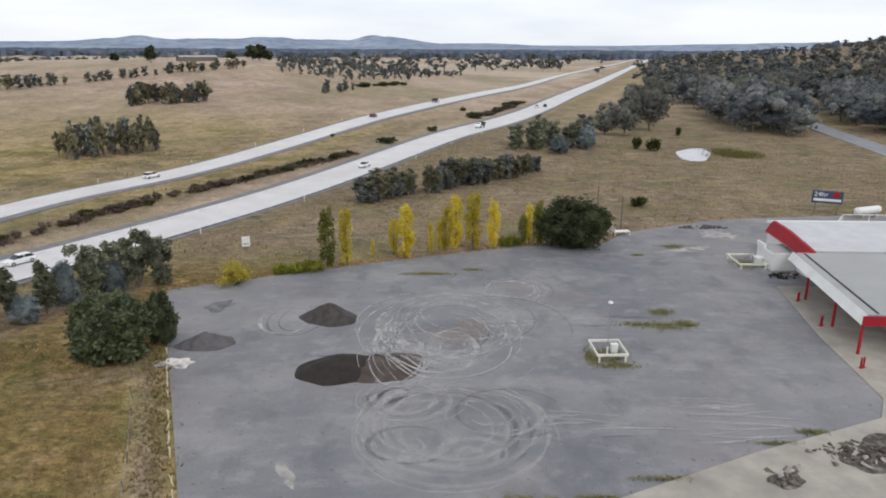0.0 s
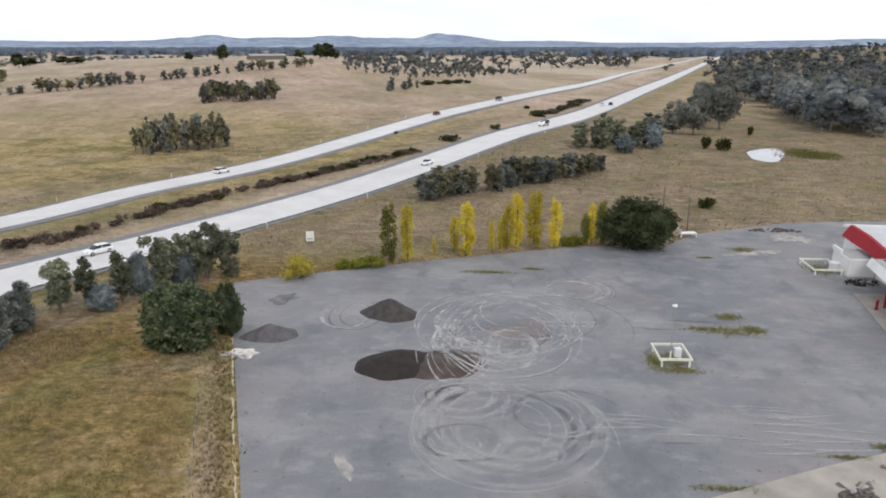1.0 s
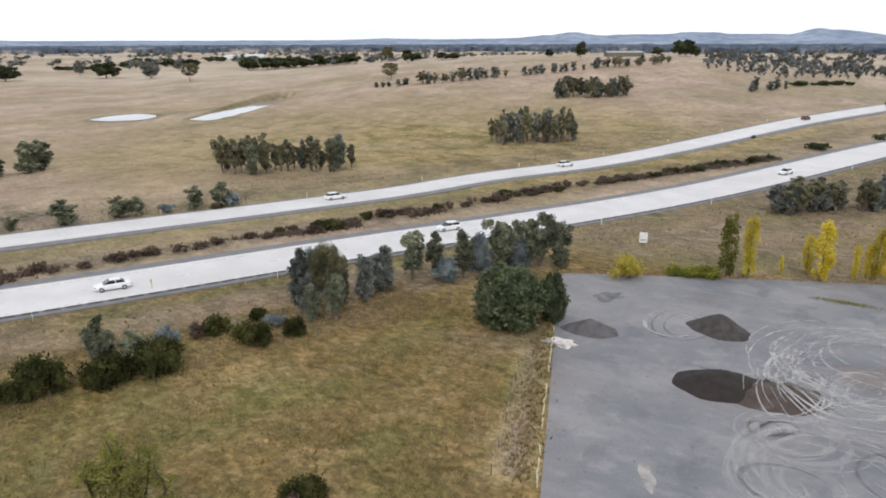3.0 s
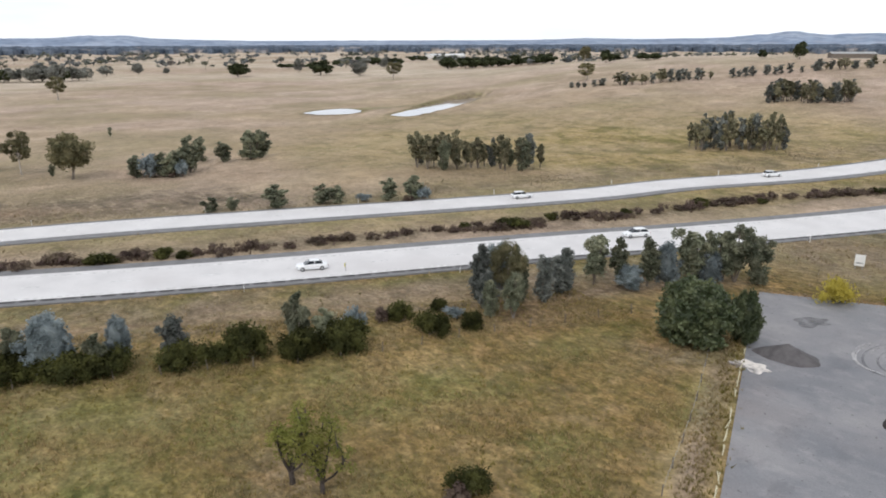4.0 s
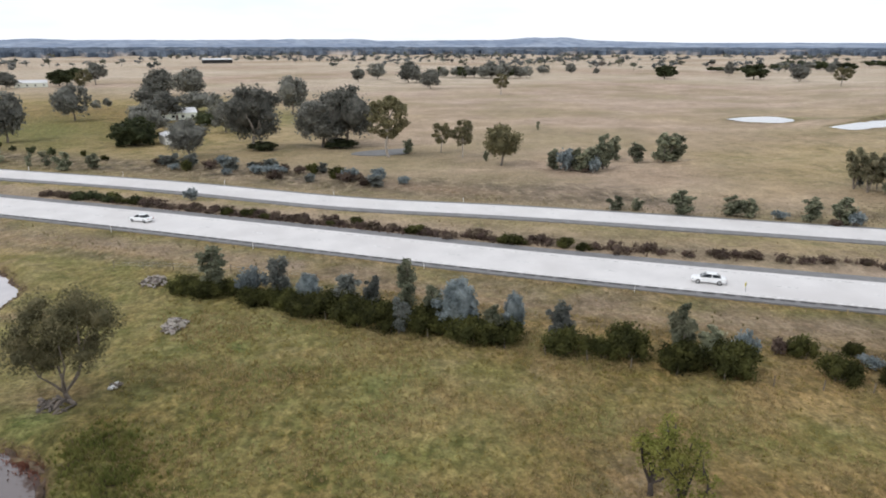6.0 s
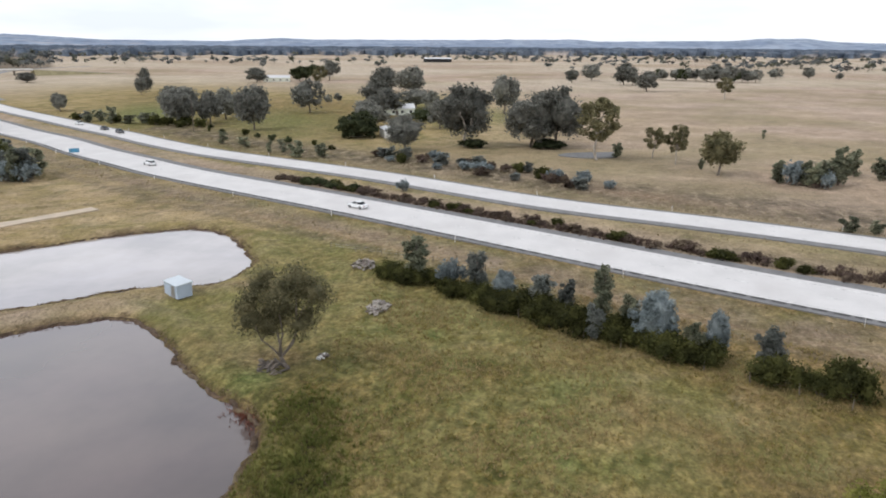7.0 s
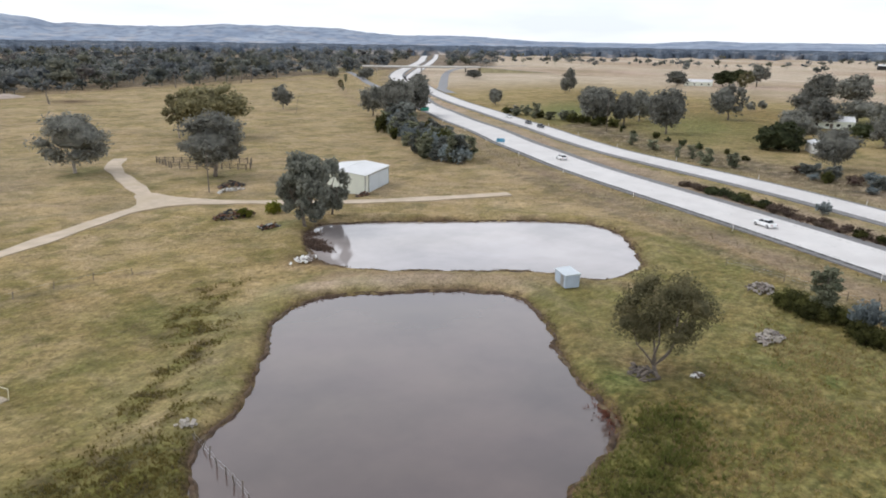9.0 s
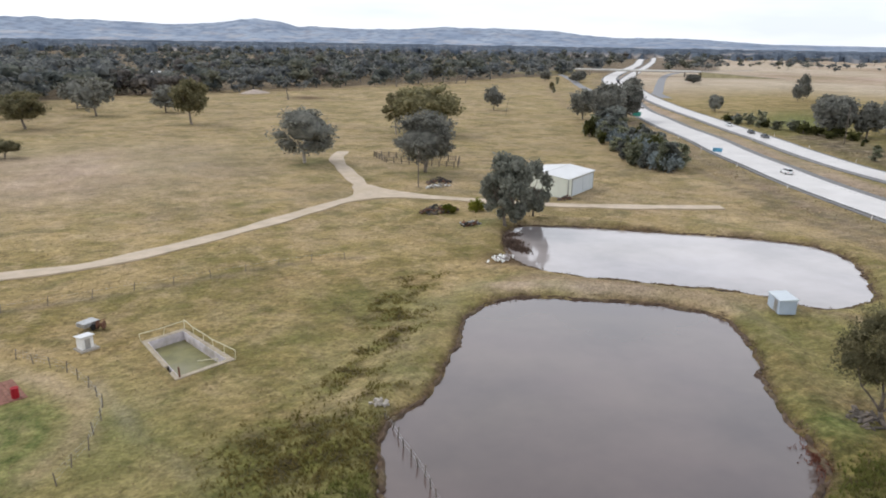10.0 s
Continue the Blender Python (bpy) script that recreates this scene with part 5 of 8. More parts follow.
KINDS = {
    "gum": ([make_gum(s, LEAF["gum"], BARK if s % 2 else PALE_BARK, 25, 135, 0.34) for s in (1, 2, 3)], 15.0, 14.0, "gum_tree", "spreading grey-green gum tree in dry pasture", "tree", "paddock gums"),
    "full": ([make_gum(s, LEAF["silver"], BARK, 34, 110, 0.40, 13.0, 10.0, 0.2, 0.04, 0.0, False) for s in (6, 7)], 13.0, 10.0, "gum_tree", "dense weeping grey-green gum tree leafed almost to the ground", "tree", "paddock gums"),
    "tall": ([make_gum(s, LEAF["bronze"], PALE_BARK, 30, 85, 0.44, 18.0, 11.0, 0.34, 0.26, 0.6) for s in (11, 12)], 18.0, 11.0, "gum_tree", "tall pale-trunked gum tree with an open bronze crown", "tree", "paddock gums"),
    "bronze": ([make_gum(s, LEAF["bronze"], BARK, 32, 105, 0.36, 12.0, 12.0, 0.26, 0.30) for s in (21, 22)], 12.0, 12.0, "gum_tree", "broad olive-bronze gum tree with a bare trunk", "tree", "paddock gums"),
    "young": ([make_young(s, LEAF["young"]) for s in (31, 32, 33, 34, 35)], 8.0, 4.2, "young_gum", "young planted gum tree with dense green leaves", "tree", "planted gums"),
    "dusky": ([make_young(s, LEAF["dusky"]) for s in (41, 42, 43)], 8.0, 4.2, "young_gum", "young planted gum tree with dusky grey-green leaves", "tree", "planted gums"),
    "grove": ([make_young(s, LEAF["grove"], 8.0, 4.2, 40, 0.36, 16, 0.34) for s in (55, 56, 57, 58)], 8.0, 4.2, "plantation_gum", "slim planted gum tree with an olive crown on a bare stem", "tree", "planted groves"),
    "blue": ([make_round(s, LEAF["blue"], 7.0, 4.8, 70, 0.20, 24) for s in (51, 52)], 7.0, 4.8, "blue_gum", "silvery blue-leaved young gum tree", "tree", "planted gums"),
    "bush": ([make_bush(s, LEAF["shrub"]) for s in (61, 62, 63)], 2.8, 4.6, "shrub", "dense dark olive shrub in a hedgerow", "shrub", "hedge shrubs"),
    "russet": ([make_bush(s, LEAF["russet"], 2.4, 3.2, 46, 0.23, 9) for s in (71, 72)], 2.4, 3.2, "shrub", "low russet-brown shrub in dry grass", "shrub", "median shrubs"),
    "scrub": ([make_bush(s, LEAF["dark"], 2.0, 4.0, 52, 0.24, 10) for s in (81, 82)], 2.0, 4.0, "shrub", "low dark green shrub in dry grass", "shrub", "median shrubs"),
    "bluebush": ([make_bush(s, LEAF["blue"], 3.0, 3.6, 60, 0.22, 10) for s in (86,)], 3.0, 3.6, "shrub", "grey-blue leaved shrub beside the highway", "shrub", "roadside shrubs"),
    "poplar": ([make_poplar(s, LEAF["yellow"]) for s in (91, 92, 93)], 9.0, 2.4, "poplar", "narrow poplar in bright yellow autumn leaf", "tree", "poplar row"),
    "greenpop": ([make_poplar(s, LEAF["lime"]) for s in (96,)], 9.0, 2.4, "poplar", "narrow poplar still yellow-green", "tree", "poplar row"),
    "goldbush": ([make_bush(s, LEAF["gold"], 3.4, 5.0, 150, 0.15, 15) for s in (101,)], 3.4, 5.0, "shrub", "rounded shrub with yellow autumn leaves", "shrub", "yellow shrubs"),
    "limebush": ([make_bush(s, LEAF["lime"], 3.0, 4.0, 80, 0.20, 12) for s in (106,)], 3.0, 4.0, "shrub", "yellow-green shrub beside the yard", "shrub", "yellow shrubs"),
    "round": ([make_round(s, LEAF["glossy"], leaves=210, size=0.24) for s in (111, 112)], 7.5, 8.6, "round_tree", "dense dark green rounded tree leafed to the ground", "tree", "dark round trees"),
    "spread": ([make_gum(s, LEAF["dark"], BARK, 44, 190, 0.24, 8.4, 12.0, 0.10, -0.02, 0.0, True) for s in (116,)], 8.4, 12.0, "broad_tree", "broad dark green tree with a ragged crown", "tree", "dark round trees"),
    "pine": ([make_gum(s, LEAF["dark"], BARK, 16, 44, 0.80, 12.0, 11.0, 0.2, 0.12) for s in (121, 122)], 12.0, 11.0, "windbreak_tree", "dark dense windbreak tree on the plain", "tree", "windbreak trees"),
    "twiggy": ([make_twiggy(s, LEAF["twig"]) for s in (131, 132)], 6.0, 4.2, "small_tree", "small twiggy tree with thin yellow-green leaves", "tree", "small field trees"),
    "dead": ([make_bush(s, LEAF["russet"], 1.6, 2.6, 26, 0.18, 8) for s in (141,)], 1.6, 2.6, "shrub", "sparse brown dead shrub", "shrub", "hedge shrubs"),
}
FAR_KINDS = {
    "grove": [make_young(s, LEAF["grove"], leaves=18, size=0.52, clumps=12, low=0.34) for s in (47, 48, 49)],
    "gum": [make_gum(s, LEAF["gum"], BARK, 22, 38, 0.66) for s in (5, 8, 9)],
    "young": [make_young(s, LEAF["young"], leaves=18, size=0.52, clumps=13) for s in (36, 37, 38)],
    "dusky": [make_young(s, LEAF["dusky"], leaves=18, size=0.52, clumps=13) for s in (44, 45, 46)],
    "scrub": [make_bush(s, LEAF["dark"], 2.0, 4.0, 30, 0.30, 8) for s in (83,)],
    "round": [make_round(s, LEAF["dark"], leaves=44, size=0.42, clumps=18) for s in (113,)],
    "bush": [make_bush(s, LEAF["shrub"], 2.8, 4.6, 32, 0.36, 9) for s in (64, 65)],
}
NEAR_KINDS = {
    "grove": [make_young(s, LEAF["young"], leaves=100, size=0.21, clumps=22, low=0.30) for s in (36, 37, 38)],
    "full": [make_gum(s, LEAF["silver"], BARK, 36, 230, 0.26, 13.0, 10.0, 0.2, 0.04, 0.0, False) for s in (6, 7)],
    "bronze": [make_gum(s, LEAF["bronze"], BARK, 26, 400, 0.17, 12.0, 12.5, 0.08, 0.36, 0.0, False) for s in (27,)],
    "young": [make_young(s, LEAF["young"], leaves=100, size=0.21, clumps=25) for s in (31, 32, 33)],
    "dusky": [make_young(s, LEAF["dusky"], leaves=100, size=0.21, clumps=25) for s in (41, 42)],
    "blue": [make_round(s, LEAF["blue"], 7.0, 4.8, 130, 0.14, 26) for s in (51, 52)],
    "bush": [make_bush(s, LEAF["shrub"], 2.8, 4.6, 150, 0.15, 15) for s in (61, 62, 63)],
}
TURN = np.random.RandomState(9)


def plant(kind, x, y, h, w, label=""):
    """Sets one plant of a kind on the ground, at a height and spread."""
    protos, h0, w0, name, text, cat, group = KINDS[kind]
    if kind in NEAR_KINDS and math.hypot(x, y) < 112:
        protos = NEAR_KINDS[kind]
    if kind in FAR_KINDS and math.hypot(x, y) > (245 if kind == "gum" else 215):
        protos = FAR_KINDS[kind]
    stem, crown = protos[TURN.randint(len(protos))]
    m = pose(x, y, at(x, y) - 0.03, 0, 0, TURN.uniform(0, 360)) @ Matrix.Diagonal((w / w0, w / w0, h / h0, 1))
    ob = thing(name, m, label or text, cat, group)
    child(stem.name.split(".")[0], stem, ob)
    child("crown", crown, ob)
    return ob


def plants(kind, *rows):
    for r in rows:
        plant(kind, *r)


def belt(kinds, p, q, n, h, w, depth=3.0, seed=0):
    """A planted belt from p to q, uneven in step, size and kind."""
    rng = np.random.RandomState(seed)
    p, q = np.array(p, float), np.array(q, float)
    d = (q - p) / np.linalg.norm(q - p)
    side = np.array([-d[1], d[0]])
    for i in range(n):
        c = p + (q - p) * (i + rng.uniform(0.1, 0.9)) / n + side * rng.uniform(-0.5, 0.5) * depth
        k = rng.uniform(0.66, 1.20)
        plant(kinds[rng.randint(len(kinds))], float(c[0]), float(c[1]), h * k, w * rng.uniform(1.0, 1.4) * k)


# spreading gums round the homestead and over the plain
plants("gum", (-344.1, -18.3, 18.1, 15), (-228.5, -24.6, 20.5, 20), (-229.9, -3.5, 18.0, 20), (-231.4, 5.0, 20.7, 19), (-236, 0, 16, 16), (-478, -106, 17, 18), (-468, -92, 15, 15), (-463, -84, 18, 16), (-485, -114, 13, 13), (-380, -90, 14, 17), (-325, -72, 12.2, 19), (-363, -65, 10, 18), (-278, -66, 8.5, 13), (-353.7, -55.7, 10.2, 9))
plants("gum", (-326.7, -109.6, 16, 16), (-379, -116, 5.3, 5), (-390, -114, 5.4, 5), (-620, -188, 18, 20), (-572, -236, 12, 20), (-268.6, -143, 15.3, 17), (-274, -134, 13.4, 13), (-293, -136, 13.2, 14), (-257.3, -108.4, 17.1, 15), (-436.5, -255.5, 16.1, 10), (-527, -410, 8, 16), (-315, -230, 8.4, 8), (-310, -226, 8.0, 6))
plants("gum", (-222.7, -229.5, 13.5, 12), (-213.5, -206.7, 17.2, 14.4), (-236.8, -217, 16, 15.5), (-242, -227, 12, 11), (-226, -214, 16.5, 13), (-231, -225, 15, 12), (-358, -324, 12, 13), (-366, -334, 11, 11), (-211.8, -279.5, 12.1, 10), (-93.5, -151.2, 15.3, 19), (-70, -330, 12, 14))
plants("full", (-77.0, -97.0, 13.8, 9.5), (-80.0, -99.0, 12.6, 8.0), (-86.0, -100.0, 11.2, 6.5))
plants("gum", (-213.6, -42.1, 11.8, 12.5), (-262, -66, 12, 12), (-276, -40, 11, 12))
plants("gum", (-72.3, -178.6, 15, 18), (-38.7, -364, 13, 15), (-41.4, -327.5, 16, 16), (-10, -330, 14, 14))
plants("bronze", (-64.1, -25.3, 10.4, 9.6), (-187.2, 44.9, 11, 11), (-132.7, -214.3, 17.6, 25), (-13.6, -290.8, 12.9, 17), (-4.8, -222.2, 5, 8), (-68.5, -280.7, 16.8, 15))
plants("tall", (-202.3, 37.1, 11.7, 7), (-213.1, 32.3, 9.8, 6))
plants("tall", (-207.2, 15.9, 19.1, 13), (-123.7, -219.6, 15.6, 10), (-322, -362, 7.8, 4), (-458.8, 108.8, 13.9, 11), (-471, 363, 14.8, 14), (-520, -165, 16, 12))
plants("gum", (-633, 23, 11.5, 13), (-676, 42, 14.8, 19), (-609, 64.5, 18, 20), (-607, 71, 12.7, 15), (-527, 72, 14.3, 17), (-753, 225, 10.6, 16), (-772, 262, 11.6, 13), (-748, 282, 7.2, 8), (-1067, 592, 9, 12), (-689, 402, 15.2, 12), (-582, 408, 13.3, 14), (-733, 549, 8.5, 10), (-575, 401, 13.4, 17), (-719, 539, 12, 10))
plants("pine", (-650, 314, 12.9, 24), (-624, 389, 14, 24), (-600, -208, 13, 20), (-668, -219, 12.4, 17), (-189.5, 458, 10.8, 9), (-214.5, 462, 5.7, 7), (-156, 515, 6.3, 9), (-141, 515, 10.9, 11), (-137.6, 522, 11.5, 13), (-133, 527, 8, 9), (-310, 428, 9, 10), (-318, 450, 5, 13), (-296, 452, 5, 12), (-283, 447, 4.5, 12))
plants("tall", (-244, 320, 10.4, 10), (-322, 420, 13, 9), (-350, 455, 12, 8))
plants("young", (-178.6, 70.8, 9.5, 6), (-190.6, 79.1, 7.1, 5), (-186.9, 83.4, 5.7, 6), (-186.4, 91.6, 8.7, 8), (-187.5, 95.0, 8.0, 7), (-212.9, 22.1, 4.5, 4), (-195.1, 42.5, 3.2, 2), (-265.7, 78, 3.5, 2), (-126.3, 67, 5, 6), (-123.4, 75.7, 4.1, 5), (-121.5, 78, 3.8, 4), (-116.8, 87.8, 4.8, 4.5), (-114.2, 92.6, 5.3, 5), (-131.8, 55.5, 3, 4), (-130.5, 59.4, 2.6, 3))
plants("bluebush", (-112.2, 93.7, 3.4, 4), (-119.4, 83.1, 2.1, 3.5), (-153.1, -30.5, 3.4, 3.2), (-172, 4, 3.6, 5), (-176, 2, 2.4, 4), (-168, 10, 3.0, 4), (-164, 16, 2.6, 4), (-184, -20, 3.0, 5))
plants("russet", (-112.9, 90.2, 1.6, 2.8), (-63.6, 46.4, 2.4, 2.6), (-174, 64, 2.2, 3.4), (-32.0, 29.8, 1.7, 2.4))
plants("gum", (-439, -459, 10, 14), (-428, -452, 9, 13), (-415, -476, 9.4, 11), (-565, -438, 6, 12), (-338.5, -185, 11, 16), (-423, -251, 11, 8))
plants("young", (-325, -363, 4.4, 3.4), (-394, -437, 6.6, 4), (-271, -186, 3.8, 6), (-275, -183, 5.1, 5), (-267, -173, 7.4, 5), (-268, -166, 4.1, 6), (-269, -158, 4.8, 7))
plants("round", (-244.5, -64.5, 9.5, 17), (-301.9, -51.2, 5.6, 11), (-226, -22, 3.0, 9), (-229, 2, 3.0, 13))
plants("young", (-220, -103.8, 4.2, 5), (-213.9, -93.7, 3.3, 5), (-204.6, -81.5, 4, 3), (-204.7, -77.5, 4.6, 3), (-196.6, -70.3, 5.2, 5.5), (-198.2, -63, 4.1, 5))
belt(("bush", "dusky", "bluebush", "dusky", "russet"), (-205, -50), (-166, 14), 34, 2.8, 3.8, 13, 1)
belt(("bush", "dusky"), (-281, -196), (-262, -132), 14, 4.0, 5.5, 7, 2)
belt(("scrub", "bush"), (-262, -132), (-210, -62), 9, 2.2, 3.0, 8, 3)
# planted blocks in the hill paddock
belt(("grove", "dusky", "grove", "grove", "young", "grove"), (-144.4, 116.5), (-119.2, 139.4), 20, 8.4, 3.6, 8, 4)
belt(("grove", "grove", "dusky"), (-106.6, 191.6), (-88, 210.5), 34, 9.2, 3.5, 9, 5)
belt(("grove", "grove", "dusky"), (-129, 286), (-104.5, 308), 40, 7.8, 4.0, 9, 6)
belt(("young", "bluebush", "dusky"), (-181, 57), (-172, 67), 9, 6.0, 4.2, 5, 7)
belt(("grove", "dusky"), (-215, 307), (-184.5, 344.6), 15, 6.0, 5.0, 5, 8)
belt(("dusky",), (-232.5, 292.4), (-220, 306.5), 6, 3.6, 3.6, 3, 9)
belt(("dusky",), (-182, 353), (-157.4, 386.7), 9, 4.8, 4.2, 4, 10)
belt(("grove", "dusky"), (-157.6, 395.9), (-126.5, 446.4), 16, 5.4, 4.6, 5, 11)
belt(("dusky",), (-62, 356), (-54, 385), 6, 6.0, 4.4, 5, 12)
belt(("scrub",), (-53.3, 402.5), (-29.5, 444.5), 12, 2.4, 6.0, 3, 13)
# windbreaks on the plain
belt(("pine",), (-595, 534), (-729, 867), 24, 12.0, 18, 12, 14)
belt(("pine",), (-898, 581), (-822, 652), 10, 10.0, 16, 10, 15)
belt(("pine",), (-962, 779), (-931, 854), 7, 9.0, 16, 10, 16)
belt(("pine", "gum"), (-711, 106), (-671, 186), 16, 13.5, 14, 26, 17)
belt(("pine",), (-835, 457), (-820, 498), 6, 5.0, 10, 6, 18)
belt(("pine", "gum"), (-871, 551), (-837, 640), 11, 10.0, 14, 14, 19)
# belts by the highway, south and north
belt(("young", "dusky", "bush", "dusky", "bluebush", "young"), (-196, -192), (-148, -120), 62, 6.8, 5.4, 13, 20)
belt(("dusky", "dusky", "blue"), (-208, -200), (-178, -168), 16, 8.5, 6.0, 9, 23)
belt(("dusky", "grove", "grove", "dusky"), (-19.5, 147.0), (23, 186), 52, 5.8, 3.8, 7, 21)
belt(("dusky", "grove"), (-4, 160), (10, 175), 14, 5.6, 3.8, 6, 53)
belt(("young", "dusky", "young"), (20, 227), (48, 243), 16, 10.0, 7.0, 9, 22)
plants("blue", (33.7, 220, 6.0, 6.5), (44, 230, 8.5, 6.5))
plants("gum", (66, 297, 10.4, 13), (65.2, 268, 11.5, 10), (78.8, 283, 20, 14), (89.3, 347, 14.7, 12), (58, 270, 8, 9), (74, 300, 13, 12), (84, 320, 13, 12), (96, 380, 14, 13))
plants("bush", (64.8, 227.3, 4.9, 6), (60.5, 232, 4.2, 5), (112.8, 379.4, 5, 5), (85.5, 268.2, 3.8, 3), (39.4, 144.9, 2.2, 4))
# hedge between field and highway
belt(("bush",), (-94, -19), (-71, 18), 13, 2.8, 4.6, 2.0, 51)
belt(("bush",), (-63, 33), (-60, 40), 4, 3.4, 4.2, 2.0, 52)
plants("bush", (-93.7, -20.7, 2.5, 5.2), (-92, -16.9, 2.4, 5.8), (-88.1, -11, 2.3, 5), (-86.7, -7.7, 2.2, 4.4), (-82.9, -3.8, 2.6, 6), (-80.2, 0.6, 2.8, 6), (-77.4, 4.9, 3.4, 6), (-76, 9.2, 2.9, 6), (-72.1, 14.4, 3, 5.8), (-70.9, 18, 3, 5), (-67.1, 24, 3.3, 5.6), (-65.5, 30, 4, 5.6), (-65.5, 27.3, 2.6, 3.6), (-61.7, 34.3, 3.4, 5.4), (-59.7, 38.5, 3.4, 5.4), (-62.2, 48.2, 2.9, 3.2), (-56.9, 48.4, 3.0, 4.6), (-61.6, 53.6, 1.9, 2.4), (-54.8, 53.0, 2.3, 3.2), (-74.0, 12.0, 2.6, 5.0), (-85.0, -6.0, 2.2, 5.0), (-32.6, 31.2, 2.1, 3.6))
plants("bluebush", (-59.0, 53.6, 1.6, 3), (-62.1, 41.6, 4.3, 2.8), (-90.2, -11.2, 5.0, 4.2))
plants("dusky", (-89.1, -7.8, 5.9, 4.2), (-83.2, 4.1, 4.7, 3.2), (-84.3, 0.8, 4.7, 4.2), (-69.5, 23.8, 5.1, 3.6), (-75.5, 6.5, 4.4, 3.2))
plants("young", (-77.0, 10.8, 5.4, 3.4), (-93, -16.7, 6.3, 5), (-81.9, 8.1, 6.8, 3.6), (-64.1, 35.5, 6.6, 3.8), (-62.8, 38.3, 4.1, 4.2), (-72, 17.0, 4.4, 3.2))
plants("blue", (-74.7, 13.2, 7.2, 5.2), (-72.7, 19.4, 5.8, 2.9), (-87.0, -4.0, 4.4, 3.4))
plants("dusky", (-61.0, 60.0, 7.8, 4.4), (-55.0, 65.8, 6.4, 3.6), (-57.8, 58.4, 5.6, 3.2))
plants("blue", (-60.6, 62.8, 8.2, 3.8))
plants("young", (-56.0, 57.2, 4.6, 2.8), (-57.4, 63.4, 8.0, 3.4))
plants("grove", (-53.8, 58.8, 6.0, 3.4))
plants("bronze", (-57.6, 61.4, 8.2, 4.4))
plants("dusky", (-55.8, 70.2, 6.4, 5.4))
plants("grove", (-54.9, 76.1, 7.3, 4.8), (-49.6, 80.8, 7.2, 4.4), (-44.7, 88, 7.7, 4.2))
plants("dusky", (-57.5, 72.5, 5.0, 4.0))
plants("grove", (-52.4, 78.6, 7, 4.2), (-46.1, 85.3, 8.1, 5.0), (-42.5, 91.1, 8.5, 5.4), (-43.6, 90.0, 7.4, 4.4))
plants("young", (-39.9, 92.4, 6.8, 4.6))
plants("blue", (-47.9, 82.7, 7, 3.6), (-50.7, 78.1, 3.8, 4), (-46.8, 88.5, 4.6, 3.8), (-44.2, 87.2, 5.4, 3.6))
plant("round", -36.0, 69.0, 7.4, 9.0, "big dark green glossy-leaved round tree beside the yard")
plant("round", -32.0, 72.6, 6.4, 3.6, "narrow dark green tree against a rounder one")
plant("spread", 20.6, 114.4, 7.8, 12.6, "broad dark green tree at the yard's edge")
# poplars along the yard
plant("greenpop", -18.4, 101.3, 9.1, 3.0)
plants("poplar", (-15.7, 102, 8.9, 2.6), (-12.1, 106.3, 2.8, 0.8), (-9, 108, 6, 1.7), (-7, 106, 8.6, 3.4), (-3.1, 109.5, 5, 1.4), (-1.8, 110.5, 5, 1.4), (-0.6, 110.8, 7.3, 2.3), (0.8, 111.2, 9.1, 3.0), (3.7, 111.3, 9.6, 3.4), (7.1, 112, 8.1, 2.5), (13.2, 114.7, 7, 1.8))
plants("greenpop", (14.8, 115.1, 7.4, 2.5), (12.2, 114.6, 5.2, 2.0))
plants("goldbush", (-30.4, 92.8, 4.0, 5.4))
plants("limebush", (-20.8, 99.0, 2.3, 4.4), (-24.6, 97.4, 2.3, 2.3), (-22.6, 98.4, 1.9, 3.4), (10, 114, 2.6, 4.0), (-79.9, -109.9, 3.7, 3.2), (-74.5, -111.5, 2.4, 3.2))
plants("twiggy", (-42.2, 22.0, 6.4, 4.4), (-39.6, 23.1, 5.7, 4.0))
# clipped line of shrubs on the median
MEDIAN = spline([(-165, -63), (-147, -34), (-134, -12), (-119, 14.4), (-104, 45), (-91, 77), (-80.5, 96), (-61.6, 150), (-48.8, 172), (-28.6, 211)])
belt(("russet", "russet", "dead", "dead", "bush"), (-151, -40), (-119, 14), 34, 1.5, 2.9, 4, 31)
belt(("russet", "dead", "dead", "bush"), (-119, 14), (-101, 49), 16, 1.7, 2.9, 4, 32)
belt(("russet", "russet", "dead", "dead"), (-99, 53), (-88.5, 82), 9, 1.5, 2.6, 4, 33)
belt(("bush", "russet", "dead", "russet"), (-88, 83), (-61.6, 149), 31, 1.6, 3.2, 4, 34)
belt(("russet", "bush", "dead", "scrub", "russet"), (-61.6, 150), (-28.6, 211), 30, 1.6, 3.0, 3, 35)
belt(("scrub", "russet"), (10, 307), (38, 398), 22, 2.0, 5.6, 5, 36)
belt(("scrub", "bush", "russet"), (-165, -64), (-150, -39), 18, 1.5, 3.0, 3, 37)
plants("scrub", (-20.7, 231.2, 2.4, 8), (-6.8, 262.7, 2.2, 5), (-40, 240, 1.2, 2), (5, 335, 2, 4))


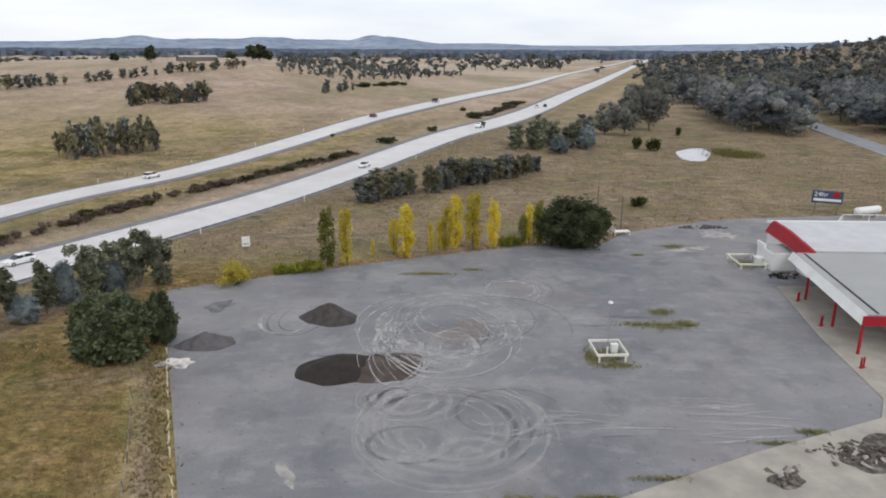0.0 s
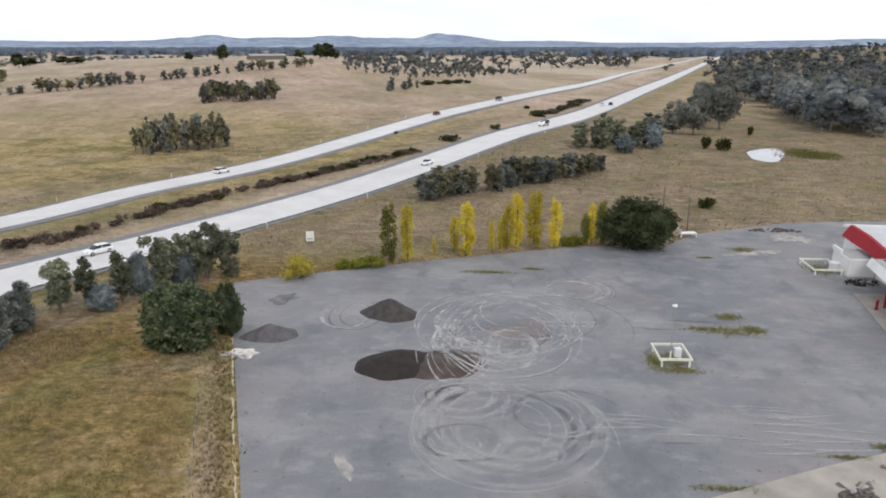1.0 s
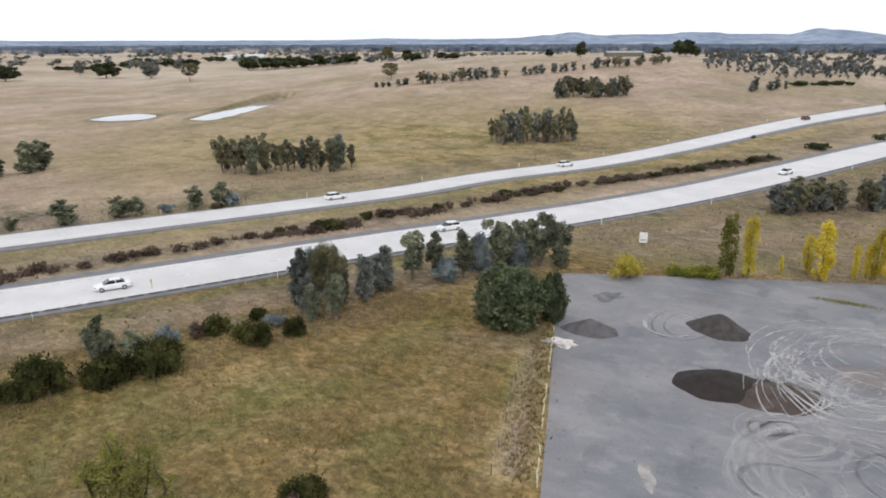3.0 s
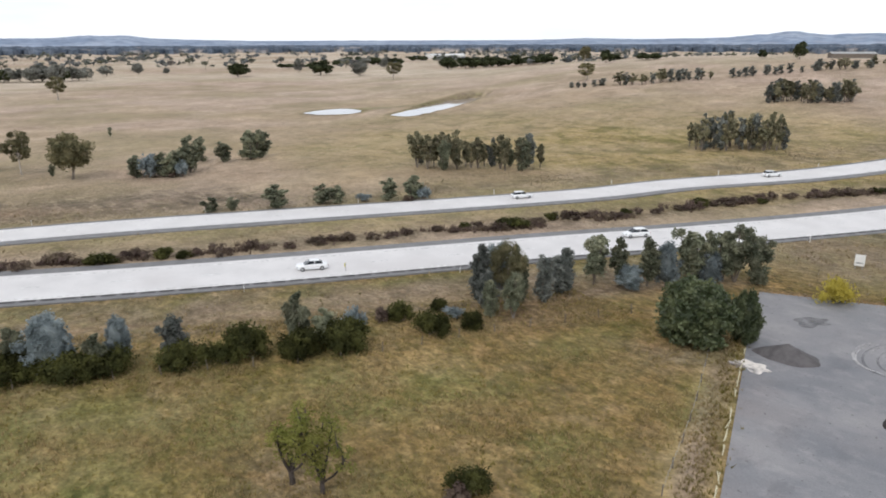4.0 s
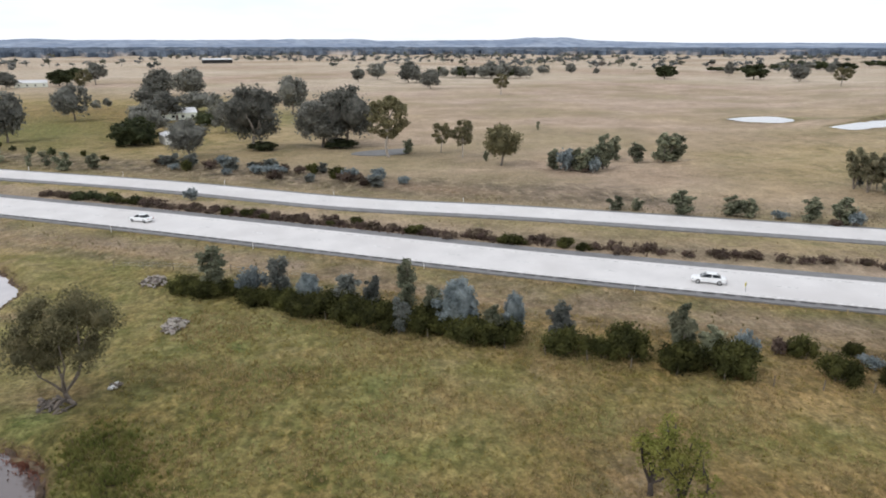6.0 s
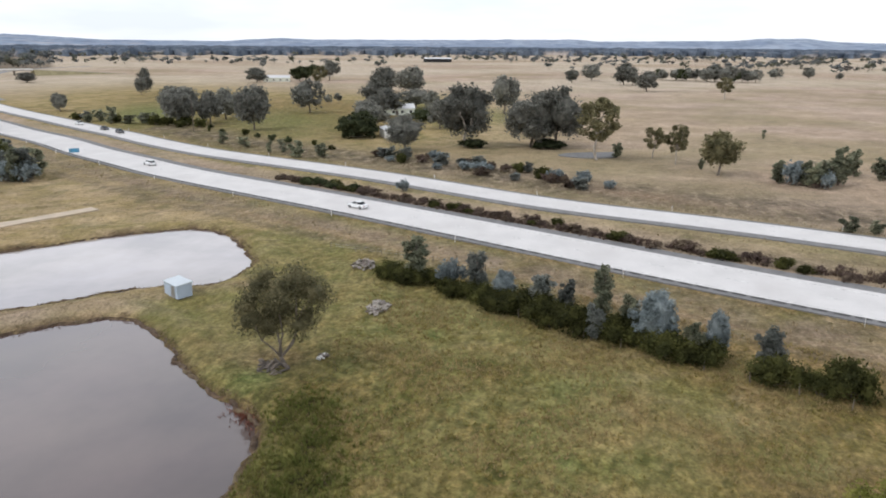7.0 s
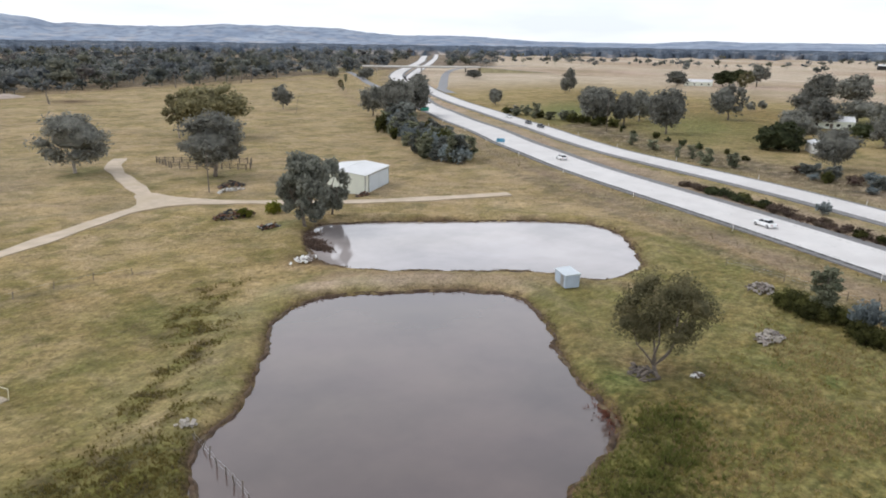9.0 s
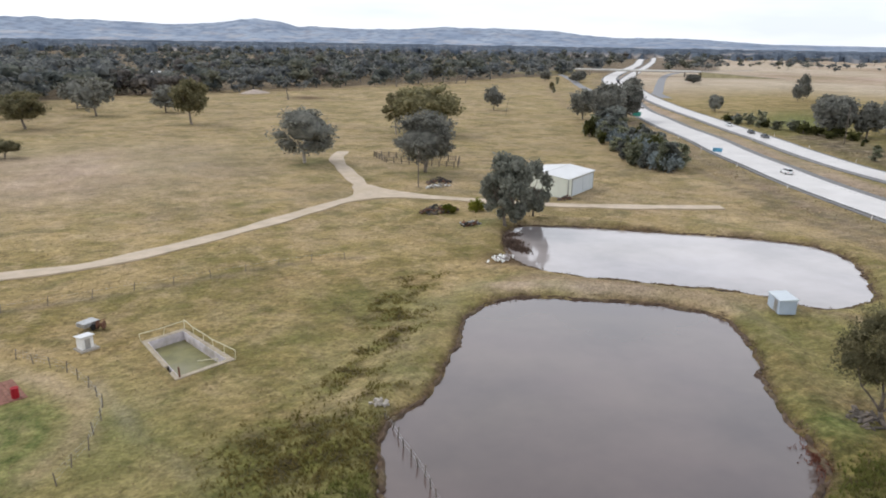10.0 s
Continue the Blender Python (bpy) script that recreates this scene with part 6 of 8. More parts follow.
def dead_tree(x, y, h, seed):
    """A bare dead gum: a broken trunk and a few limbs."""
    rng = np.random.RandomState(seed)
    t = thing("dead_tree", pose(x, y, at(x, y) - 0.03), "bare grey dead gum tree at the wood's edge", "tree", "dead trees")
    top = (rng.normal(0, 0.6), rng.normal(0, 0.6), h)
    stem = limb_to((0, 0, -0.3), top, 0.55, 0.16, rng, 6, 0.04)
    child("trunk", tube_mesh("trunk", [stem], BARK, 7), t)
    for q in stem[2:]:
        e = np.array(q[:3]) + (rng.normal(0, h * 0.16), rng.normal(0, h * 0.16), h * rng.uniform(0.08, 0.28))
        child("limb", tube_mesh("limb", [limb_to(q[:3], e, 0.16, 0.04, rng, 4)], BARK, 5), t)


dead_tree(-144.1, -376.0, 5.5, 1)
dead_tree(-318.0, -470.0, 12.0, 2)
dead_tree(-255.0, -452.0, 9.0, 3)
dead_tree(-330.0, -474.0, 11.0, 4)


# ---- woods, as many trees joined ----
def far_template(seed, leaves, size):
    """A tree a long way off: a few lumpy masses with leaf sprays over them."""
    rng = np.random.RandomState(seed)
    lv = Leaves(seed)
    v, f = CORE if leaves > 120 else SMALL_CORE
    masses = 5 if leaves > 120 else 3
    cores = []
    for i in range(masses):
        a, rad, u = rng.uniform(0, math.tau), rng.uniform(0.08, 0.27), rng.uniform(0.27, 0.74)
        c, r = np.array([math.cos(a) * rad, math.sin(a) * rad, u]), np.array([0.27, 0.27, 0.24]) * rng.uniform(0.75, 1.2)
        cores.append(c + v * r * 0.62 * rng.uniform(0.82, 1.1, (len(v), 1)))
        lv.clump(c, r, leaves // masses, size, 0.4, 0.7)
    lv.v += cores
    for i in range(masses):
        lv.t.append(f + lv.n)
        lv.n += len(v)
    base = lv.n
    lv.v.append(np.array([(-0.02, 0, 0), (0.02, 0, 0), (0.012, 0.01, 0.5), (-0.012, 0.01, 0.5)]))
    return np.vstack(lv.v), np.vstack([*lv.f, np.arange(base, base + 4)[None]]), np.vstack(lv.t)


def wood(name, pts, h, w, seed, leaves, size, label):
    rng = np.random.RandomState(seed)
    temps = [far_template(seed * 10 + i, leaves, size) for i in range(5)]
    z = ground(pts[:, 0], pts[:, 1])
    vs, fs, ts, base = [], [], [], 0
    kinds_f, kinds_t = [], []
    for (x, y), zz in zip(pts, z):
        v, f, t = temps[rng.randint(5)]
        stand = ripple(x, y, 140) + rng.normal(0, 0.22)
        kind = 0 if stand < 0.56 else 1 if stand < 0.76 else 2 if stand < 1.02 else 3
        kinds_f.append(np.full(len(f), kind))
        kinds_t.append(np.full(len(t), kind))
        a, k = rng.uniform(0, math.tau), rng.uniform(0.55, 1.35)
        c, s = math.cos(a), math.sin(a)
        q = np.column_stack([(v[:, 0] * c - v[:, 1] * s) * w * k + x, (v[:, 0] * s + v[:, 1] * c) * w * k + y, v[:, 2] * h * k * rng.uniform(0.85, 1.15) + zz - 0.2])
        vs.append(q), fs.append(f + base), ts.append(t + base)
        base += len(q)
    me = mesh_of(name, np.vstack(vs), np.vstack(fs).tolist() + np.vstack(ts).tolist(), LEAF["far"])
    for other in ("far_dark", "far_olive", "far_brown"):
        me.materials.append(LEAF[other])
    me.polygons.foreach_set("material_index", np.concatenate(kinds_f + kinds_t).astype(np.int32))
    return tagged(new(name, me), label, "woodland", kind="stuff")


def scatter(az0, az1, r_of, r1, spacing, grow, seed, keep=None):
    """Points of a wood between two bearings, thinner with distance."""
    rng = np.random.RandomState(seed)
    out, r = [], 200.0
    while r < r1:
        step = spacing * (1 + max(0, r - 400) / grow)
        n = max(1, int(radians(az1 - az0) * r / step))
        a = az0 + (az1 - az0) * (np.arange(n) + rng.uniform(0, 1, n)) / n
        rr = r + rng.uniform(-0.5, 0.5, n) * step
        ok = rr > np.interp(a, *r_of)
        a, rr = np.radians(a[ok]), rr[ok]
        out.append(np.column_stack([-np.sin(a) * rr, np.cos(a) * rr]))
        r += step
    p = np.vstack(out)
    clear = (line_distance(p[:, 0], p[:, 1], NEAR_LANE) > 22) & (line_distance(p[:, 0], p[:, 1], FAR_LANE) > 18)
    if keep is not None:
        clear &= keep(p[:, 0], p[:, 1])
    return p[clear]


patchy = lambda x, y: ripple(x, y, 260) > 0.30
north_wood = scatter(-36, -15, ([-36, -30, -27, -22, -19, -15], [330, 300, 288, 300, 375, 560]), 1900, 9.0, 320, 1, lambda x, y: np.abs(x - np.interp(y, [120, 180, 227, 322, 390, 480, 560], [140, 132, 139, 158, 190, 230, 0])) > 13)
north_r = np.hypot(north_wood[:, 0], north_wood[:, 1])
wood("woodland", north_wood[north_r < 470], 15, 17, 1, 180, 0.06, "dense grey-green gum woodland beside the highway")
wood("woodland", north_wood[north_r >= 470], 12.5, 17, 6, 36, 0.095, "dense grey-green gum woodland rising up a hill")
mid_wood = scatter(-15, 12, ([-15, -10, 2, 12], [620, 900, 900, 760]), 2200, 17.0, 500, 2, patchy)
wood("woodland", mid_wood, 13, 16, 2, 36, 0.10, "patchy gum woodland beyond the paddocks")
south_wood = scatter(126, 186, ([126, 133, 139, 146, 152, 158, 164, 170, 178, 186], [980, 860, 705, 580, 520, 480, 455, 430, 385, 330]), 2000, 12.5, 330, 3, lambda x, y: blob(x, y, -124, -575, 28, 95, 13) < 0.4)
wood("woodland", south_wood, 16, 23, 3, 56, 0.075, "dense grey-green gum woodland behind the paddock")
plain_wood = scatter(30, 126, ([30, 126], [1000, 900]), 2200, 60.0, 1200, 4, lambda x, y: ripple(x, y, 340) > 0.55)
wood("woodland", plain_wood, 10, 16, 4, 36, 0.11, "scattered gum trees on the far plain")
rows_rng = np.random.RandomState(77)
rows = []
for _ in range(64):
    a, r = radians(rows_rng.uniform(22, 128)), 950 * 2.9 ** rows_rng.uniform(0, 1)
    heading, span = a + math.pi / 2 + rows_rng.choice([0.0, 0.15, -0.2, 1.3]) + rows_rng.normal(0, 0.05), rows_rng.uniform(60, 420)
    along = np.arange(-span / 2, span / 2, 13.0)
    along = along[rows_rng.rand(len(along)) < rows_rng.uniform(0.55, 1.0)]
    line = np.column_stack([-math.sin(a) * r - math.sin(heading) * along, math.cos(a) * r + math.cos(heading) * along])
    rows.append(line + rows_rng.normal(0, 4, line.shape))
rows = np.vstack(rows)
rows = rows[(np.hypot(rows[:, 0], rows[:, 1]) > 900) & (line_distance(rows[:, 0], rows[:, 1], NEAR_LANE) > 60)]
wood("tree_line", rows, 10, 14, 7, 36, 0.11, "rows of gum trees between far paddocks")
hill_plot = scatter(-1, 13.5, ([-1, 4, 8, 13.5], [610, 470, 430, 440]), 640, 7.2, 900, 5, lambda x, y: ripple(x, y, 60) > 0.25)
wood("plantation", hill_plot, 6.2, 4.4, 5, 36, 0.10, "young gum plantation on the hill's shoulder")


def canopy():
    """The far woods: a bumpy roof of crowns broken by clearings."""
    az = np.radians(np.arange(-36, 184, 0.3))
    u = np.arange(0, 100) / 99
    A, U = np.meshgrid(az, u, indexing="ij")
    start = np.interp(np.degrees(A), [-36, -15, 0, 12, 28, 50, 90, 112, 126, 140, 186], [1750, 1850, 2000, 2000, 2250, 2400, 2150, 1950, 1850, 1700, 1700])
    start = start * (1 + 0.05 * np.sin(np.degrees(A) * 1.7) + 0.03 * np.sin(np.degrees(A) * 4.9 + 1))
    Rr = start * (4700 / start) ** U
    x, y = -np.sin(A) * Rr, np.cos(A) * Rr
    rng = np.random.RandomState(2)
    lump = rng.uniform(0, 1, x.shape)
    lump = 0.5 * lump + 0.25 * (np.roll(lump, 1, 0) + np.roll(lump, 1, 1))
    field = ripple(x, y, 620) * 0.5 + ripple(x + 300, y, 270) * 0.5
    open_land = np.clip((field - 0.60) * 9, 0, 1)
    z = height(x, y) + (4 + 13 * lump) * (1 - open_land) + 1.0 * open_land
    z[:, 0] = -3
    n, k = x.shape
    idx = np.arange(n * k).reshape(n, k)
    f = np.stack([idx[:-1, :-1], idx[:-1, 1:], idx[1:, 1:], idx[1:, :-1]], -1).reshape(-1, 4)[:, ::-1]
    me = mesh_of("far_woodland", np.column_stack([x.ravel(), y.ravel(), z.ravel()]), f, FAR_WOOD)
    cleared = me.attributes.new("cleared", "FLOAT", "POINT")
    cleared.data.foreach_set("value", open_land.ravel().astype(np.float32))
    tagged(new("far_woodland", me), "far woodland on the plain, tinted blue-grey for haze", "woodland", kind="stuff")


canopy()
HILLS_AZ = [-40, -18, -12.4, -6.8, -2.8, 1, 4, 5.7, 6.5, 7.8, 10.9, 14, 16.6, 21, 23.1, 24.4, 27.3, 33.3, 37.5, 42.7, 63, 69.9, 72, 75, 76.7, 86.2, 87.7, 90.2, 94.6, 101, 107.6, 110.5, 112.6, 114.4, 122.9, 128.4, 133.6, 136.7, 142.3, 147.1, 150.9, 153.8, 158.2, 159.3, 161.2, 162.3, 163.8, 166.9, 169.5, 179, 186]
HILLS_UP = [12, 4, 1.5, 1.5, 4.5, 3.7, 11.7, 15.2, 16.1, 8.2, 10, 12.7, 10.8, 8.1, 13.3, 9.7, 4.4, 2.5, 4.2, 1.6, 1.5, 5.4, 9.8, 9.8, 6.3, 4.5, 7.8, 6.9, 5.9, 5, 5.5, 7.8, 4.9, 1.5, 2.8, 9.1, 9.5, 14.9, 21.2, 22.2, 17.4, 17.2, 18.8, 24.9, 29.7, 27.5, 22, 18.8, 21.2, 24, 22]


def far_hills():
    az = np.arange(-38, 186, 0.25)
    up = np.interp(az, HILLS_AZ, HILLS_UP)
    up = np.convolve(np.pad(up, 1, mode="edge"), np.ones(3) / 3, "valid")
    rng = np.random.RandomState(5)
    for width, size in ((25, 0.5), (9, 0.5), (3, 0.35)):
        n = rng.normal(0, 1, len(az) + width - 1)
        up = up + size * np.convolve(n, np.ones(width) / math.sqrt(width), "valid") * np.clip(up / 12, 0.25, 1)
    v, land, k = [], [], 22
    for a, u in zip(az, up):
        top = 32 + max(u, 1.5) * 4.0
        for j in range(k):
            s = j / (k - 1)
            r = 4150 + 700 * s
            z = 8 + (top - 8) * (s ** 1.3) * (1 + 0.16 * noise.noise((a * 0.45, 5 * s, 0)) * (1 - s))
            v.append((-math.sin(radians(a)) * r, math.cos(radians(a)) * r, z))
            open_slope = noise.noise((a * 0.55, 9 * s, 3.0)) + 0.5 * noise.noise((a * 1.7, 16 * s, 8.0))
            land.append(min(1.0, max(0.0, open_slope * 2.4 - 0.1)) * (0.55 if a > 120 else 0.3 if a < 30 else 0.15) * (1 - s) ** 0.5)
    idx = np.arange(len(v)).reshape(-1, k)
    f = np.stack([idx[:-1, :-1], idx[:-1, 1:], idx[1:, 1:], idx[1:, :-1]], -1).reshape(-1, 4)[:, ::-1]
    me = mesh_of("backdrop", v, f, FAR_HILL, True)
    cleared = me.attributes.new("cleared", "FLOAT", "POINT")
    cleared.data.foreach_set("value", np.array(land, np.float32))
    tagged(new("backdrop", me), "low hills along the horizon, tinted blue-grey for haze", "hills", kind="structure")


far_hills()


# ---- the closed service station ----
def sloped(bm, quad, thick):
    """A slab under four corners, thickened downwards."""
    top = [bm.verts.new(c) for c in quad]
    low = [bm.verts.new((c[0], c[1], c[2] - thick)) for c in quad]
    bm.faces.new(top)
    bm.faces.new(low[::-1])
    for i in range(4):
        bm.faces.new((top[i], low[i], low[(i + 1) % 4], top[(i + 1) % 4]))
    bmesh.ops.recalc_face_normals(bm, faces=bm.faces)
    return bm


def canopy_building():
    c = thing("fuel_canopy", pose(0, 0, 0.1), "flat grey-roofed fuel canopy with white and red fascias", "canopy")
    part("roof", sloped(bmesh.new(), [(45.0, 71.6, 4.32), (74.0, 70.6, 4.32), (76.0, 94.4, 4.42), (48.2, 95.0, 4.42)], 0.25), ROOF_GREY, c)
    part("gutter", sloped(bmesh.new(), [(46.2, 71.9, 4.36), (46.5, 71.9, 4.36), (49.4, 94.6, 4.46), (49.1, 94.6, 4.46)], 0.03), DARK, c, "dark box gutter")
    bm = bmesh.new()
    v = [bm.verts.new(q) for q in ((44.0, 70.7, 3.45), (44.75, 71.2, 4.50), (47.9, 95.2, 4.60), (47.2, 95.0, 3.55), (45.0, 71.6, 3.45), (48.2, 95.0, 3.55))]
    bm.faces.new((v[0], v[1], v[2], v[3]))
    bm.faces.new((v[1], v[4], v[5], v[2]))
    bm.faces.new((v[0], v[3], v[5], v[4]))
    bm.faces.new((v[0], v[4], v[1]))
    bm.faces.new((v[3], v[2], v[5]))
    bmesh.ops.recalc_face_normals(bm, faces=bm.faces)
    part("fascia", bm, WHITE, c, "sloping white fascia")
    part("fascia", boxes((44.0, 74.4, 70.50, 70.66, 3.45, 4.52)), RED, c, "red front fascia")
    for x, y in ((46.9, 88.2), (45.6, 78.8), (44.3, 70.95), (58.0, 71.2), (60, 88)):
        part("post", boxes((x - 0.13, x + 0.13, y - 0.13, y + 0.13, 0, 3.55), bevel=0.02), RED, c, "red steel post")
    for x, y in ((52.0, 77.0), (54.5, 84.0)):
        p = thing("fuel_pump_island", pose(x, y, 0.1), "raised concrete pump island under the canopy", "pump island", "pump islands")
        part("kerb", boxes((-0.6, 0.6, -2.4, 2.4, 0, 0.16), bevel=0.03), CONCRETE, p)
        part("pump_body", boxes((-0.28, 0.28, -0.45, 0.45, 0.16, 1.7), bevel=0.04), DARK, p)


def bollard(x, y):
    b = thing("bollard", pose(x, y, 0.1, 0, 0, TURN.uniform(-4, 4)), "short red painted steel bollard", "bollard", "forecourt bollards")
    part("post", rods(((0, 0, 0), (0, 0, 1.15), 0.10), sides=10), RED, b)
    part("base_plate", boxes((-0.2, 0.2, -0.2, 0.2, 0, 0.03)), RED, b)


def station():
    canopy_building()
    for x, y in ((45.6, 87.6), (45.9, 87.9), (44.3, 79.0), (44.6, 79.3), (42.7, 67.5), (43.1, 67.7), (46.6, 68.6)):
        bollard(x, y)
    s = thing("station_shop", pose(0, 0, 0.05), "white flat-roofed station shop with a red sloped end", "building")
    part("wall", boxes((51.6, 76, 96.4, 111.6, 0, 3.5)), WHITE, s)
    part("roof", sloped(bmesh.new(), [(51.0, 95.8, 4.55), (77, 95.4, 4.55), (77, 112.6, 4.75), (52.6, 112.4, 4.75)], 0.45), STATION_ROOF, s, "white sheet roof")
    part("roof_trim", boxes((51.6, 76.6, 112.3, 112.45, 4.6, 4.95)), WHITE, s)
    bm = bmesh.new()
    lo = [(51.2, 111.8, 3.3), (50.4, 99.2, 3.3), (50.0, 95.0, 4.45)]
    hi = [(52.2, 111.6, 5.05), (51.8, 105.5, 5.05), (50.6, 95.1, 4.65)]
    a = [bm.verts.new(q) for q in lo]
    b = [bm.verts.new(q) for q in hi]
    c = [bm.verts.new((q[0] + 0.5, q[1], q[2])) for q in hi]
    d = [bm.verts.new((q[0] + 1.0, q[1], q[2])) for q in lo]
    for i in range(2):
        bm.faces.new((a[i], a[i + 1], b[i + 1], b[i]))
        bm.faces.new((b[i], b[i + 1], c[i + 1], c[i]))
        bm.faces.new((c[i], c[i + 1], d[i + 1], d[i]))
    bm.faces.new((a[0], b[0], c[0], d[0]))
    bm.faces.new((a[2], d[2], c[2], b[2]))
    bmesh.ops.recalc_face_normals(bm, faces=bm.faces)
    part("end_panel", bm, RED, s, "red sloped end panel")
    x = thing("store_annex", pose(0, 0, 0.02), "white rendered box annex with a broken edge", "annex")
    part("wall", boxes((47.8, 51.5, 100.8, 106.2, 0, 2.7), bevel=0.05), WHITE, x)
    part("parapet", boxes((47.7, 48.0, 103.6, 106.3, 2.7, 3.3)), WHITE, x)
    part("roof", boxes((48.0, 51.5, 101.0, 106.0, 2.7, 2.76)), ROOF_GREY, x)
    t = thing("water_tank", pose(47.4, 104.0, 0.05), "small round white tank beside the annex", "tank")
    part("tank_body", rods(((0, 0, 0), (0, 0, 1.2), 0.8), sides=18), WHITE, t, smooth=False)
    part("lid", rods(((0, 0, 1.2), (0, 0, 1.4), 0.8, 0.3), sides=18), WHITE, t)
    yard_rail("garden_rail", 43.4, 47.6, 101.4, 107.0, 0.9, "low white rail round a walled garden bed", DARK)
    g = thing("gas_tank", pose(81.8, 136.0, 0, 0, 0, 22.5), "white horizontal gas tank on two cradles", "tank")
    part("vessel", rods(((-2.9, 0, 1.5), (2.9, 0, 1.5), 0.75), ((2.9, 0, 1.5), (3.4, 0, 1.5), 0.75, 0.3), ((-3.4, 0, 1.5), (-2.9, 0, 1.5), 0.3, 0.75), sides=20), WHITE, g, smooth=False)
    for dx in (-1.9, 1.9):
        part("cradle", boxes((dx - 0.2, dx + 0.2, -0.6, 0.6, 0, 0.95)), CONCRETE, g)
    r = thing("pipe_rail", pose(0, 0, 0), "white pipe rail on posts behind the shop", "rail")
    line = [(69.3, 123.4), (73.6, 129.8), (83.5, 129.6)]
    for (x0, y0), (x1, y1) in zip(line[:-1], line[1:]):
        part("rail", rods(((x0, y0, 2.0), (x1, y1, 2.0), 0.09)), WHITE, r)
    for x0, y0 in (*line, (70.9, 126.0), (78.5, 129.7)):
        part("post", rods(((x0, y0, -0.1), (x0, y0, 2.0), 0.08)), WHITE, r)


def yard_rail(name, x0, x1, y0, y1, h, label, inner, turn=0.0):
    """A bed fenced by one stout rail on short posts."""
    cx, cy = (x0 + x1) / 2, (y0 + y1) / 2
    r = thing(name, pose(cx, cy, 0.02, 0, 0, turn), label, "rail")
    a, b = (x1 - x0) / 2, (y1 - y0) / 2
    t = 0.16
    for sx0, sx1, sy0, sy1 in ((-a, a, -b, -b + t), (-a, a, b - t, b), (-a, -a + t, -b + t, b - t), (a - t, a, -b + t, b - t)):
        part("rail", boxes((sx0, sx1, sy0, sy1, h - 0.28, h), bevel=0.02), TRIM_CREAM, r)
    for px, py in ((-a + 0.3, -b + 0.08), (a - 0.3, -b + 0.08), (-a + 0.3, b - 0.08), (a - 0.3, b - 0.08)):
        part("post", boxes((px - 0.09, px + 0.09, py - 0.06, py + 0.06, 0, h - 0.28)), TRIM_CREAM, r)
    return r


station()
isl = yard_rail("lamp_island_rail", 15.4, 18.8, 68.3, 72.3, 1.0, "cream timber rail round a weedy lamp island", DARK, 3)
bx = thing("meter_box", pose(17.9, 70.9, 0.02, 0, 0, 8), "small white meter box inside the island rail", "box")
part("box_body", boxes((-0.35, 0.35, -0.25, 0.25, 0, 1.0), bevel=0.02), WHITE, bx)
part("box_lid", boxes((-0.38, 0.38, -0.28, 0.28, 1.0, 1.05)), WHITE, bx)
part("stub_post", boxes((-1.0, -0.82, -0.5, -0.34, 0, 0.9)), TRIM_CREAM, bx)
lp = thing("lamp_post", pose(17.4, 71.8, 0.02), "thin grey lamp post with a small round white head", "lamp post")
part("pole", rods(((0, 0, 0), (0, 0, 5.3), 0.055, 0.04)), STEEL, lp)
part("head", rods(((0, 0, 5.3), (0, 0, 5.45), 0.10, 0.30), ((0, 0, 5.45), (0, 0, 5.62), 0.30, 0.14), sides=14), WHITE, lp, "white lamp head")

# ---- billboard and small signs ----
bb = thing("billboard", pose(75.1, 138.9, 0, 0, 0, 158), "navy roadside billboard with white lettering on two posts", "billboard")
part("panel", boxes((-2.75, 2.75, -0.06, 0.06, 2.2, 4.7)), NAVY, bb)
for dx in (-2.0, 2.0):
    part("post", boxes((dx - 0.09, dx + 0.09, -0.16, -0.06, -0.2, 4.5)), TIMBER, bb)
txt = bpy.data.curves.new("lettering", "FONT")
txt.body, txt.size, txt.extrude, txt.align_x = "24hr", 1.35, 0.01, "CENTER"
txt.materials.append(WHITE)
lt = child("lettering", txt, bb)
lt.matrix_basis = pose(1.15, 0.075, 3.5, 90, 0, 180)
part("emblem", rods(((-1.55, 0.062, 3.95), (-1.55, 0.09, 3.95), 0.62), sides=20), RED, bb, "red oval emblem")
part("text_bar", boxes((-2.5, 2.45, 0.062, 0.08, 2.62, 3.12)), WHITE, bb, "white line of unreadable words")


def board_sign(name, x, y, turn, w, h, lift, mat, label, posts=2, bars=0):
    s = thing(name, pose(x, y, at(x, y), 0, 0, turn), label, "sign")
    part("panel", boxes((-w / 2, w / 2, -0.03, 0.03, lift, lift + h)), mat, s)
    for dx in ((-w * 0.35, w * 0.35) if posts == 2 else (0,)):
        part("post", rods(((dx, 0.06, -0.2), (dx, 0.06, lift + h), 0.04)), STEEL, s)
    for i in range(bars):
        part("text_bar", boxes((-w * 0.36, w * 0.36, -0.045, -0.03, lift + h * (0.2 + 0.3 * i), lift + h * (0.32 + 0.3 * i))), STEEL, s)


board_sign("notice_sign", -33.3, 110.5, 17, 1.3, 1.7, 0.35, WHITE, "white notice board standing in dry grass", 2, 1)
board_sign("highway_sign", -188.0, -134.5, -58, 2.7, 1.2, 0.9, surface("blue_sign", (0.10, 0.36, 0.56), 0.5), "blue highway sign on two posts", 2, 2)
board_sign("highway_sign", -247.0, -220.5, -50, 4.0, 1.9, 1.2, surface("green_sign", (0.06, 0.42, 0.33), 0.5), "large green highway sign on two posts", 2, 2)
board_sign("marker_sign", -82.0, 53.6, -60, 0.35, 0.5, 0.9, surface("yellow_marker", (0.75, 0.62, 0.03), 0.5), "small yellow marker on a post by the highway", 1)
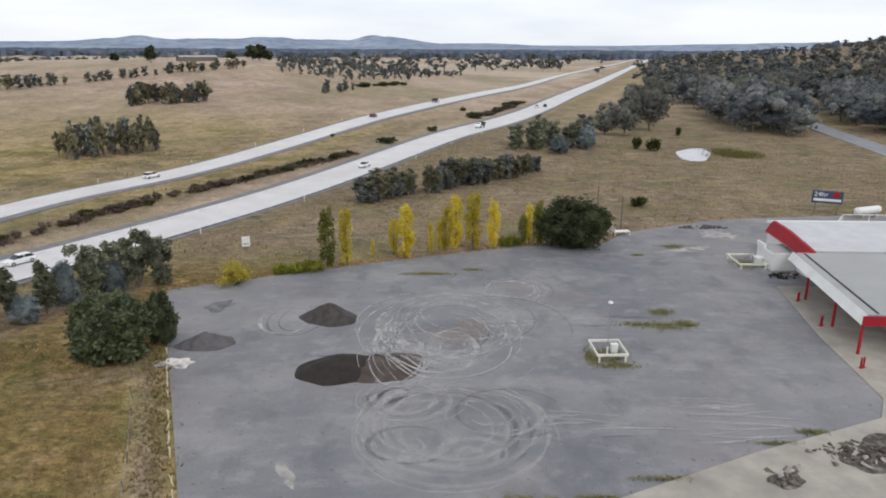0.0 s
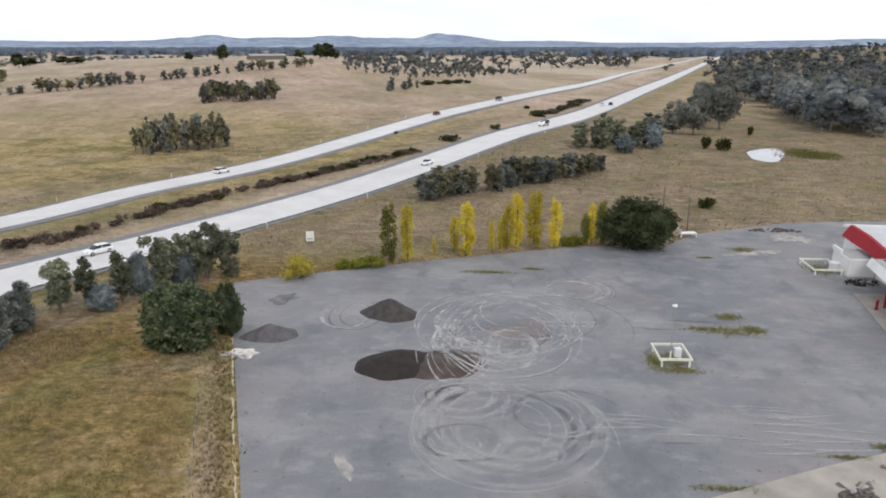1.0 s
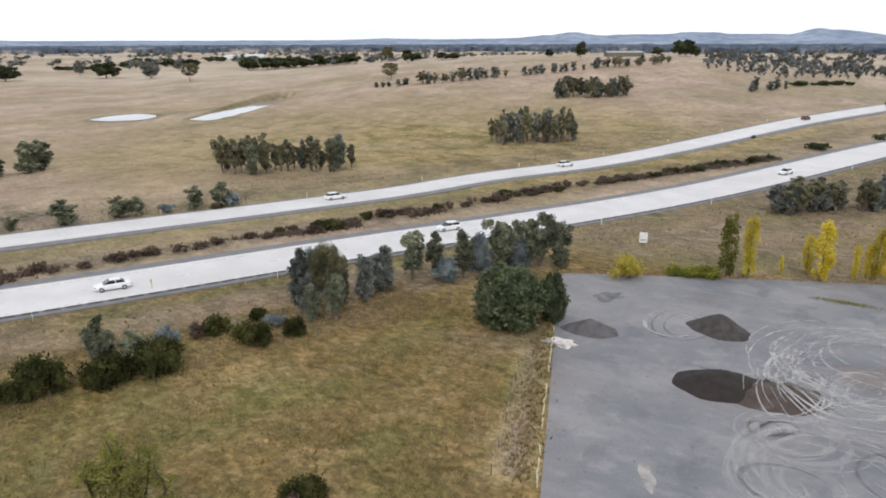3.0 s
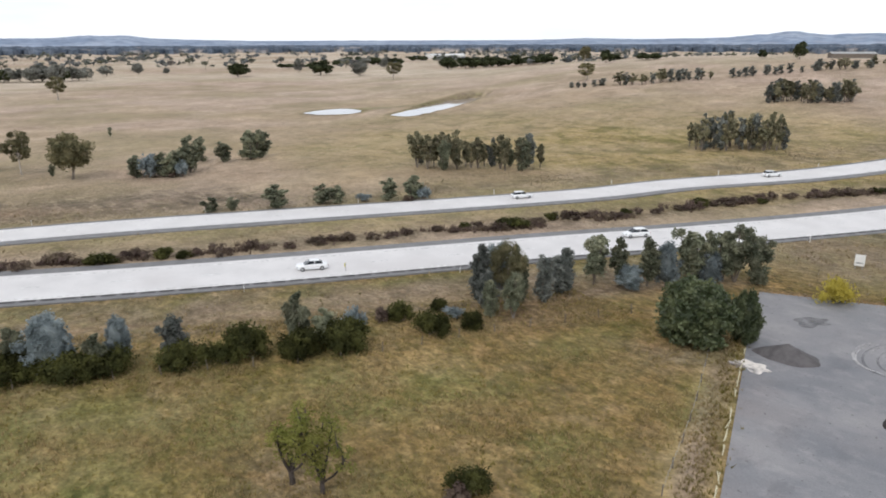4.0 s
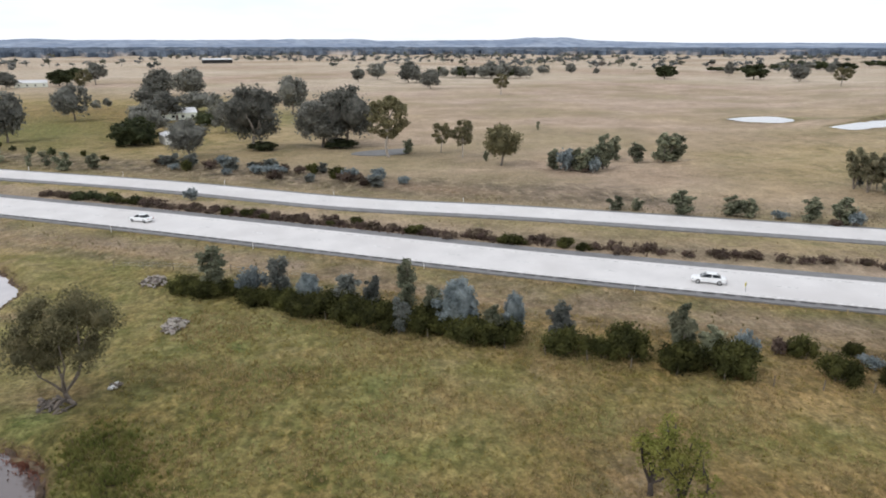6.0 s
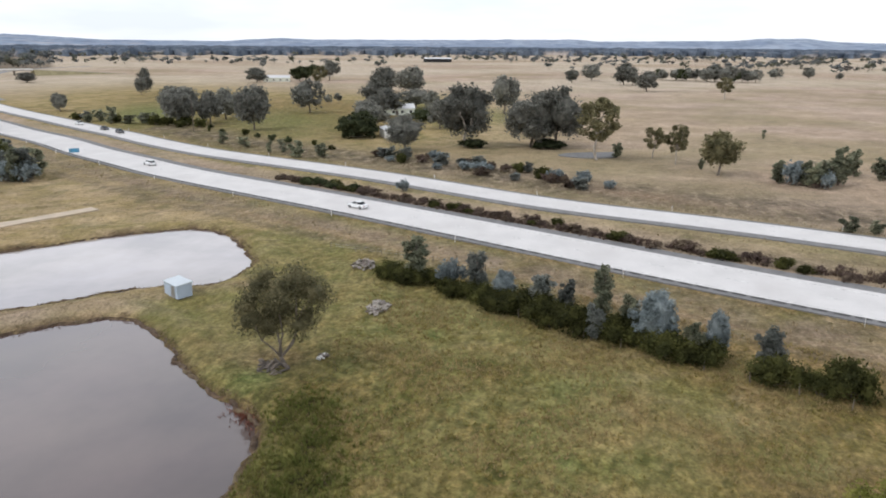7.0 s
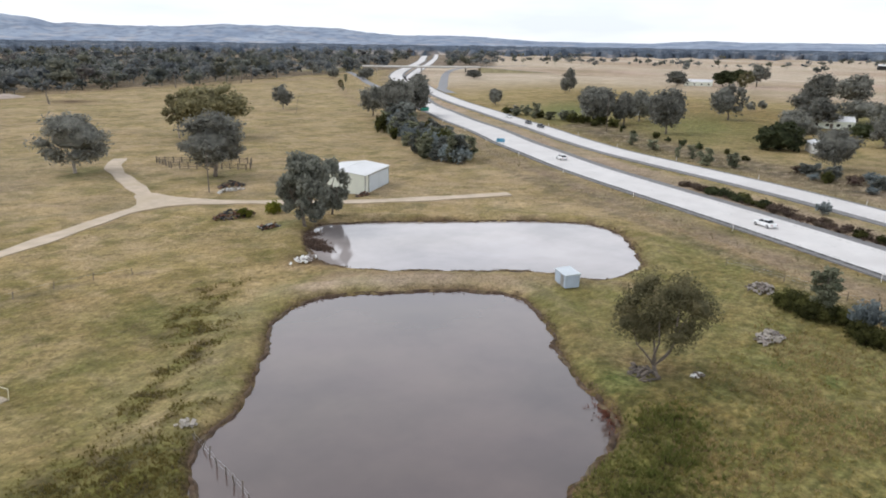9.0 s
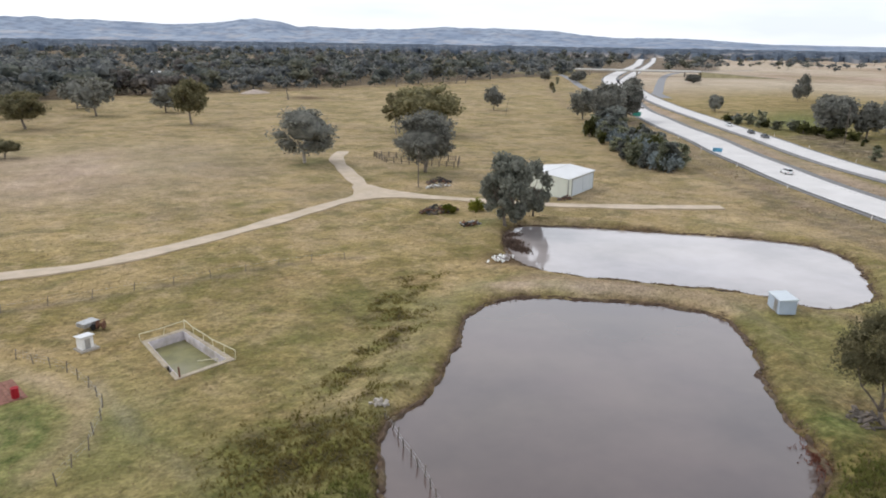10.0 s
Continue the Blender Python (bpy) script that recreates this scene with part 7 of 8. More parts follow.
board_sign("site_sign", 86.0, 134.0, 150, 1.6, 2.4, 1.0, TRIM_CREAM, "tall cream sign board behind the shop", 2)


def guide_post():
    g = thing("guide_post", pose(0, 0, 0), "slim white guide post on the highway verge", "guide post", "guide posts")
    part("post", boxes((-0.06, 0.06, -0.025, 0.025, -0.2, 1.05)), WHITE, g)
    part("reflector", boxes((-0.04, 0.04, -0.03, -0.025, 0.82, 0.94)), RED, g)
    return g


first = None
for line, off in ((NEAR_LANE, -8.4), (FAR_LANE, 6.6)):
    pts = resample(line, 30.0)
    d = np.gradient(pts, axis=0)
    d /= np.linalg.norm(d, axis=1, keepdims=True)
    for (x, y), (dx, dy) in zip(pts, d):
        x, y = float(x - dy * off), float(y + dx * off)
        if math.hypot(x, y) < 300:
            m = pose(x, y, at(x, y), 0, 0, math.degrees(math.atan2(dy, dx)) + 90)
            if first is None:
                first = guide_post()
                first.matrix_basis = m
            else:
                copy_thing(first, m)


# ---- poles ----
def pole(x, y, h, label, arm=0.0, turn=0.0):
    p = thing("power_pole", pose(x, y, at(x, y), 0, 0, turn), label, "pole", "poles")
    part("shaft", rods(((0, 0, -0.3), (0, 0, h), 0.15, 0.10)), TIMBER, p)
    if arm:
        part("crossarm", boxes((-arm, arm, -0.06, 0.06, h - 0.6, h - 0.46)), TIMBER, p)
        for dx in (-arm * 0.85, 0, arm * 0.85):
            part("insulator", rods(((dx, 0, h - 0.46), (dx, 0, h - 0.24), 0.05)), WHITE, p)


pole(31.2, 125.6, 6.0, "weathered timber pole at the yard's edge")
pole(29.6, 139.3, 5.2, "weathered timber pole in dry grass")
pole(-82.2, -135.9, 8.4, "timber power pole with a crossarm by the track", 1.2, 60)
pole(-248, -128, 13, "tall grey pole beside the highway")
tb = thing("flatbed_trailer", pose(30.2, 121.2, 0.02, 0, 0, 12), "small white flatbed trailer parked by the yard's edge", "trailer")
part("deck", boxes((-1.5, 1.5, -0.7, 0.7, 0.62, 0.74), bevel=0.02), WHITE, tb)
for dx in (-1.35, 1.35):
    for dy in (-0.6, 0.6):
        part("leg", boxes((dx - 0.06, dx + 0.06, dy - 0.06, dy + 0.06, 0, 0.62)), WHITE, tb)
part("headboard", boxes((-1.5, -1.42, -0.7, 0.7, 0.74, 1.5)), WHITE, tb)


# ---- farm buildings ----
def gable_shed(name, x, y, turn, ln, dp, wall_h, ridge, wall, roof, label, doors=(), seams=0, windows=0):
    """A sheet-metal shed: four walls, a low gable roof with an overhang, doors with frames."""
    s = thing(name, pose(x, y, at(x, y) - 0.05, 0, 0, turn), label, "shed")
    part("slab", boxes((-0.1, ln + 0.1, -0.1, dp + 0.1, -0.4, 0.08)), CONCRETE, s)
    t = 0.12
    side = 1 if dp > 0 else -1
    bm = boxes((0, ln, 0, side * t, 0.08, wall_h), (0, ln, dp - side * t, dp, 0.08, wall_h))
    for x0 in (0, ln - t):
        a = [(x0, 0, 0.08), (x0, dp, 0.08), (x0, dp, wall_h), (x0, dp / 2, ridge), (x0, 0, wall_h)]
        f0 = [bm.verts.new(q) for q in a]
        f1 = [bm.verts.new((q[0] + t, q[1], q[2])) for q in a]
        bm.faces.new(f0[::-1]), bm.faces.new(f1)
        for i in range(5):
            bm.faces.new((f0[i], f0[(i + 1) % 5], f1[(i + 1) % 5], f1[i]))
    bmesh.ops.recalc_face_normals(bm, faces=bm.faces)
    part("wall", bm, wall, s)
    for y0, z0, y1, z1 in ((-0.25 * side, wall_h - 0.02, dp / 2, ridge + 0.06), (dp / 2, ridge + 0.06, dp + 0.25 * side, wall_h - 0.02)):
        part("roof_sheet", sloped(bmesh.new(), [(-0.2, y0, z0 + 0.06), (ln + 0.2, y0, z0 + 0.06), (ln + 0.2, y1, z1 + 0.06), (-0.2, y1, z1 + 0.06)], 0.07), roof, s)
    part("ridge_cap", boxes((-0.2, ln + 0.2, dp / 2 - 0.2, dp / 2 + 0.2, ridge + 0.10, ridge + 0.16)), roof, s)
    for x0, x1, h, mat in doors:
        d = part("door", boxes((x0, x1, -0.06, -0.01, 0.1, h)), mat, s)
        part("door_frame", boxes((x0 - 0.08, x0, -0.08, -0.002, 0.1, h + 0.08), (x1, x1 + 0.08, -0.08, -0.002, 0.1, h + 0.08), (x0, x1, -0.08, -0.002, h, h + 0.08)), STEEL, s)
    for i in range(seams):
        u = ln * (i + 1) / (seams + 1)
        part("batten", boxes((u - 0.03, u + 0.03, -0.022, -0.001, 0.1, wall_h - 0.04)), STEEL, s)
    for i in range(windows):
        u = ln * (i + 0.5) / windows
        w = part("window", boxes((u - 0.6, u + 0.6, -0.05, -0.01, 1.0, 2.1)), GLASS, s)
        part("window_sill", boxes((u - 0.7, u + 0.7, -0.1, -0.01, 0.92, 1.0)), WHITE, s)
    return s


# the machinery shed; its long side faces the dam
turn_shed = math.degrees(math.atan2(115.3 - 109.5, 116.8 - 103.5))
gable_shed("machinery_shed", -116.8, -115.3, turn_shed, 14.5, -12.0, 4.2, 4.9, CREAM, ROOF_WHITE, "large cream and white sheet-metal machinery shed by the track", ())
sd = thing("shed_door", pose(-116.8, -115.3, 0.05, 0, 0, turn_shed), "pale blue-grey sliding shed doors, closed", "door")
for x0, x1 in ((0.6, 6.4), (6.5, 12.2)):
    part("leaf", boxes((x0, x1, 0.05, 0.11, 0.1, 3.7)), ROOF_PALE, sd)
for x0 in (0.4, 12.3, 14.3):
    part("track_post", boxes((x0, x0 + 0.14, 0.02, 0.15, 0.1, 4.1)), STEEL, sd)
part("head_track", boxes((0.3, 12.5, 0.02, 0.18, 3.72, 3.86)), STEEL, sd)

k = thing("pump_shed", pose(-79.6, -45.4, at(-81, -46.5) - 0.05, 0, 0, 0), "small blue-grey galvanised pump shed on the dam bank", "shed")
E1, E2 = np.array([-0.56, -0.83]), np.array([-0.83, 0.56])


def skew_block(w, d, z0, z1, z2, o=0.0):
    """A block on two slanted sides of the plan, its top falling from front to back."""
    bm = bmesh.new()
    base = [E1 * -o + E2 * -o, E1 * (w + o) + E2 * -o, E1 * (w + o) + E2 * (d + o), E1 * -o + E2 * (d + o)]
    lo = [bm.verts.new((*q, z0)) for q in base]
    hi = [bm.verts.new((*q, z)) for q, z in zip(base, (z1, z1, z2, z2))]
    bm.faces.new(lo), bm.faces.new(hi)
    for i in range(4):
        bm.faces.new((lo[i], lo[(i + 1) % 4], hi[(i + 1) % 4], hi[i]))
    bmesh.ops.recalc_face_normals(bm, faces=bm.faces)
    return bm


part("wall", skew_block(3.3, 2.1, 0, 1.75, 1.75), ZINC, k)
part("roof", skew_block(3.3, 2.1, 1.75, 1.84, 1.98, 0.12), ROOF_PALE, k, "pale skillion roof")
part("door", boxes((-0.45, 0.45, 0.01, 0.05, 0.05, 1.6)), STEEL, k).matrix_basis = pose(-0.56, -0.83, 0, 0, 0, 236.0)

# the bay's inner shade is a near-black panel on the closed wall
gable_shed("carport_shed", -245.0, -50.0, 205, 9.0, 5.0, 2.9, 3.5, WHITE, ROOF_WHITE, "white shed at the homestead, a dark panel for its shaded bay", ((0.6, 4.6, 2.4, DARK),))
gable_shed("homestead", -322, -74, 110, 16, 9, 3.0, 4.8, CREAM, ROOF_WHITE, "white-roofed farmhouse among gum trees", ((7, 8, 2.1, TIMBER),), 0, 4)
gable_shed("farmhouse", -585, -235, 110, 22, 10, 3.2, 5.2, CREAM, ROOF_WHITE, "pale-roofed farmhouse far across the paddocks", (), 0, 4)
gable_shed("hay_shed", -1262, -210, 106, 48, 16, 6, 8, DARK, ROOF_WHITE, "long white-roofed hay shed far on the plain", ())
gable_shed("packing_shed", -1108, 1025, -92, 90, 20, 6, 8, WHITE, ROOF_WHITE, "very long white shed far on the plain", ())
gable_shed("hill_house", -163, 498, 216, 25, 9, 2.6, 3.6, TIMBER, ROOF_GREY, "long low house on the grassy hilltop", (), 0, 5)
gable_shed("farmhouse", -318, -160, 70, 12, 8, 3, 4.6, WHITE, ROOF_WHITE, "white-roofed farmhouse behind trees", (), 0, 3)
gable_shed("farmhouse", -136, -628, 10, 16, 9, 3, 5.0, WHITE, ROOF_WHITE, "white-roofed house at the woodland's edge", (), 0, 3)


# ---- sunken pool, its rails, and the things round it ----
POOL_COPING = surface("tan_coping", (0.41, 0.345, 0.26), 0.95, spread=0.25, size=0.7, dirt=(0.34, 0.29, 0.20))
POOL_RENDER = surface("stained_pool_render", (0.60, 0.55, 0.56), 0.9, spread=0.28, size=0.9, dirt=(0.34, 0.29, 0.23))


def pool():
    """An old sunken pool: tan coping, stained walls, green water, a broken corner and thin bent rails."""
    rim = POOL_PIT.tolist()
    p = thing("sheep_dip_pool", pose(0, 0, 0), "old sunken concrete pool with green water and cream rails", "pool")
    cx, cy = np.mean(rim, 0)
    inner = [(cx + (x - cx) * 0.80, cy + (y - cy) * 0.885) for x, y in rim]
    cope = [(cx + (x - cx) * 0.83, cy + (y - cy) * 0.905) for x, y in rim]

    def between(a, b, u):
        return (a[0] + (b[0] - a[0]) * u, a[1] + (b[1] - a[1]) * u)

    for i in range(4):
        j = (i + 1) % 4
        bm = bmesh.new()
        prism(bm, [cope[i], cope[j], inner[j], inner[i]], -1.7, 0.03)
        part("pool_wall", bm, POOL_RENDER, p)
        spans = ((0.0, 0.70), (0.84, 1.0)) if i == 0 else ((0.0, 0.48), (0.485, 1.0))
        for u0, u1 in spans:
            bm = bmesh.new()
            prism(bm, [between(rim[i], rim[j], u0), between(rim[i], rim[j], u1), between(cope[i], cope[j], u1), between(cope[i], cope[j], u0)], -0.5, 0.08 + 0.02 * (i % 2))
            part("coping", bm, POOL_COPING, p, "tan weathered coping")
    bm = bmesh.new()
    prism(bm, inner, -1.45, -1.0)
    part("algae_water", bm, surface("algae_green", (0.200, 0.185, 0.070), 0.5, spread=0.3, size=1.6, dirt=(0.25, 0.23, 0.15)), p, "dull green shallow water")
    rng = np.random.RandomState(3)
    for a, b, n in ((rim[0], rim[3], 2), (rim[3], rim[2], 5)):
        q = [between(a, b, i / n) for i in range(n + 1)]
        tops = [(x + rng.normal(0, 0.10), y + rng.normal(0, 0.10), 0.98 + rng.normal(0, 0.10)) for x, y in q]
        for (x, y), top in zip(q, tops):
            part("rail_post", rods(((x, y, -0.1), top, 0.04)), RAIL_OLD, p)
        for k in range(n):
            part("rail", rods((tops[k], tops[k + 1], 0.045)), RAIL_OLD, p)
    w0 = between(inner[2], inner[3], 0.10)
    part("rail", rods(((w0[0] + 0.4, w0[1], -0.1), (w0[0] + 2.2, w0[1] - 1.0, -0.35), 0.045)), RAIL_OLD, p)
    part("rail_post", rods(((w0[0] + 0.4, w0[1], -1.3), (w0[0] + 0.4, w0[1], -0.05), 0.045)), RAIL_OLD, p)
    b = inner[1]
    part("steps", boxes((b[0] - 1.5, b[0] - 0.2, b[1] - 1.0, b[1] - 0.2, -1.2, -0.35), (b[0] - 1.5, b[0] - 0.2, b[1] - 1.7, b[1] - 1.0, -1.2, -0.7)), CONCRETE, p)
    part("corner_post", rods(((rim[1][0] - 0.5, rim[1][1] - 0.4, -0.2), (rim[1][0] - 0.45, rim[1][1] - 0.4, 1.15), 0.09)), RUST, p, "rusty corner post")


pool()
# turf that runs up to the coping
me_v, me_f, c = [], [], POOL_PIT.mean(0)
for grow, drop in ((0.97, 0.0), (1.10, 0.01), (1.22, 0.015), (1.42, -0.10)):
    for i in range(4):
        for u in (0, 0.25, 0.5, 0.75):
            q = c + (POOL_PIT[i] * (1 - u) + POOL_PIT[(i + 1) % 4] * u - c) * (grow, 1 + (grow - 1) * 0.55)
            me_v.append((q[0], q[1], drop))
for j in range(3):
    for i in range(16):
        me_f.append((j * 16 + i, j * 16 + (i + 1) % 16, j * 16 + 16 + (i + 1) % 16, j * 16 + 16 + i))
turf = mesh_of("ground", me_v, me_f, GROUND, True)
for key, value in (("dry", 0.40), ("green", 0.06)):
    turf.attributes.new(key, "FLOAT", "POINT").data.foreach_set("value", np.full(len(me_v), value, np.float32))
tagged(new("ground", turf), "short olive turf round the pool's coping", "ground", kind="structure")
h = thing("pump_kiosk", pose(-6.2, -78.6, 0, 0, 0, 20) @ Matrix.Diagonal((0.8, 0.8, 0.9, 1)), "tiny white box hut on a concrete slab", "hut")
part("slab", boxes((-1.3, 1.2, -0.9, 1.3, -0.2, 0.08)), CONCRETE, h)
part("wall", boxes((-0.8, 0.8, -0.7, 0.7, 0.08, 1.45)), WHITE, h)
part("roof", sloped(bmesh.new(), [(-1.0, -0.9, 1.55), (1.0, -0.9, 1.55), (1.0, 0.9, 1.7), (-1.0, 0.9, 1.7)], 0.08), ROOF_WHITE, h)
part("door", boxes((-0.35, 0.35, 0.70, 0.73, 0.1, 1.3)), STEEL, h)
tr = thing("box_trailer", pose(-7.2, -84.0, 0.02, 0, 0, 30), "grey box trailer with a rusty drawbar in the grass", "trailer")
part("tray", boxes((-1.0, 1.0, -0.7, 0.7, 0.45, 0.95), bevel=0.03), STEEL, tr)
for dy in (-0.8, 0.8):
    part("wheel", rods(((0, dy - 0.1, 0.35), (0, dy + 0.1, 0.35), 0.35), sides=14), TYRE, tr)
part("drawbar", rods(((-1.0, 0, 0.5), (-2.2, 0, 0.4), 0.05)), RUST, tr)
wh = thing("cable_reel", pose(-8.4, -83.3, 0.02, 0, 0, 60), "rusty round reel lying beside the trailer", "reel")
part("drum", rods(((0, -0.3, 0.5), (0, 0.3, 0.5), 0.25), sides=12), RUST, wh)
for dy in (-0.34, 0.34):
    part("flange", rods(((0, dy - 0.04, 0.5), (0, dy + 0.04, 0.5), 0.5), sides=14), RUST, wh)
dr = thing("oil_drum", pose(0.7, -69.8, 0.1), "red oil drum standing on paving", "drum")
part("shell", rods(((0, 0, 0), (0, 0, 0.95), 0.32), sides=16), RED, dr)
for z0 in (0.28, 0.6, 0.93):
    part("hoop", rods(((0, 0, z0), (0, 0, z0 + 0.04), 0.345), sides=16), RED, dr)
pv = thing("brick_paving", pose(2.2, -71.4, 0.0, 0, 0, 12), "reddish brick paving beside the lawn", "paving")
paver = part("paver", boxes((-0.23, 0.23, -0.23, 0.23, -0.1, 0.07)), BRICK, pv)
paver.matrix_basis = pose(-1.75, -2.2, 0)
for i in range(8):
    for j in range(10):
        if i or j:
            child("paver", paver.data, pv).matrix_basis = pose(-1.75 + i * 0.49, -2.2 + j * 0.49, 0.01 * ((i + j) % 3))


# ---- fences ----
POST_MESH = part("fence_post", rods(((0, 0, -0.3), (0, 0, 1.15), 0.06, 0.05), sides=6), TIMBER)
post_data = POST_MESH.data
bpy.data.objects.remove(POST_MESH)


def wire_mesh(points, r):
    """One strand run from post to post."""
    p = np.array(points, float)
    d = np.gradient(p, axis=0)
    side = np.stack([-d[:, 1], d[:, 0], 0 * d[:, 0]], 1)
    side *= r / np.linalg.norm(side, axis=1, keepdims=True)
    up = np.array([0, 0, r])
    v = np.stack([p + up, p + side, p - up, p - side], 1)
    idx = np.arange(4 * len(p)).reshape(-1, 4)
    nxt = np.roll(idx, -1, 1)
    f = np.stack([idx[:-1], nxt[:-1], nxt[1:], idx[1:]], -1).reshape(-1, 4)
    return mesh_of("wire", v.reshape(-1, 3), f, STEEL)


def fence(line, step, label, wires=(0.4, 0.75, 1.05), lean=6.0, h=1.0, base=None):
    f = thing("wire_fence", pose(0, 0, 0), label, "fence", "wire fences")
    pts = resample(spline(line, 8), step)
    tops = []
    for x, y in pts:
        z = at(x, y) if base is None else base
        o = child("fence_post", post_data, f)
        o.matrix_basis = pose(x, y, z, TURN.uniform(-lean, lean), TURN.uniform(-lean, lean), 0) @ Matrix.Diagonal((1, 1, h * TURN.uniform(0.85, 1.1), 1))
        tops.append((float(x), float(y), z))
    for w in wires:
        child("wire", wire_mesh([(q[0], q[1], q[2] + w * h) for q in tops], 0.008), f)


fence([(0.2, -79.2), (-2.5, -75.4), (-3.6, -74.0), (-4.7, -70.5), (-5.4, -67.7), (-5.7, -65.1), (-5.6, -62.4), (-4.7, -60.4), (-3.6, -56.8), (-2.1, -55.0), (-1.3, -53.4), (0.5, -52.5)], 2.4, "curved timber post and wire fence round a lawn")
fence([(-27.0, -50.5), (-26.6, -49.2), (-25.8, -45.0), (-25.5, -42.6), (-24.8, -39.1), (-23, -33)], 1.5, "leaning fence posts running into the dam", (0.5, 0.9), 14, 1.0, -0.5)
fence([(6, -94.5), (-20, -95), (-37, -95.5), (-46, -93)], 5.0, "sparse post and wire fence across the paddock", (0.9,), 8)
fence([(-106, -33), (-103.4, -21.7), (-100, -12), (-96, -3)], 4.5, "post and wire fence beside the highway", (0.5, 0.9), 5)
fence([(-89, -12.5), (-78, 2), (-68, 20), (-58, 38), (-52, 55), (-45, 71)], 4.5, "post and wire fence along the hedge", (), 5)
fence([(-22.8, 41.5), (-27.5, 54), (-33.5, 68)], 4.0, "weathered wire fence beside the field", (0.5, 0.9), 5, 0.8)
fence([(-200, -255), (-270, -340), (-330, -400)], 9.0, "post and wire fence along the local road", (0.9,), 4)

lf = thing("fallen_fence", pose(0, 0, 0), "low broken white rail fence along the yard's edge", "fence")
for i, (x, y) in enumerate(resample([(-19.4, 42.5), (-23.6, 52.5), (-26.6, 60), (-30.6, 70)], 2.1)):
    if i % 5 == 3:
        continue
    a = radians(112 + TURN.uniform(-9, 9))
    dx, dy = math.cos(a) * 0.95, math.sin(a) * 0.95
    z = TURN.uniform(0.15, 0.5)
    part("rail", rods(((x - dx, y - dy, z), (x + dx, y + dy, TURN.uniform(0.1, 0.5)), 0.04), sides=6), RAIL_OLD, lf)
    part("post", rods(((x, y, -0.2), (x + 0.1, y, 0.65), 0.045), sides=6), RAIL_OLD, lf)

yd = thing("cattle_yards", pose(0, 0, 0), "weathered timber rail stock yards under a gum tree", "stock yards")
for line in ([(-93.5, -179), (-102, -170), (-110, -160)], [(-92, -169), (-99, -160.5), (-104, -152)], [(-93.5, -179), (-92, -169)], [(-110, -160), (-104, -152)], [(-102, -170), (-99, -160.5)]):
    pts = resample(np.array(line, float), 2.2)
    for x, y in pts:
        part("post", rods(((x, y, -0.3), (x, y, 1.7), 0.14), sides=6), TIMBER, yd)
    for a, b in zip(pts[:-1], pts[1:]):
        for z0 in (0.5, 0.95, 1.4):
            part("rail", rods(((*a, z0), (*b, z0), 0.075), sides=5), TIMBER, yd)


# ---- heaps of rubble, logs and scrap ----
def heap(name, x, y, rx, ry, h, mats, n, label, seed, category="rubble", long=1.0):
    rng = np.random.RandomState(seed)
    t = thing(name, pose(x, y, at(x, y) - 0.02), label, category, "junk heaps")
    for m, mat in enumerate(mats):
        bm = bmesh.new()
        for _ in range(n // len(mats)):
            a, u = rng.uniform(0, math.tau), math.sqrt(rng.rand())
            s = rng.uniform(0.18, 0.5)
            px, py = rx * u * math.cos(a), ry * u * math.sin(a)
            pz = h * (1 - u * u) * rng.uniform(0.3, 1.0) + s * 0.15
            q = Matrix.Translation((px, py, pz)) @ Euler(rng.uniform(-0.7, 0.7, 3) * (1, 1, 4)).to_matrix().to_4x4() @ Matrix.Diagonal((s * long * rng.uniform(0.9, 1.8), s * 0.7, s * 0.45, 1))
            r = bmesh.ops.create_cube(bm, size=1.0, matrix=q)
            for v in r["verts"]:
                v.co += Vector(rng.normal(0, 0.03, 3))
        tagged(part("rubble_layer", bm, mat, t), kind="stuff")


heap("rubble_heap", -81.2, -19.4, 2.3, 1.3, 0.7, (RUBBLE, CONCRETE, TIMBER), 120, "heap of pale broken masonry in the field", 1)
heap("rubble_heap", -98.0, -25.6, 2.3, 1.8, 0.9, (RUBBLE, CONCRETE, TIMBER), 120, "heap of pale masonry beside the hedge", 2)
heap("log_pile", -62.8, -26.2, 1.9, 1.6, 0.2, (TIMBER, SOIL_BROWN), 30, "scatter of grey branches round a tree's foot", 3, "logs", 2.6)
heap("log_pile", -66.2, -22.0, 0.7, 0.5, 0.4, (WHITE, TIMBER), 12, "pale stones in the grass", 4, "stones")
heap("scrap_heap", -73.0, -113.0, 4.5, 2.0, 1.3, (RUST, TIMBER, DARK), 120, "heap of rusty scrap and dead branches", 5, "scrap", 2.0)
heap("scrap_heap", -89.0, -137.5, 3.2, 2.2, 1.3, (RUST, DARK, TIMBER), 90, "rusty scrap machinery under a gum tree", 6, "scrap", 1.5)
heap("pale_stone_heap", -86.0, -133.6, 3.4, 1.1, 0.6, (WHITE, CONCRETE), 70, "heap of pale stone beside the power pole", 7, "stones")
heap("scrap_heap", -72.6, -101.5, 2.0, 1.0, 0.5, (STEEL, DARK, RUST), 50, "pile of grey sheet scrap near the dam", 8, "scrap", 2.0)
heap("scrap_heap", -102.5, -109.2, 2.0, 0.8, 0.8, (RUST, SOIL_BROWN), 50, "rusty scrap against the machinery shed", 9, "scrap", 1.5)
heap("stone_weir", -63.5, -80.5, 2.6, 1.2, 0.5, (WHITE, RUBBLE), 40, "pale rocks at the small dam's edge", 10, "stones")
heap("stone_weir", -26.8, -51.0, 1.0, 0.6, 0.3, (CONCRETE,), 16, "pale rocks at the big dam's edge", 11, "stones")
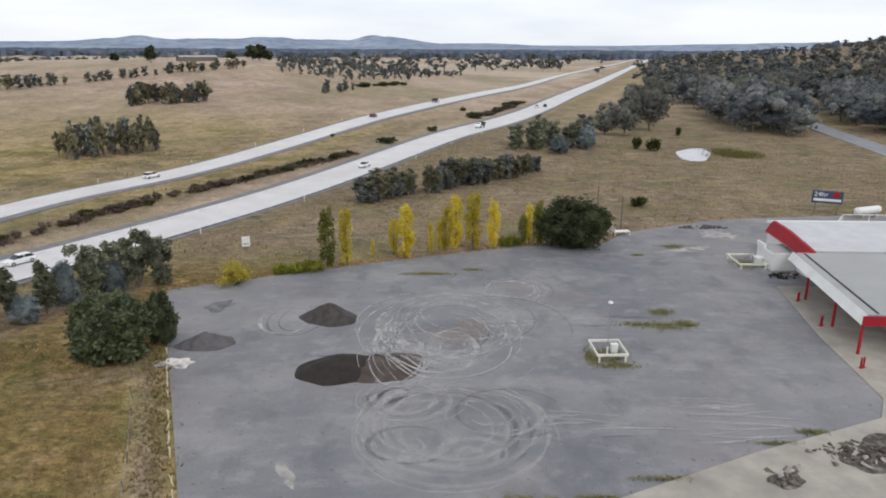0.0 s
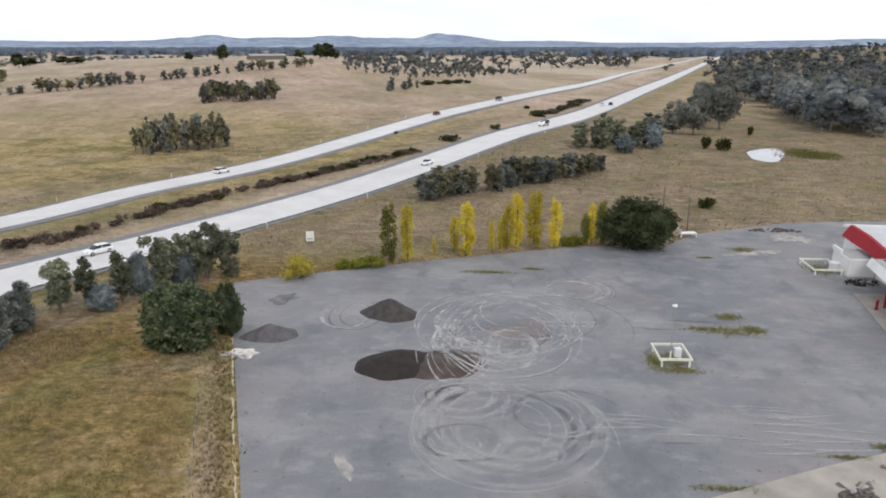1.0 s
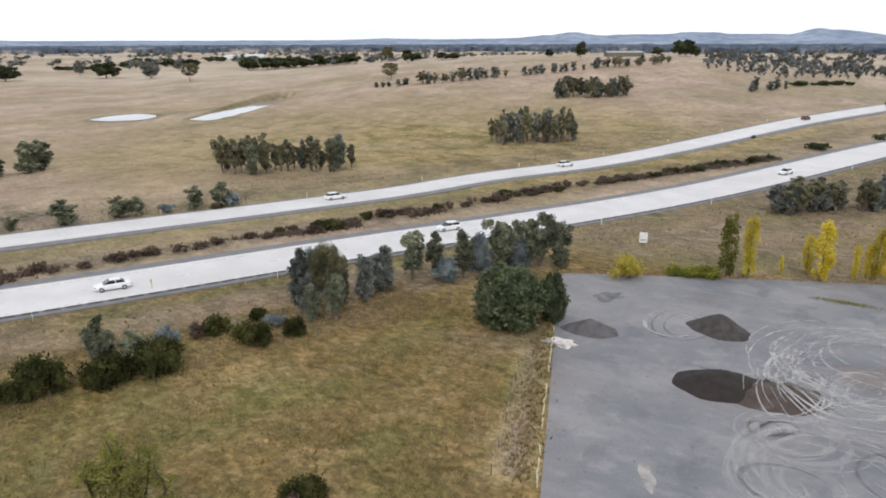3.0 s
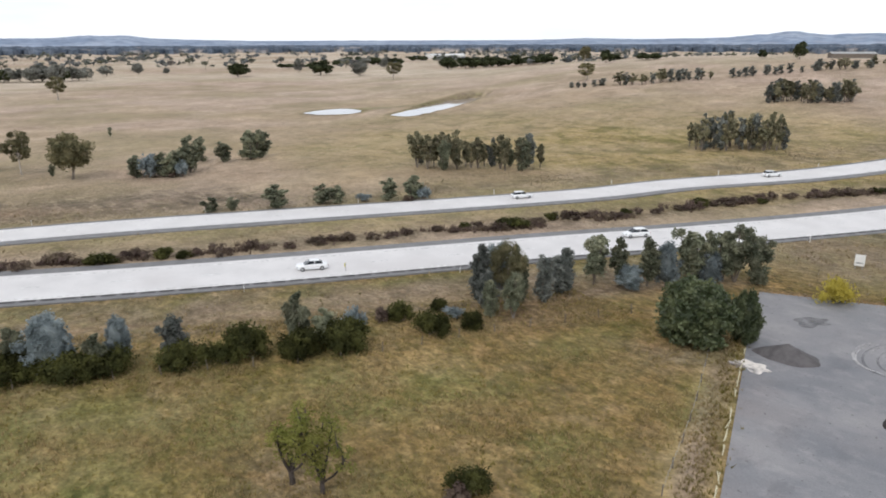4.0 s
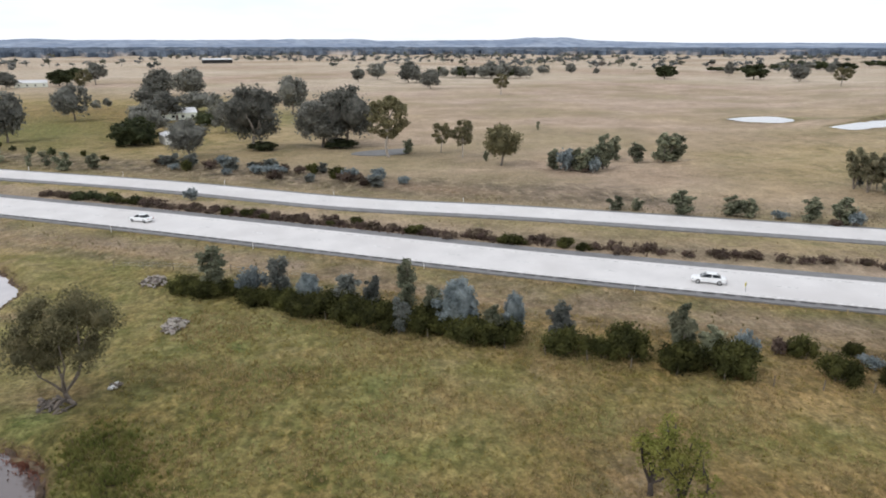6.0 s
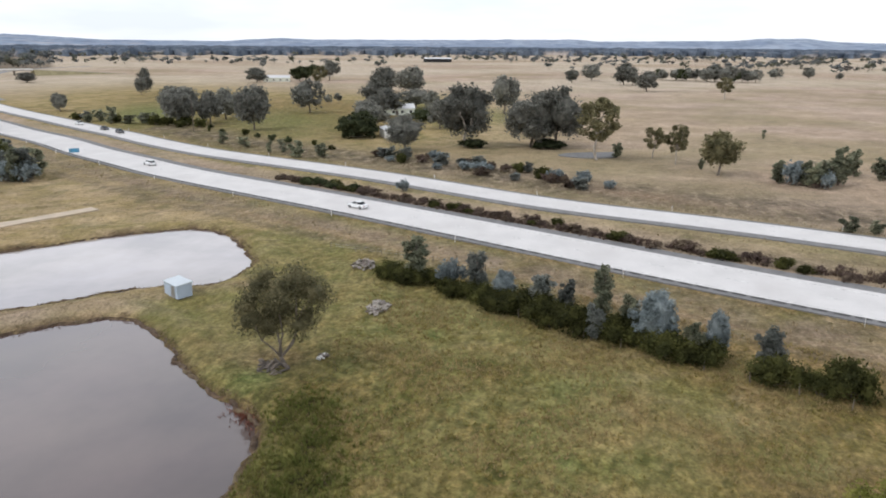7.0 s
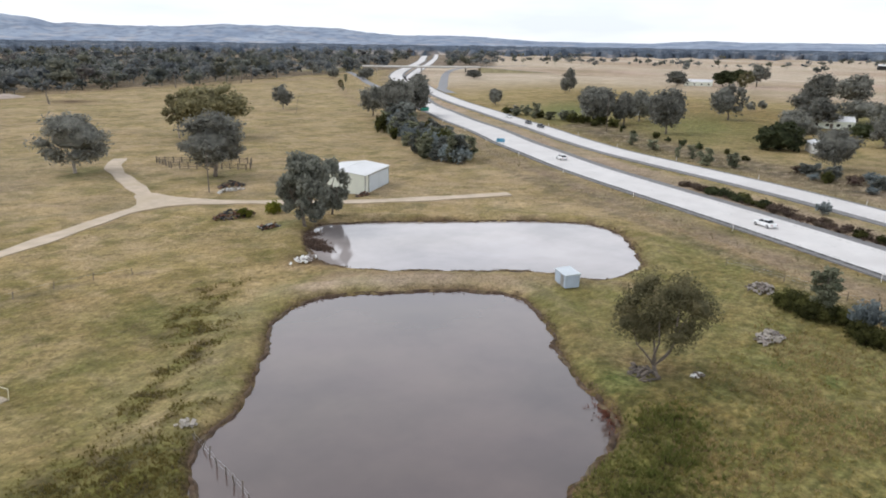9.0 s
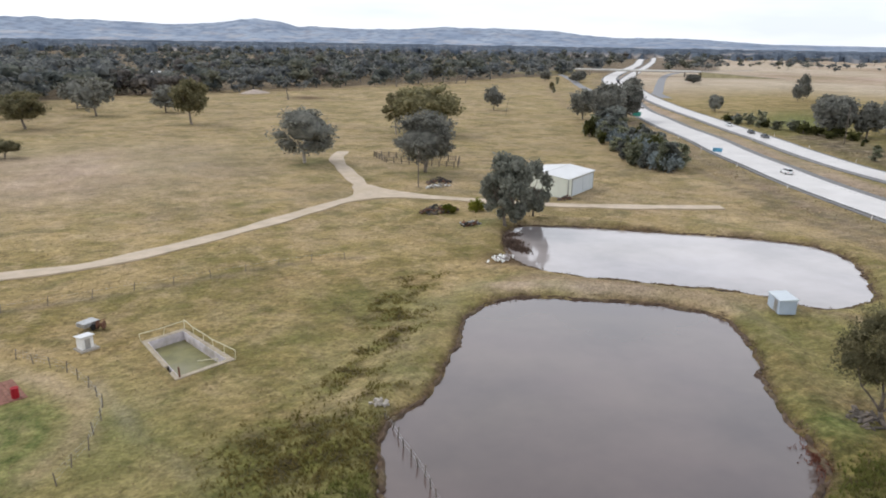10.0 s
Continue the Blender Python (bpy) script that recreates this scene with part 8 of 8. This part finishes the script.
heap("rubble_heap", 25.9, 47.4, 1.2, 0.7, 0.25, (SOIL_BROWN, TIMBER), 30, "dark burnt debris on the concrete", 12)
heap("rubble_heap", 34.2, 51.6, 3.2, 1.6, 0.10, (SOIL_BROWN, SOIL_MID, TIMBER), 90, "spread of dark broken rubble on the concrete", 13)
heap("rubble_heap", 38.2, 51.2, 2.0, 1.5, 0.10, (SOIL_BROWN, CONCRETE, TIMBER), 60, "spread of dark broken rubble on the concrete", 14)
heap("timber_scraps", 26.6, 48.6, 1.3, 0.5, 0.08, (RUBBLE, TIMBER), 8, "pale broken timber on the concrete", 18, "timber", 2.6)
heap("timber_scraps", 31.8, 51.0, 2.4, 1.2, 0.06, (RUBBLE, TIMBER), 12, "pale broken timber among dark rubble", 19, "timber", 2.0)
heap("timber_scraps", 36.0, 50.0, 3.2, 1.2, 0.06, (RUBBLE, TIMBER), 12, "pale broken timber among dark rubble", 20, "timber", 2.0)
heap("rubble_heap", 48.6, 98.2, 2.4, 1.2, 0.5, (DARK, SOIL, RUBBLE), 60, "dark rubble below the annex wall", 15)
heap("rubble_heap", 46.5, 126.5, 4.5, 0.8, 0.5, (SOIL_BROWN, TIMBER), 50, "low soil and timber heap at the yard's edge", 16)
heap("stone_heap", -29.3, 66.2, 1.0, 0.5, 0.10, (RUBBLE,), 7, "pale sand and stones at the yard's edge", 17, "stones")


# ---- vehicles ----
def loft(sections, mat_name="body"):
    """A closed skin through cross-sections, each a list of the same number of points."""
    bm = bmesh.new()
    rings = [[bm.verts.new(p) for p in s] for s in sections]
    n = len(rings[0])
    for a, b in zip(rings[:-1], rings[1:]):
        for i in range(n):
            bm.faces.new((a[i], a[(i + 1) % n], b[(i + 1) % n], b[i]))
    bm.faces.new(rings[0][::-1])
    bm.faces.new(rings[-1])
    bmesh.ops.recalc_face_normals(bm, faces=bm.faces)
    return bm


def section(x, w, z0, z1, r=0.16):
    return [(x, -w + 0.05, z0), (x, w - 0.05, z0), (x, w, z0 + r), (x, w, z1 - r), (x, w - r, z1), (x, -w + r, z1), (x, -w, z1 - r), (x, -w, z0 + r)]


def car(m, paint, label, kind="sedan"):
    c = thing("car", m, label, "car", "cars on the highway")
    part("body", loft([section(-2.30, 0.70, 0.42, 0.80), section(-2.15, 0.84, 0.30, 0.92), section(-0.9, 0.90, 0.26, 0.95), section(0.9, 0.90, 0.26, 0.93), section(1.9, 0.84, 0.28, 0.84), section(2.28, 0.70, 0.36, 0.70)]), paint, c)
    back = -1.55 if kind == "sedan" else -2.05
    part("cabin", loft([section(back, 0.66, 0.88, 0.96, 0.02), section(back + 0.55, 0.68, 0.88, 1.36, 0.10), section(0.25, 0.68, 0.88, 1.42, 0.10), section(1.15, 0.70, 0.86, 0.94, 0.02)]), GLASS, c, "dark tinted windows")
    part("roof", loft([section(back + 0.50, 0.63, 1.36, 1.42, 0.02), section(-0.2, 0.64, 1.40, 1.47, 0.02), section(0.32, 0.62, 1.38, 1.44, 0.02)]), paint, c)
    for side in (-1, 1):
        part("pillar", loft([section(-0.42, 0.03, 0.90, 1.42, 0.01), section(-0.32, 0.03, 0.90, 1.42, 0.01)]), paint, c).matrix_basis = pose(0, side * 0.67, 0)
        part("mirror", boxes((0.72, 0.88, side * 0.90 - 0.09, side * 0.90 + 0.09, 0.88, 1.02), bevel=0.02), paint, c)
        part("headlight", boxes((2.02, 2.22, side * 0.60 - 0.14, side * 0.60 + 0.14, 0.56, 0.70), bevel=0.03), GLASS, c)
        part("tail_light", boxes((-2.31, -2.20, side * 0.62 - 0.12, side * 0.62 + 0.12, 0.62, 0.78), bevel=0.02), RED, c)
        for x in (-1.38, 1.40):
            w = part("wheel", rods(((x, side * 0.72, 0.32), (x, side * 0.90, 0.32), 0.32), sides=18), TYRE, c)
            part("rim", rods(((x, side * 0.895, 0.32), (x, side * 0.915, 0.32), 0.20), sides=12), STEEL, w)
    return c


def truck(m, label):
    t = thing("truck", m, label, "truck", "cars on the highway")
    part("cab", loft([section(1.0, 0.9, 0.5, 2.1), section(2.2, 0.95, 0.45, 2.15), section(2.7, 0.92, 0.45, 1.4), section(3.1, 0.85, 0.5, 1.1)]), CAR_WHITE, t)
    part("windscreen", boxes((2.15, 2.5, -0.78, 0.78, 1.42, 2.0)), GLASS, t)
    part("tray", boxes((-3.0, 0.9, -1.05, 1.05, 0.75, 0.95), bevel=0.02), STEEL, t)
    part("load_cage", boxes((-3.0, 0.9, -1.05, -0.98, 0.95, 2.0), (-3.0, 0.9, 0.98, 1.05, 0.95, 2.0), (-3.0, -2.93, -0.98, 0.98, 0.95, 2.0), (0.83, 0.9, -0.98, 0.98, 0.95, 2.2)), CAR_DARK, t)
    for x in (-1.9, 2.0):
        for side in (-1, 1):
            part("wheel", rods(((x, side * 0.75, 0.42), (x, side * 1.0, 0.42), 0.42), sides=16), TYRE, t)


def on_lane(line, x, y, off, back=False):
    """A pose on the carriageway beside a point of the plan, heading along it."""
    i = int(np.argmin(np.hypot(line[:, 0] - x, line[:, 1] - y)))
    i = min(max(i, 1), len(line) - 2)
    d = (line[i + 1] - line[i - 1]) / np.linalg.norm(line[i + 1] - line[i - 1])
    s = float(np.dot(np.array([x, y]) - line[i], d))
    p = line[i] + d * s + np.array([-d[1], d[0]]) * off
    return pose(float(p[0]), float(p[1]), at(float(p[0]), float(p[1])) + 0.165, 0, 0, math.degrees(math.atan2(d[1], d[0])) + (180 if back else 0))


car(on_lane(NEAR_LANE, -88.0, 51.5, -1.6, True), CAR_WHITE, "white sedan on the pale concrete highway")
car(on_lane(NEAR_LANE, -64.0, 100.4, 1.8, True), CAR_WHITE, "white hatchback on the near carriageway", "wagon")
car(on_lane(NEAR_LANE, -23.3, 188.8, -1.0, True), CAR_WHITE, "white sedan on the near carriageway")
truck(on_lane(NEAR_LANE, 13.1, 276.7, -1.0, True), "white tray truck with a dark cage on the highway")
car(on_lane(NEAR_LANE, 43.0, 373.6, 1.5, True), CAR_WHITE, "white wagon on the highway far off", "wagon")
car(on_lane(NEAR_LANE, 49.0, 380.0, -1.5, True), CAR_DARK, "dark sedan on the highway far off")
car(on_lane(FAR_LANE, -72.2, 169.7, 0.6), CAR_WHITE, "white wagon on the far carriageway", "wagon")
car(on_lane(FAR_LANE, -20.3, 285.8, 0.6), CAR_RED, "maroon wagon on the far carriageway", "wagon")
truck(on_lane(FAR_LANE, 0.4, 359.2, 0.6), "white truck on the far carriageway")
car(on_lane(FAR_LANE, -97.6, 108.9, 0.6), CAR_WHITE, "white hatchback on the far carriageway", "wagon")
car(on_lane(NEAR_LANE, -134.2, -36.4, -1.2, True), CAR_WHITE, "white sedan passing the dams")
car(on_lane(NEAR_LANE, -175.6, -103.9, 0.5, True), CAR_WHITE, "white wagon on the near carriageway", "wagon")
car(on_lane(FAR_LANE, -255.8, -185.0, 0.4), CAR_WHITE, "pale sedan on the far carriageway")
car(on_lane(FAR_LANE, -244.1, -163.4, 0.4), CAR_DARK, "dark sedan on the far carriageway")
car(on_lane(FAR_LANE, -237.8, -151.8, 0.4), CAR_DARK, "dark wagon on the far carriageway", "wagon")


# ---- bridge that carries the crossroad over the highway ----
def overpass(a, b, rise):
    a, b = Vector((*a, 0)), Vector((*b, 0))
    d = (b - a).normalized()
    ln = (b - a).length
    o = thing("overpass", Matrix.Translation(a) @ d.to_track_quat("X", "Z").to_matrix().to_4x4(), "long low concrete road bridge over the highway", "bridge")
    part("deck", boxes((0, ln, -5, 5, rise - 1.0, rise), bevel=0.06), CONCRETE, o)
    for y in (-4.8, 4.8):
        part("parapet", boxes((0, ln, y - 0.15, y + 0.15, rise + 0.003, rise + 0.95)), WHITE, o)
    for u in (0.12, 0.5, 0.88):
        for y in (-3.2, 0, 3.2):
            part("pier", rods(((ln * u, y, -0.4), (ln * u, y, rise - 1.0), 0.55)), CONCRETE, o)
    for x0, x1 in ((-85, 0), (ln + 85, ln)):
        bm = bmesh.new()
        top = rise - 0.05
        q = [(x0, -4.5, 0.05), (x0, 4.5, 0.05), (x1, 5, top), (x1, -5, top), (x0, -6, -0.5), (x0, 6, -0.5), (x1, 15, -0.5), (x1, -15, -0.5)]
        v = [bm.verts.new(p) for p in q]
        for f in ((0, 1, 2, 3), (0, 4, 5, 1), (1, 5, 6, 2), (2, 6, 7, 3), (3, 7, 4, 0), (4, 7, 6, 5)):
            bm.faces.new([v[i] for i in f])
        bmesh.ops.recalc_face_normals(bm, faces=bm.faces)
        part("embankment", bm, surface("bank_grass", (0.27, 0.23, 0.125), 0.95, spread=0.3, size=5), o, "dry grassed earth embankment")
        bm = sloped(bmesh.new(), [(x0, -3.6, 0.12), (x0, 3.6, 0.12), (x1, 3.6, top + 0.06), (x1, -3.6, top + 0.06)], 0.05)
        part("ramp", bm, SIDE_ROAD, o)


overpass((-545, -577), (-640, -490), 5.4)


# ---- rough grass: tussocks past counting ----
def tufts(name, pts, h, mat, label, seed, blades=5, spread=0.22, level=None):
    rng = np.random.RandomState(seed)
    pts = np.asarray(pts)
    n = len(pts)
    z = ground(pts[:, 0], pts[:, 1]) - 0.08 if level is None else np.full(n, level)
    base = np.column_stack([pts, z])[:, None, :].repeat(blades, 1).reshape(-1, 3)
    m = len(base)
    k = (h * rng.uniform(0.5, 1.3, (n, 1))).repeat(blades, 1).reshape(-1, 1)
    a = rng.uniform(0, math.tau, m)
    out = np.column_stack([np.cos(a), np.sin(a), np.zeros(m)])
    side = np.column_stack([-np.sin(a), np.cos(a), np.zeros(m)])
    root = base + out * k * spread * 0.3
    w = k * 0.10
    tip = root + out * k * rng.uniform(0.15, 0.75, (m, 1)) + np.array([0, 0, 1.0]) * k * rng.uniform(0.6, 1.0, (m, 1))
    v = np.stack([root - side * w, root + side * w, tip], 1).reshape(-1, 3)
    me = mesh_of(name, v, np.arange(3 * m).reshape(m, 3), mat)
    return tagged(new(name, me), label, "grass", kind="stuff")


def sprinkle(n, x0, x1, y0, y1, keep, seed, clump=0.0):
    rng = np.random.RandomState(seed)
    p = np.column_stack([rng.uniform(x0, x1, n), rng.uniform(y0, y1, n)])
    if clump:
        p = p[ripple(p[:, 0], p[:, 1], clump) + rng.uniform(-0.2, 0.2, len(p)) > 0.5]
    return p[keep(p[:, 0], p[:, 1])]


def off_works(x, y):
    ok = (line_distance(x, y, NEAR_LANE) > 8.0) & (line_distance(x, y, FAR_LANE) > 6.2) & (edge_distance(x, y, LOT) > 0.3)
    for poly, _level, _heap in DAMS:
        ok &= edge_distance(x, y, poly) > 0.5
    return ok & (line_distance(x, y, TRACK) > 2.3) & (line_distance(x, y, TRACK_SPUR) > 2.4)


scrub = sprinkle(26000, -45, 120, 92, 260, lambda x, y: off_works(x, y) & (west_of_highway(x, y) < -7), 1, 7)
tufts("dry_grass", scrub, 0.42, GRASS_BLADE, "tall dry grass and weeds north of the yard", 1)
scrub2 = sprinkle(1500, -45, 110, 92, 230, lambda x, y: off_works(x, y) & (west_of_highway(x, y) < -7), 2, 11)
tufts("dry_weeds", scrub2, 0.55, surface("dead_weed", (0.34, 0.27, 0.20), 0.9, spread=0.4), "dead brown weeds north of the yard", 2)
verge = sprinkle(30000, -215, 20, -160, 250, lambda x, y: off_works(x, y) & (west_of_highway(x, y) < -6) & (west_of_highway(x, y) > -24), 3, 4)
tufts("verge_grass", verge, 0.5, GRASS_BLADE, "straw-coloured grass on the highway verge", 3)
med = sprinkle(30000, -260, 10, -180, 260, lambda x, y: off_works(x, y) & (west_of_highway(x, y) > 6) & (line_distance(x, y, FAR_LANE) < 24), 4, 5)
tufts("median_grass", med, 0.45, GRASS_BLADE, "straw-coloured grass on the median", 4)
field = sprinkle(40000, -95, -3, -22, 72, lambda x, y: off_works(x, y) & (west_of_highway(x, y) < -22), 5, 3)
tufts("field_grass", field, 0.34, GREEN_BLADE, "short olive grass tussocks in the field", 5, 4)
field2 = sprinkle(70000, -95, -3, -22, 72, lambda x, y: off_works(x, y) & (west_of_highway(x, y) < -22), 6, 14)
tufts("field_straw", field2, 0.36, leaf_material("faded_grass_blade", (0.19, 0.140, 0.070), (0.44, 0.335, 0.180), (0.32, 0.245, 0.12), 0.9), "dry straw tussocks in the field", 6, 4)
dam_side = sprinkle(44000, -140, 4, -150, -18, lambda x, y: off_works(x, y) & (west_of_highway(x, y) < -18) & (edge_distance(x, y, POOL_PIT) > 1.2), 7, 5)
tufts("paddock_grass", dam_side, 0.24, GRASS_BLADE, "short dry tussocks in the dam paddock", 7, 4)


wet = sprinkle(90000, -62, -10, -82, -8, lambda x, y: (marsh(x, y) * (0.5 + ripple(x, y, 3.1)) > np.random.RandomState(3).uniform(0.08, 1.0, x.shape)) & off_works(x, y), 8)
wet = np.vstack([wet, sprinkle(9000, 80, 105, 205, 240, lambda x, y: (marsh(x, y) > np.random.RandomState(4).uniform(0.15, 1.0, x.shape)) & off_works(x, y), 9)])
dam_head = (wet[:, 1] > -42) | (wet[:, 0] > 0)
tufts("marsh_grass", wet[~dam_head], 0.32, GREEN_BLADE, "rank yellow-green marsh growth", 8, 6)
tufts("marsh_grass", wet[dam_head], 0.50, leaf_material("dark_sedge_blade", (0.070, 0.084, 0.024), (0.190, 0.200, 0.055), (0.250, 0.220, 0.080), 0.9), "rank dark green sedge at the dam's head", 9, 6)
wet2 = sprinkle(9000, -70, -8, -85, -8, lambda x, y: (marsh(x, y) > np.random.RandomState(6).uniform(0.3, 0.9, x.shape)) & off_works(x, y), 10, 5)
tufts("marsh_weeds", wet2, 0.40, surface("marsh_weed", (0.155, 0.122, 0.058), 0.9, spread=0.5, size=1.2), "dark brown weeds in the marshy hollow", 10, 6)
shore = []
rng = np.random.RandomState(12)
for poly in (BIG_DAM, SMALL_DAM):
    c = poly.mean(0)
    q = resample(np.vstack([poly, poly[:1]]), 0.16)
    q = q[(rng.rand(len(q)) < 0.8) & (ripple(q[:, 0], q[:, 1], 6) > 0.45)]
    shore.append(q + (q - c) / np.linalg.norm(q - c, axis=1, keepdims=True) * rng.uniform(0.2, 1.1, (len(q), 1)))
tufts("shore_grass", np.vstack(shore), 0.30, surface("shore_sedge", (0.20, 0.145, 0.085), 0.9, spread=0.4, size=0.8), "brown sedge along the dam's edge", 11, 6)
rng = np.random.RandomState(14)
lot_edge = resample([(-38.3, 90.2), (-24.2, 97.4), (-9.3, 104.8), (9.7, 113.0), (26.2, 116.4)], 0.05)
tufts("leaf_litter_grass", lot_edge + rng.normal(0, 0.7, lot_edge.shape), 0.30, surface("leaf_litter", (0.36, 0.24, 0.12), 0.95, spread=0.4, size=0.6), "brown litter and grass at the yard's edge", 13, 4)
fence_strip = resample([(-20.5, 42.0), (-25.2, 54), (-32.5, 71.5)], 0.02)
wide_strip = fence_strip[::2]
tufts("fence_grass", wide_strip[::2] + rng.normal(0, 0.65, wide_strip[::2].shape) - (0.6, 0.25), 0.46, GRASS_BLADE, "long dry grass along the fallen fence", 14, 5)
tufts("fence_weeds", fence_strip[::6] + rng.normal(0, 0.6, fence_strip[::6].shape) + (0.2, 0.1), 0.42, GREEN_BLADE, "rank green weeds along the yard's edge", 17, 6)

# weeds that have broken through the yard
WEEDS = [(22.5, 79.1, 2.2, 0.6), (25.4, 78.6, 3.0, 1.4), (28.4, 79.2, 1.5, 1.3), (26.5, 83.2, 1.7, 1.2), (37.1, 113.7, 2.0, 1.2), (-3.4, 97.9, 3.6, 0.8), (3.3, 100.1, 1.4, 0.6), (30.1, 108.5, 1.2, 0.5), (31.5, 54.6, 1.7, 0.6), (5.8, 44.6, 2.2, 0.6), (17.1, 69.9, 1.8, 2.2), (16.8, 47.5, 2.8, 0.4), (27.6, 52.8, 2.0, 0.35), (11.2, 45.0, 2.2, 0.4), (45.3, 104.2, 1.6, 2.4), (15.2, 69.6, 0.8, 2.2), (17.6, 67.6, 2.2, 0.8)]
weed_pts = np.vstack([np.array([(x, y)]) + rng.normal(0, 0.5, (int(170 * rx * ry) + 100, 2)) * (rx, ry) for x, y, rx, ry in WEEDS])
tufts("yard_weeds", weed_pts, 0.30, surface("yard_weed", (0.25, 0.235, 0.085), 0.9, spread=0.45, size=0.7), "olive weeds growing through the asphalt", 15, 5)

# twiggy growth that knits the median's shrubs together
knit = resample(MEDIAN, 0.07)
knit = knit + rng.normal(0, 0.9, knit.shape)
knit = knit[ripple(knit[:, 0], knit[:, 1], 17) > 0.38]
tufts("median_scrub", knit, 0.85, LEAF["russet"], "tangled russet scrub along the median", 16, 6, 0.6)

# reeds and rusty water plants that stand in the dams' corners
reed = np.vstack([rng.normal(0, 1, (n, 2)) * s + c for n, s, c in ((700, (0.9, 1.0), (-72.0, -88.8)), (420, (0.6, 1.2), (-71.0, -85.5)), (160, (1.0, 0.6), (-75, -93.0)))])
tufts("reeds", reed, 0.55, surface("brown_reed", (0.130, 0.085, 0.062), 0.9, spread=0.5, size=0.8), "brown reeds in the corner of the dam", 21, 5, 0.5, -0.40)
rusty = np.vstack([rng.normal(0, 1, (n, 2)) * s + c for n, s, c in ((900, (0.9, 0.9), (-54.6, -24.6)), (500, (1.0, 0.5), (-53.4, -23.2)), (120, (0.6, 0.8), (-56.5, -26.6)))])
tufts("water_weeds", rusty, 0.35, surface("rusty_water_weed", (0.190, 0.070, 0.042), 0.9, spread=0.5, size=0.8), "rust-red water plants at the dam's edge", 22, 5, 0.6, -0.40)

# scrubby growth on the far verge and along the paddock fence
far_edge = resample(FAR_LANE, 1.0)
far_edge = far_edge[(far_edge[:, 1] > -130) & (far_edge[:, 1] < 210)]
d = np.gradient(far_edge, axis=0)
side = np.stack([-d[:, 1], d[:, 0]], 1) / np.linalg.norm(d, axis=1, keepdims=True)
if np.mean((far_edge + side)[:, 0] - far_edge[:, 0]) > 0:
    side = -side
strip = np.vstack([far_edge + side * rng.uniform(8, 30, (len(far_edge), 1)) for _ in range(44)])
strip = strip + rng.normal(0, 0.8, strip.shape)
strip = strip[ripple(strip[:, 0], strip[:, 1], 21) * 0.6 + rng.uniform(0, 0.4, len(strip)) > 0.60]
tufts("verge_scrub", strip, 0.34, leaf_material("grey_olive_scrub", (0.180, 0.155, 0.100), (0.330, 0.275, 0.180), (0.340, 0.270, 0.190), 0.9), "grey-olive scrub on the far verge", 31, 6, 0.5)
rough = sprinkle(16000, -205, 20, -160, 250, lambda x, y: off_works(x, y) & (west_of_highway(x, y) < -7.5) & (west_of_highway(x, y) > -19), 32, 6)
tufts("rank_verge", rough, 0.5, leaf_material("brown_verge_grass", (0.150, 0.120, 0.060), (0.290, 0.230, 0.130), (0.220, 0.200, 0.080), 0.9), "rank brown grass on the highway verge", 33, 5, 0.4)
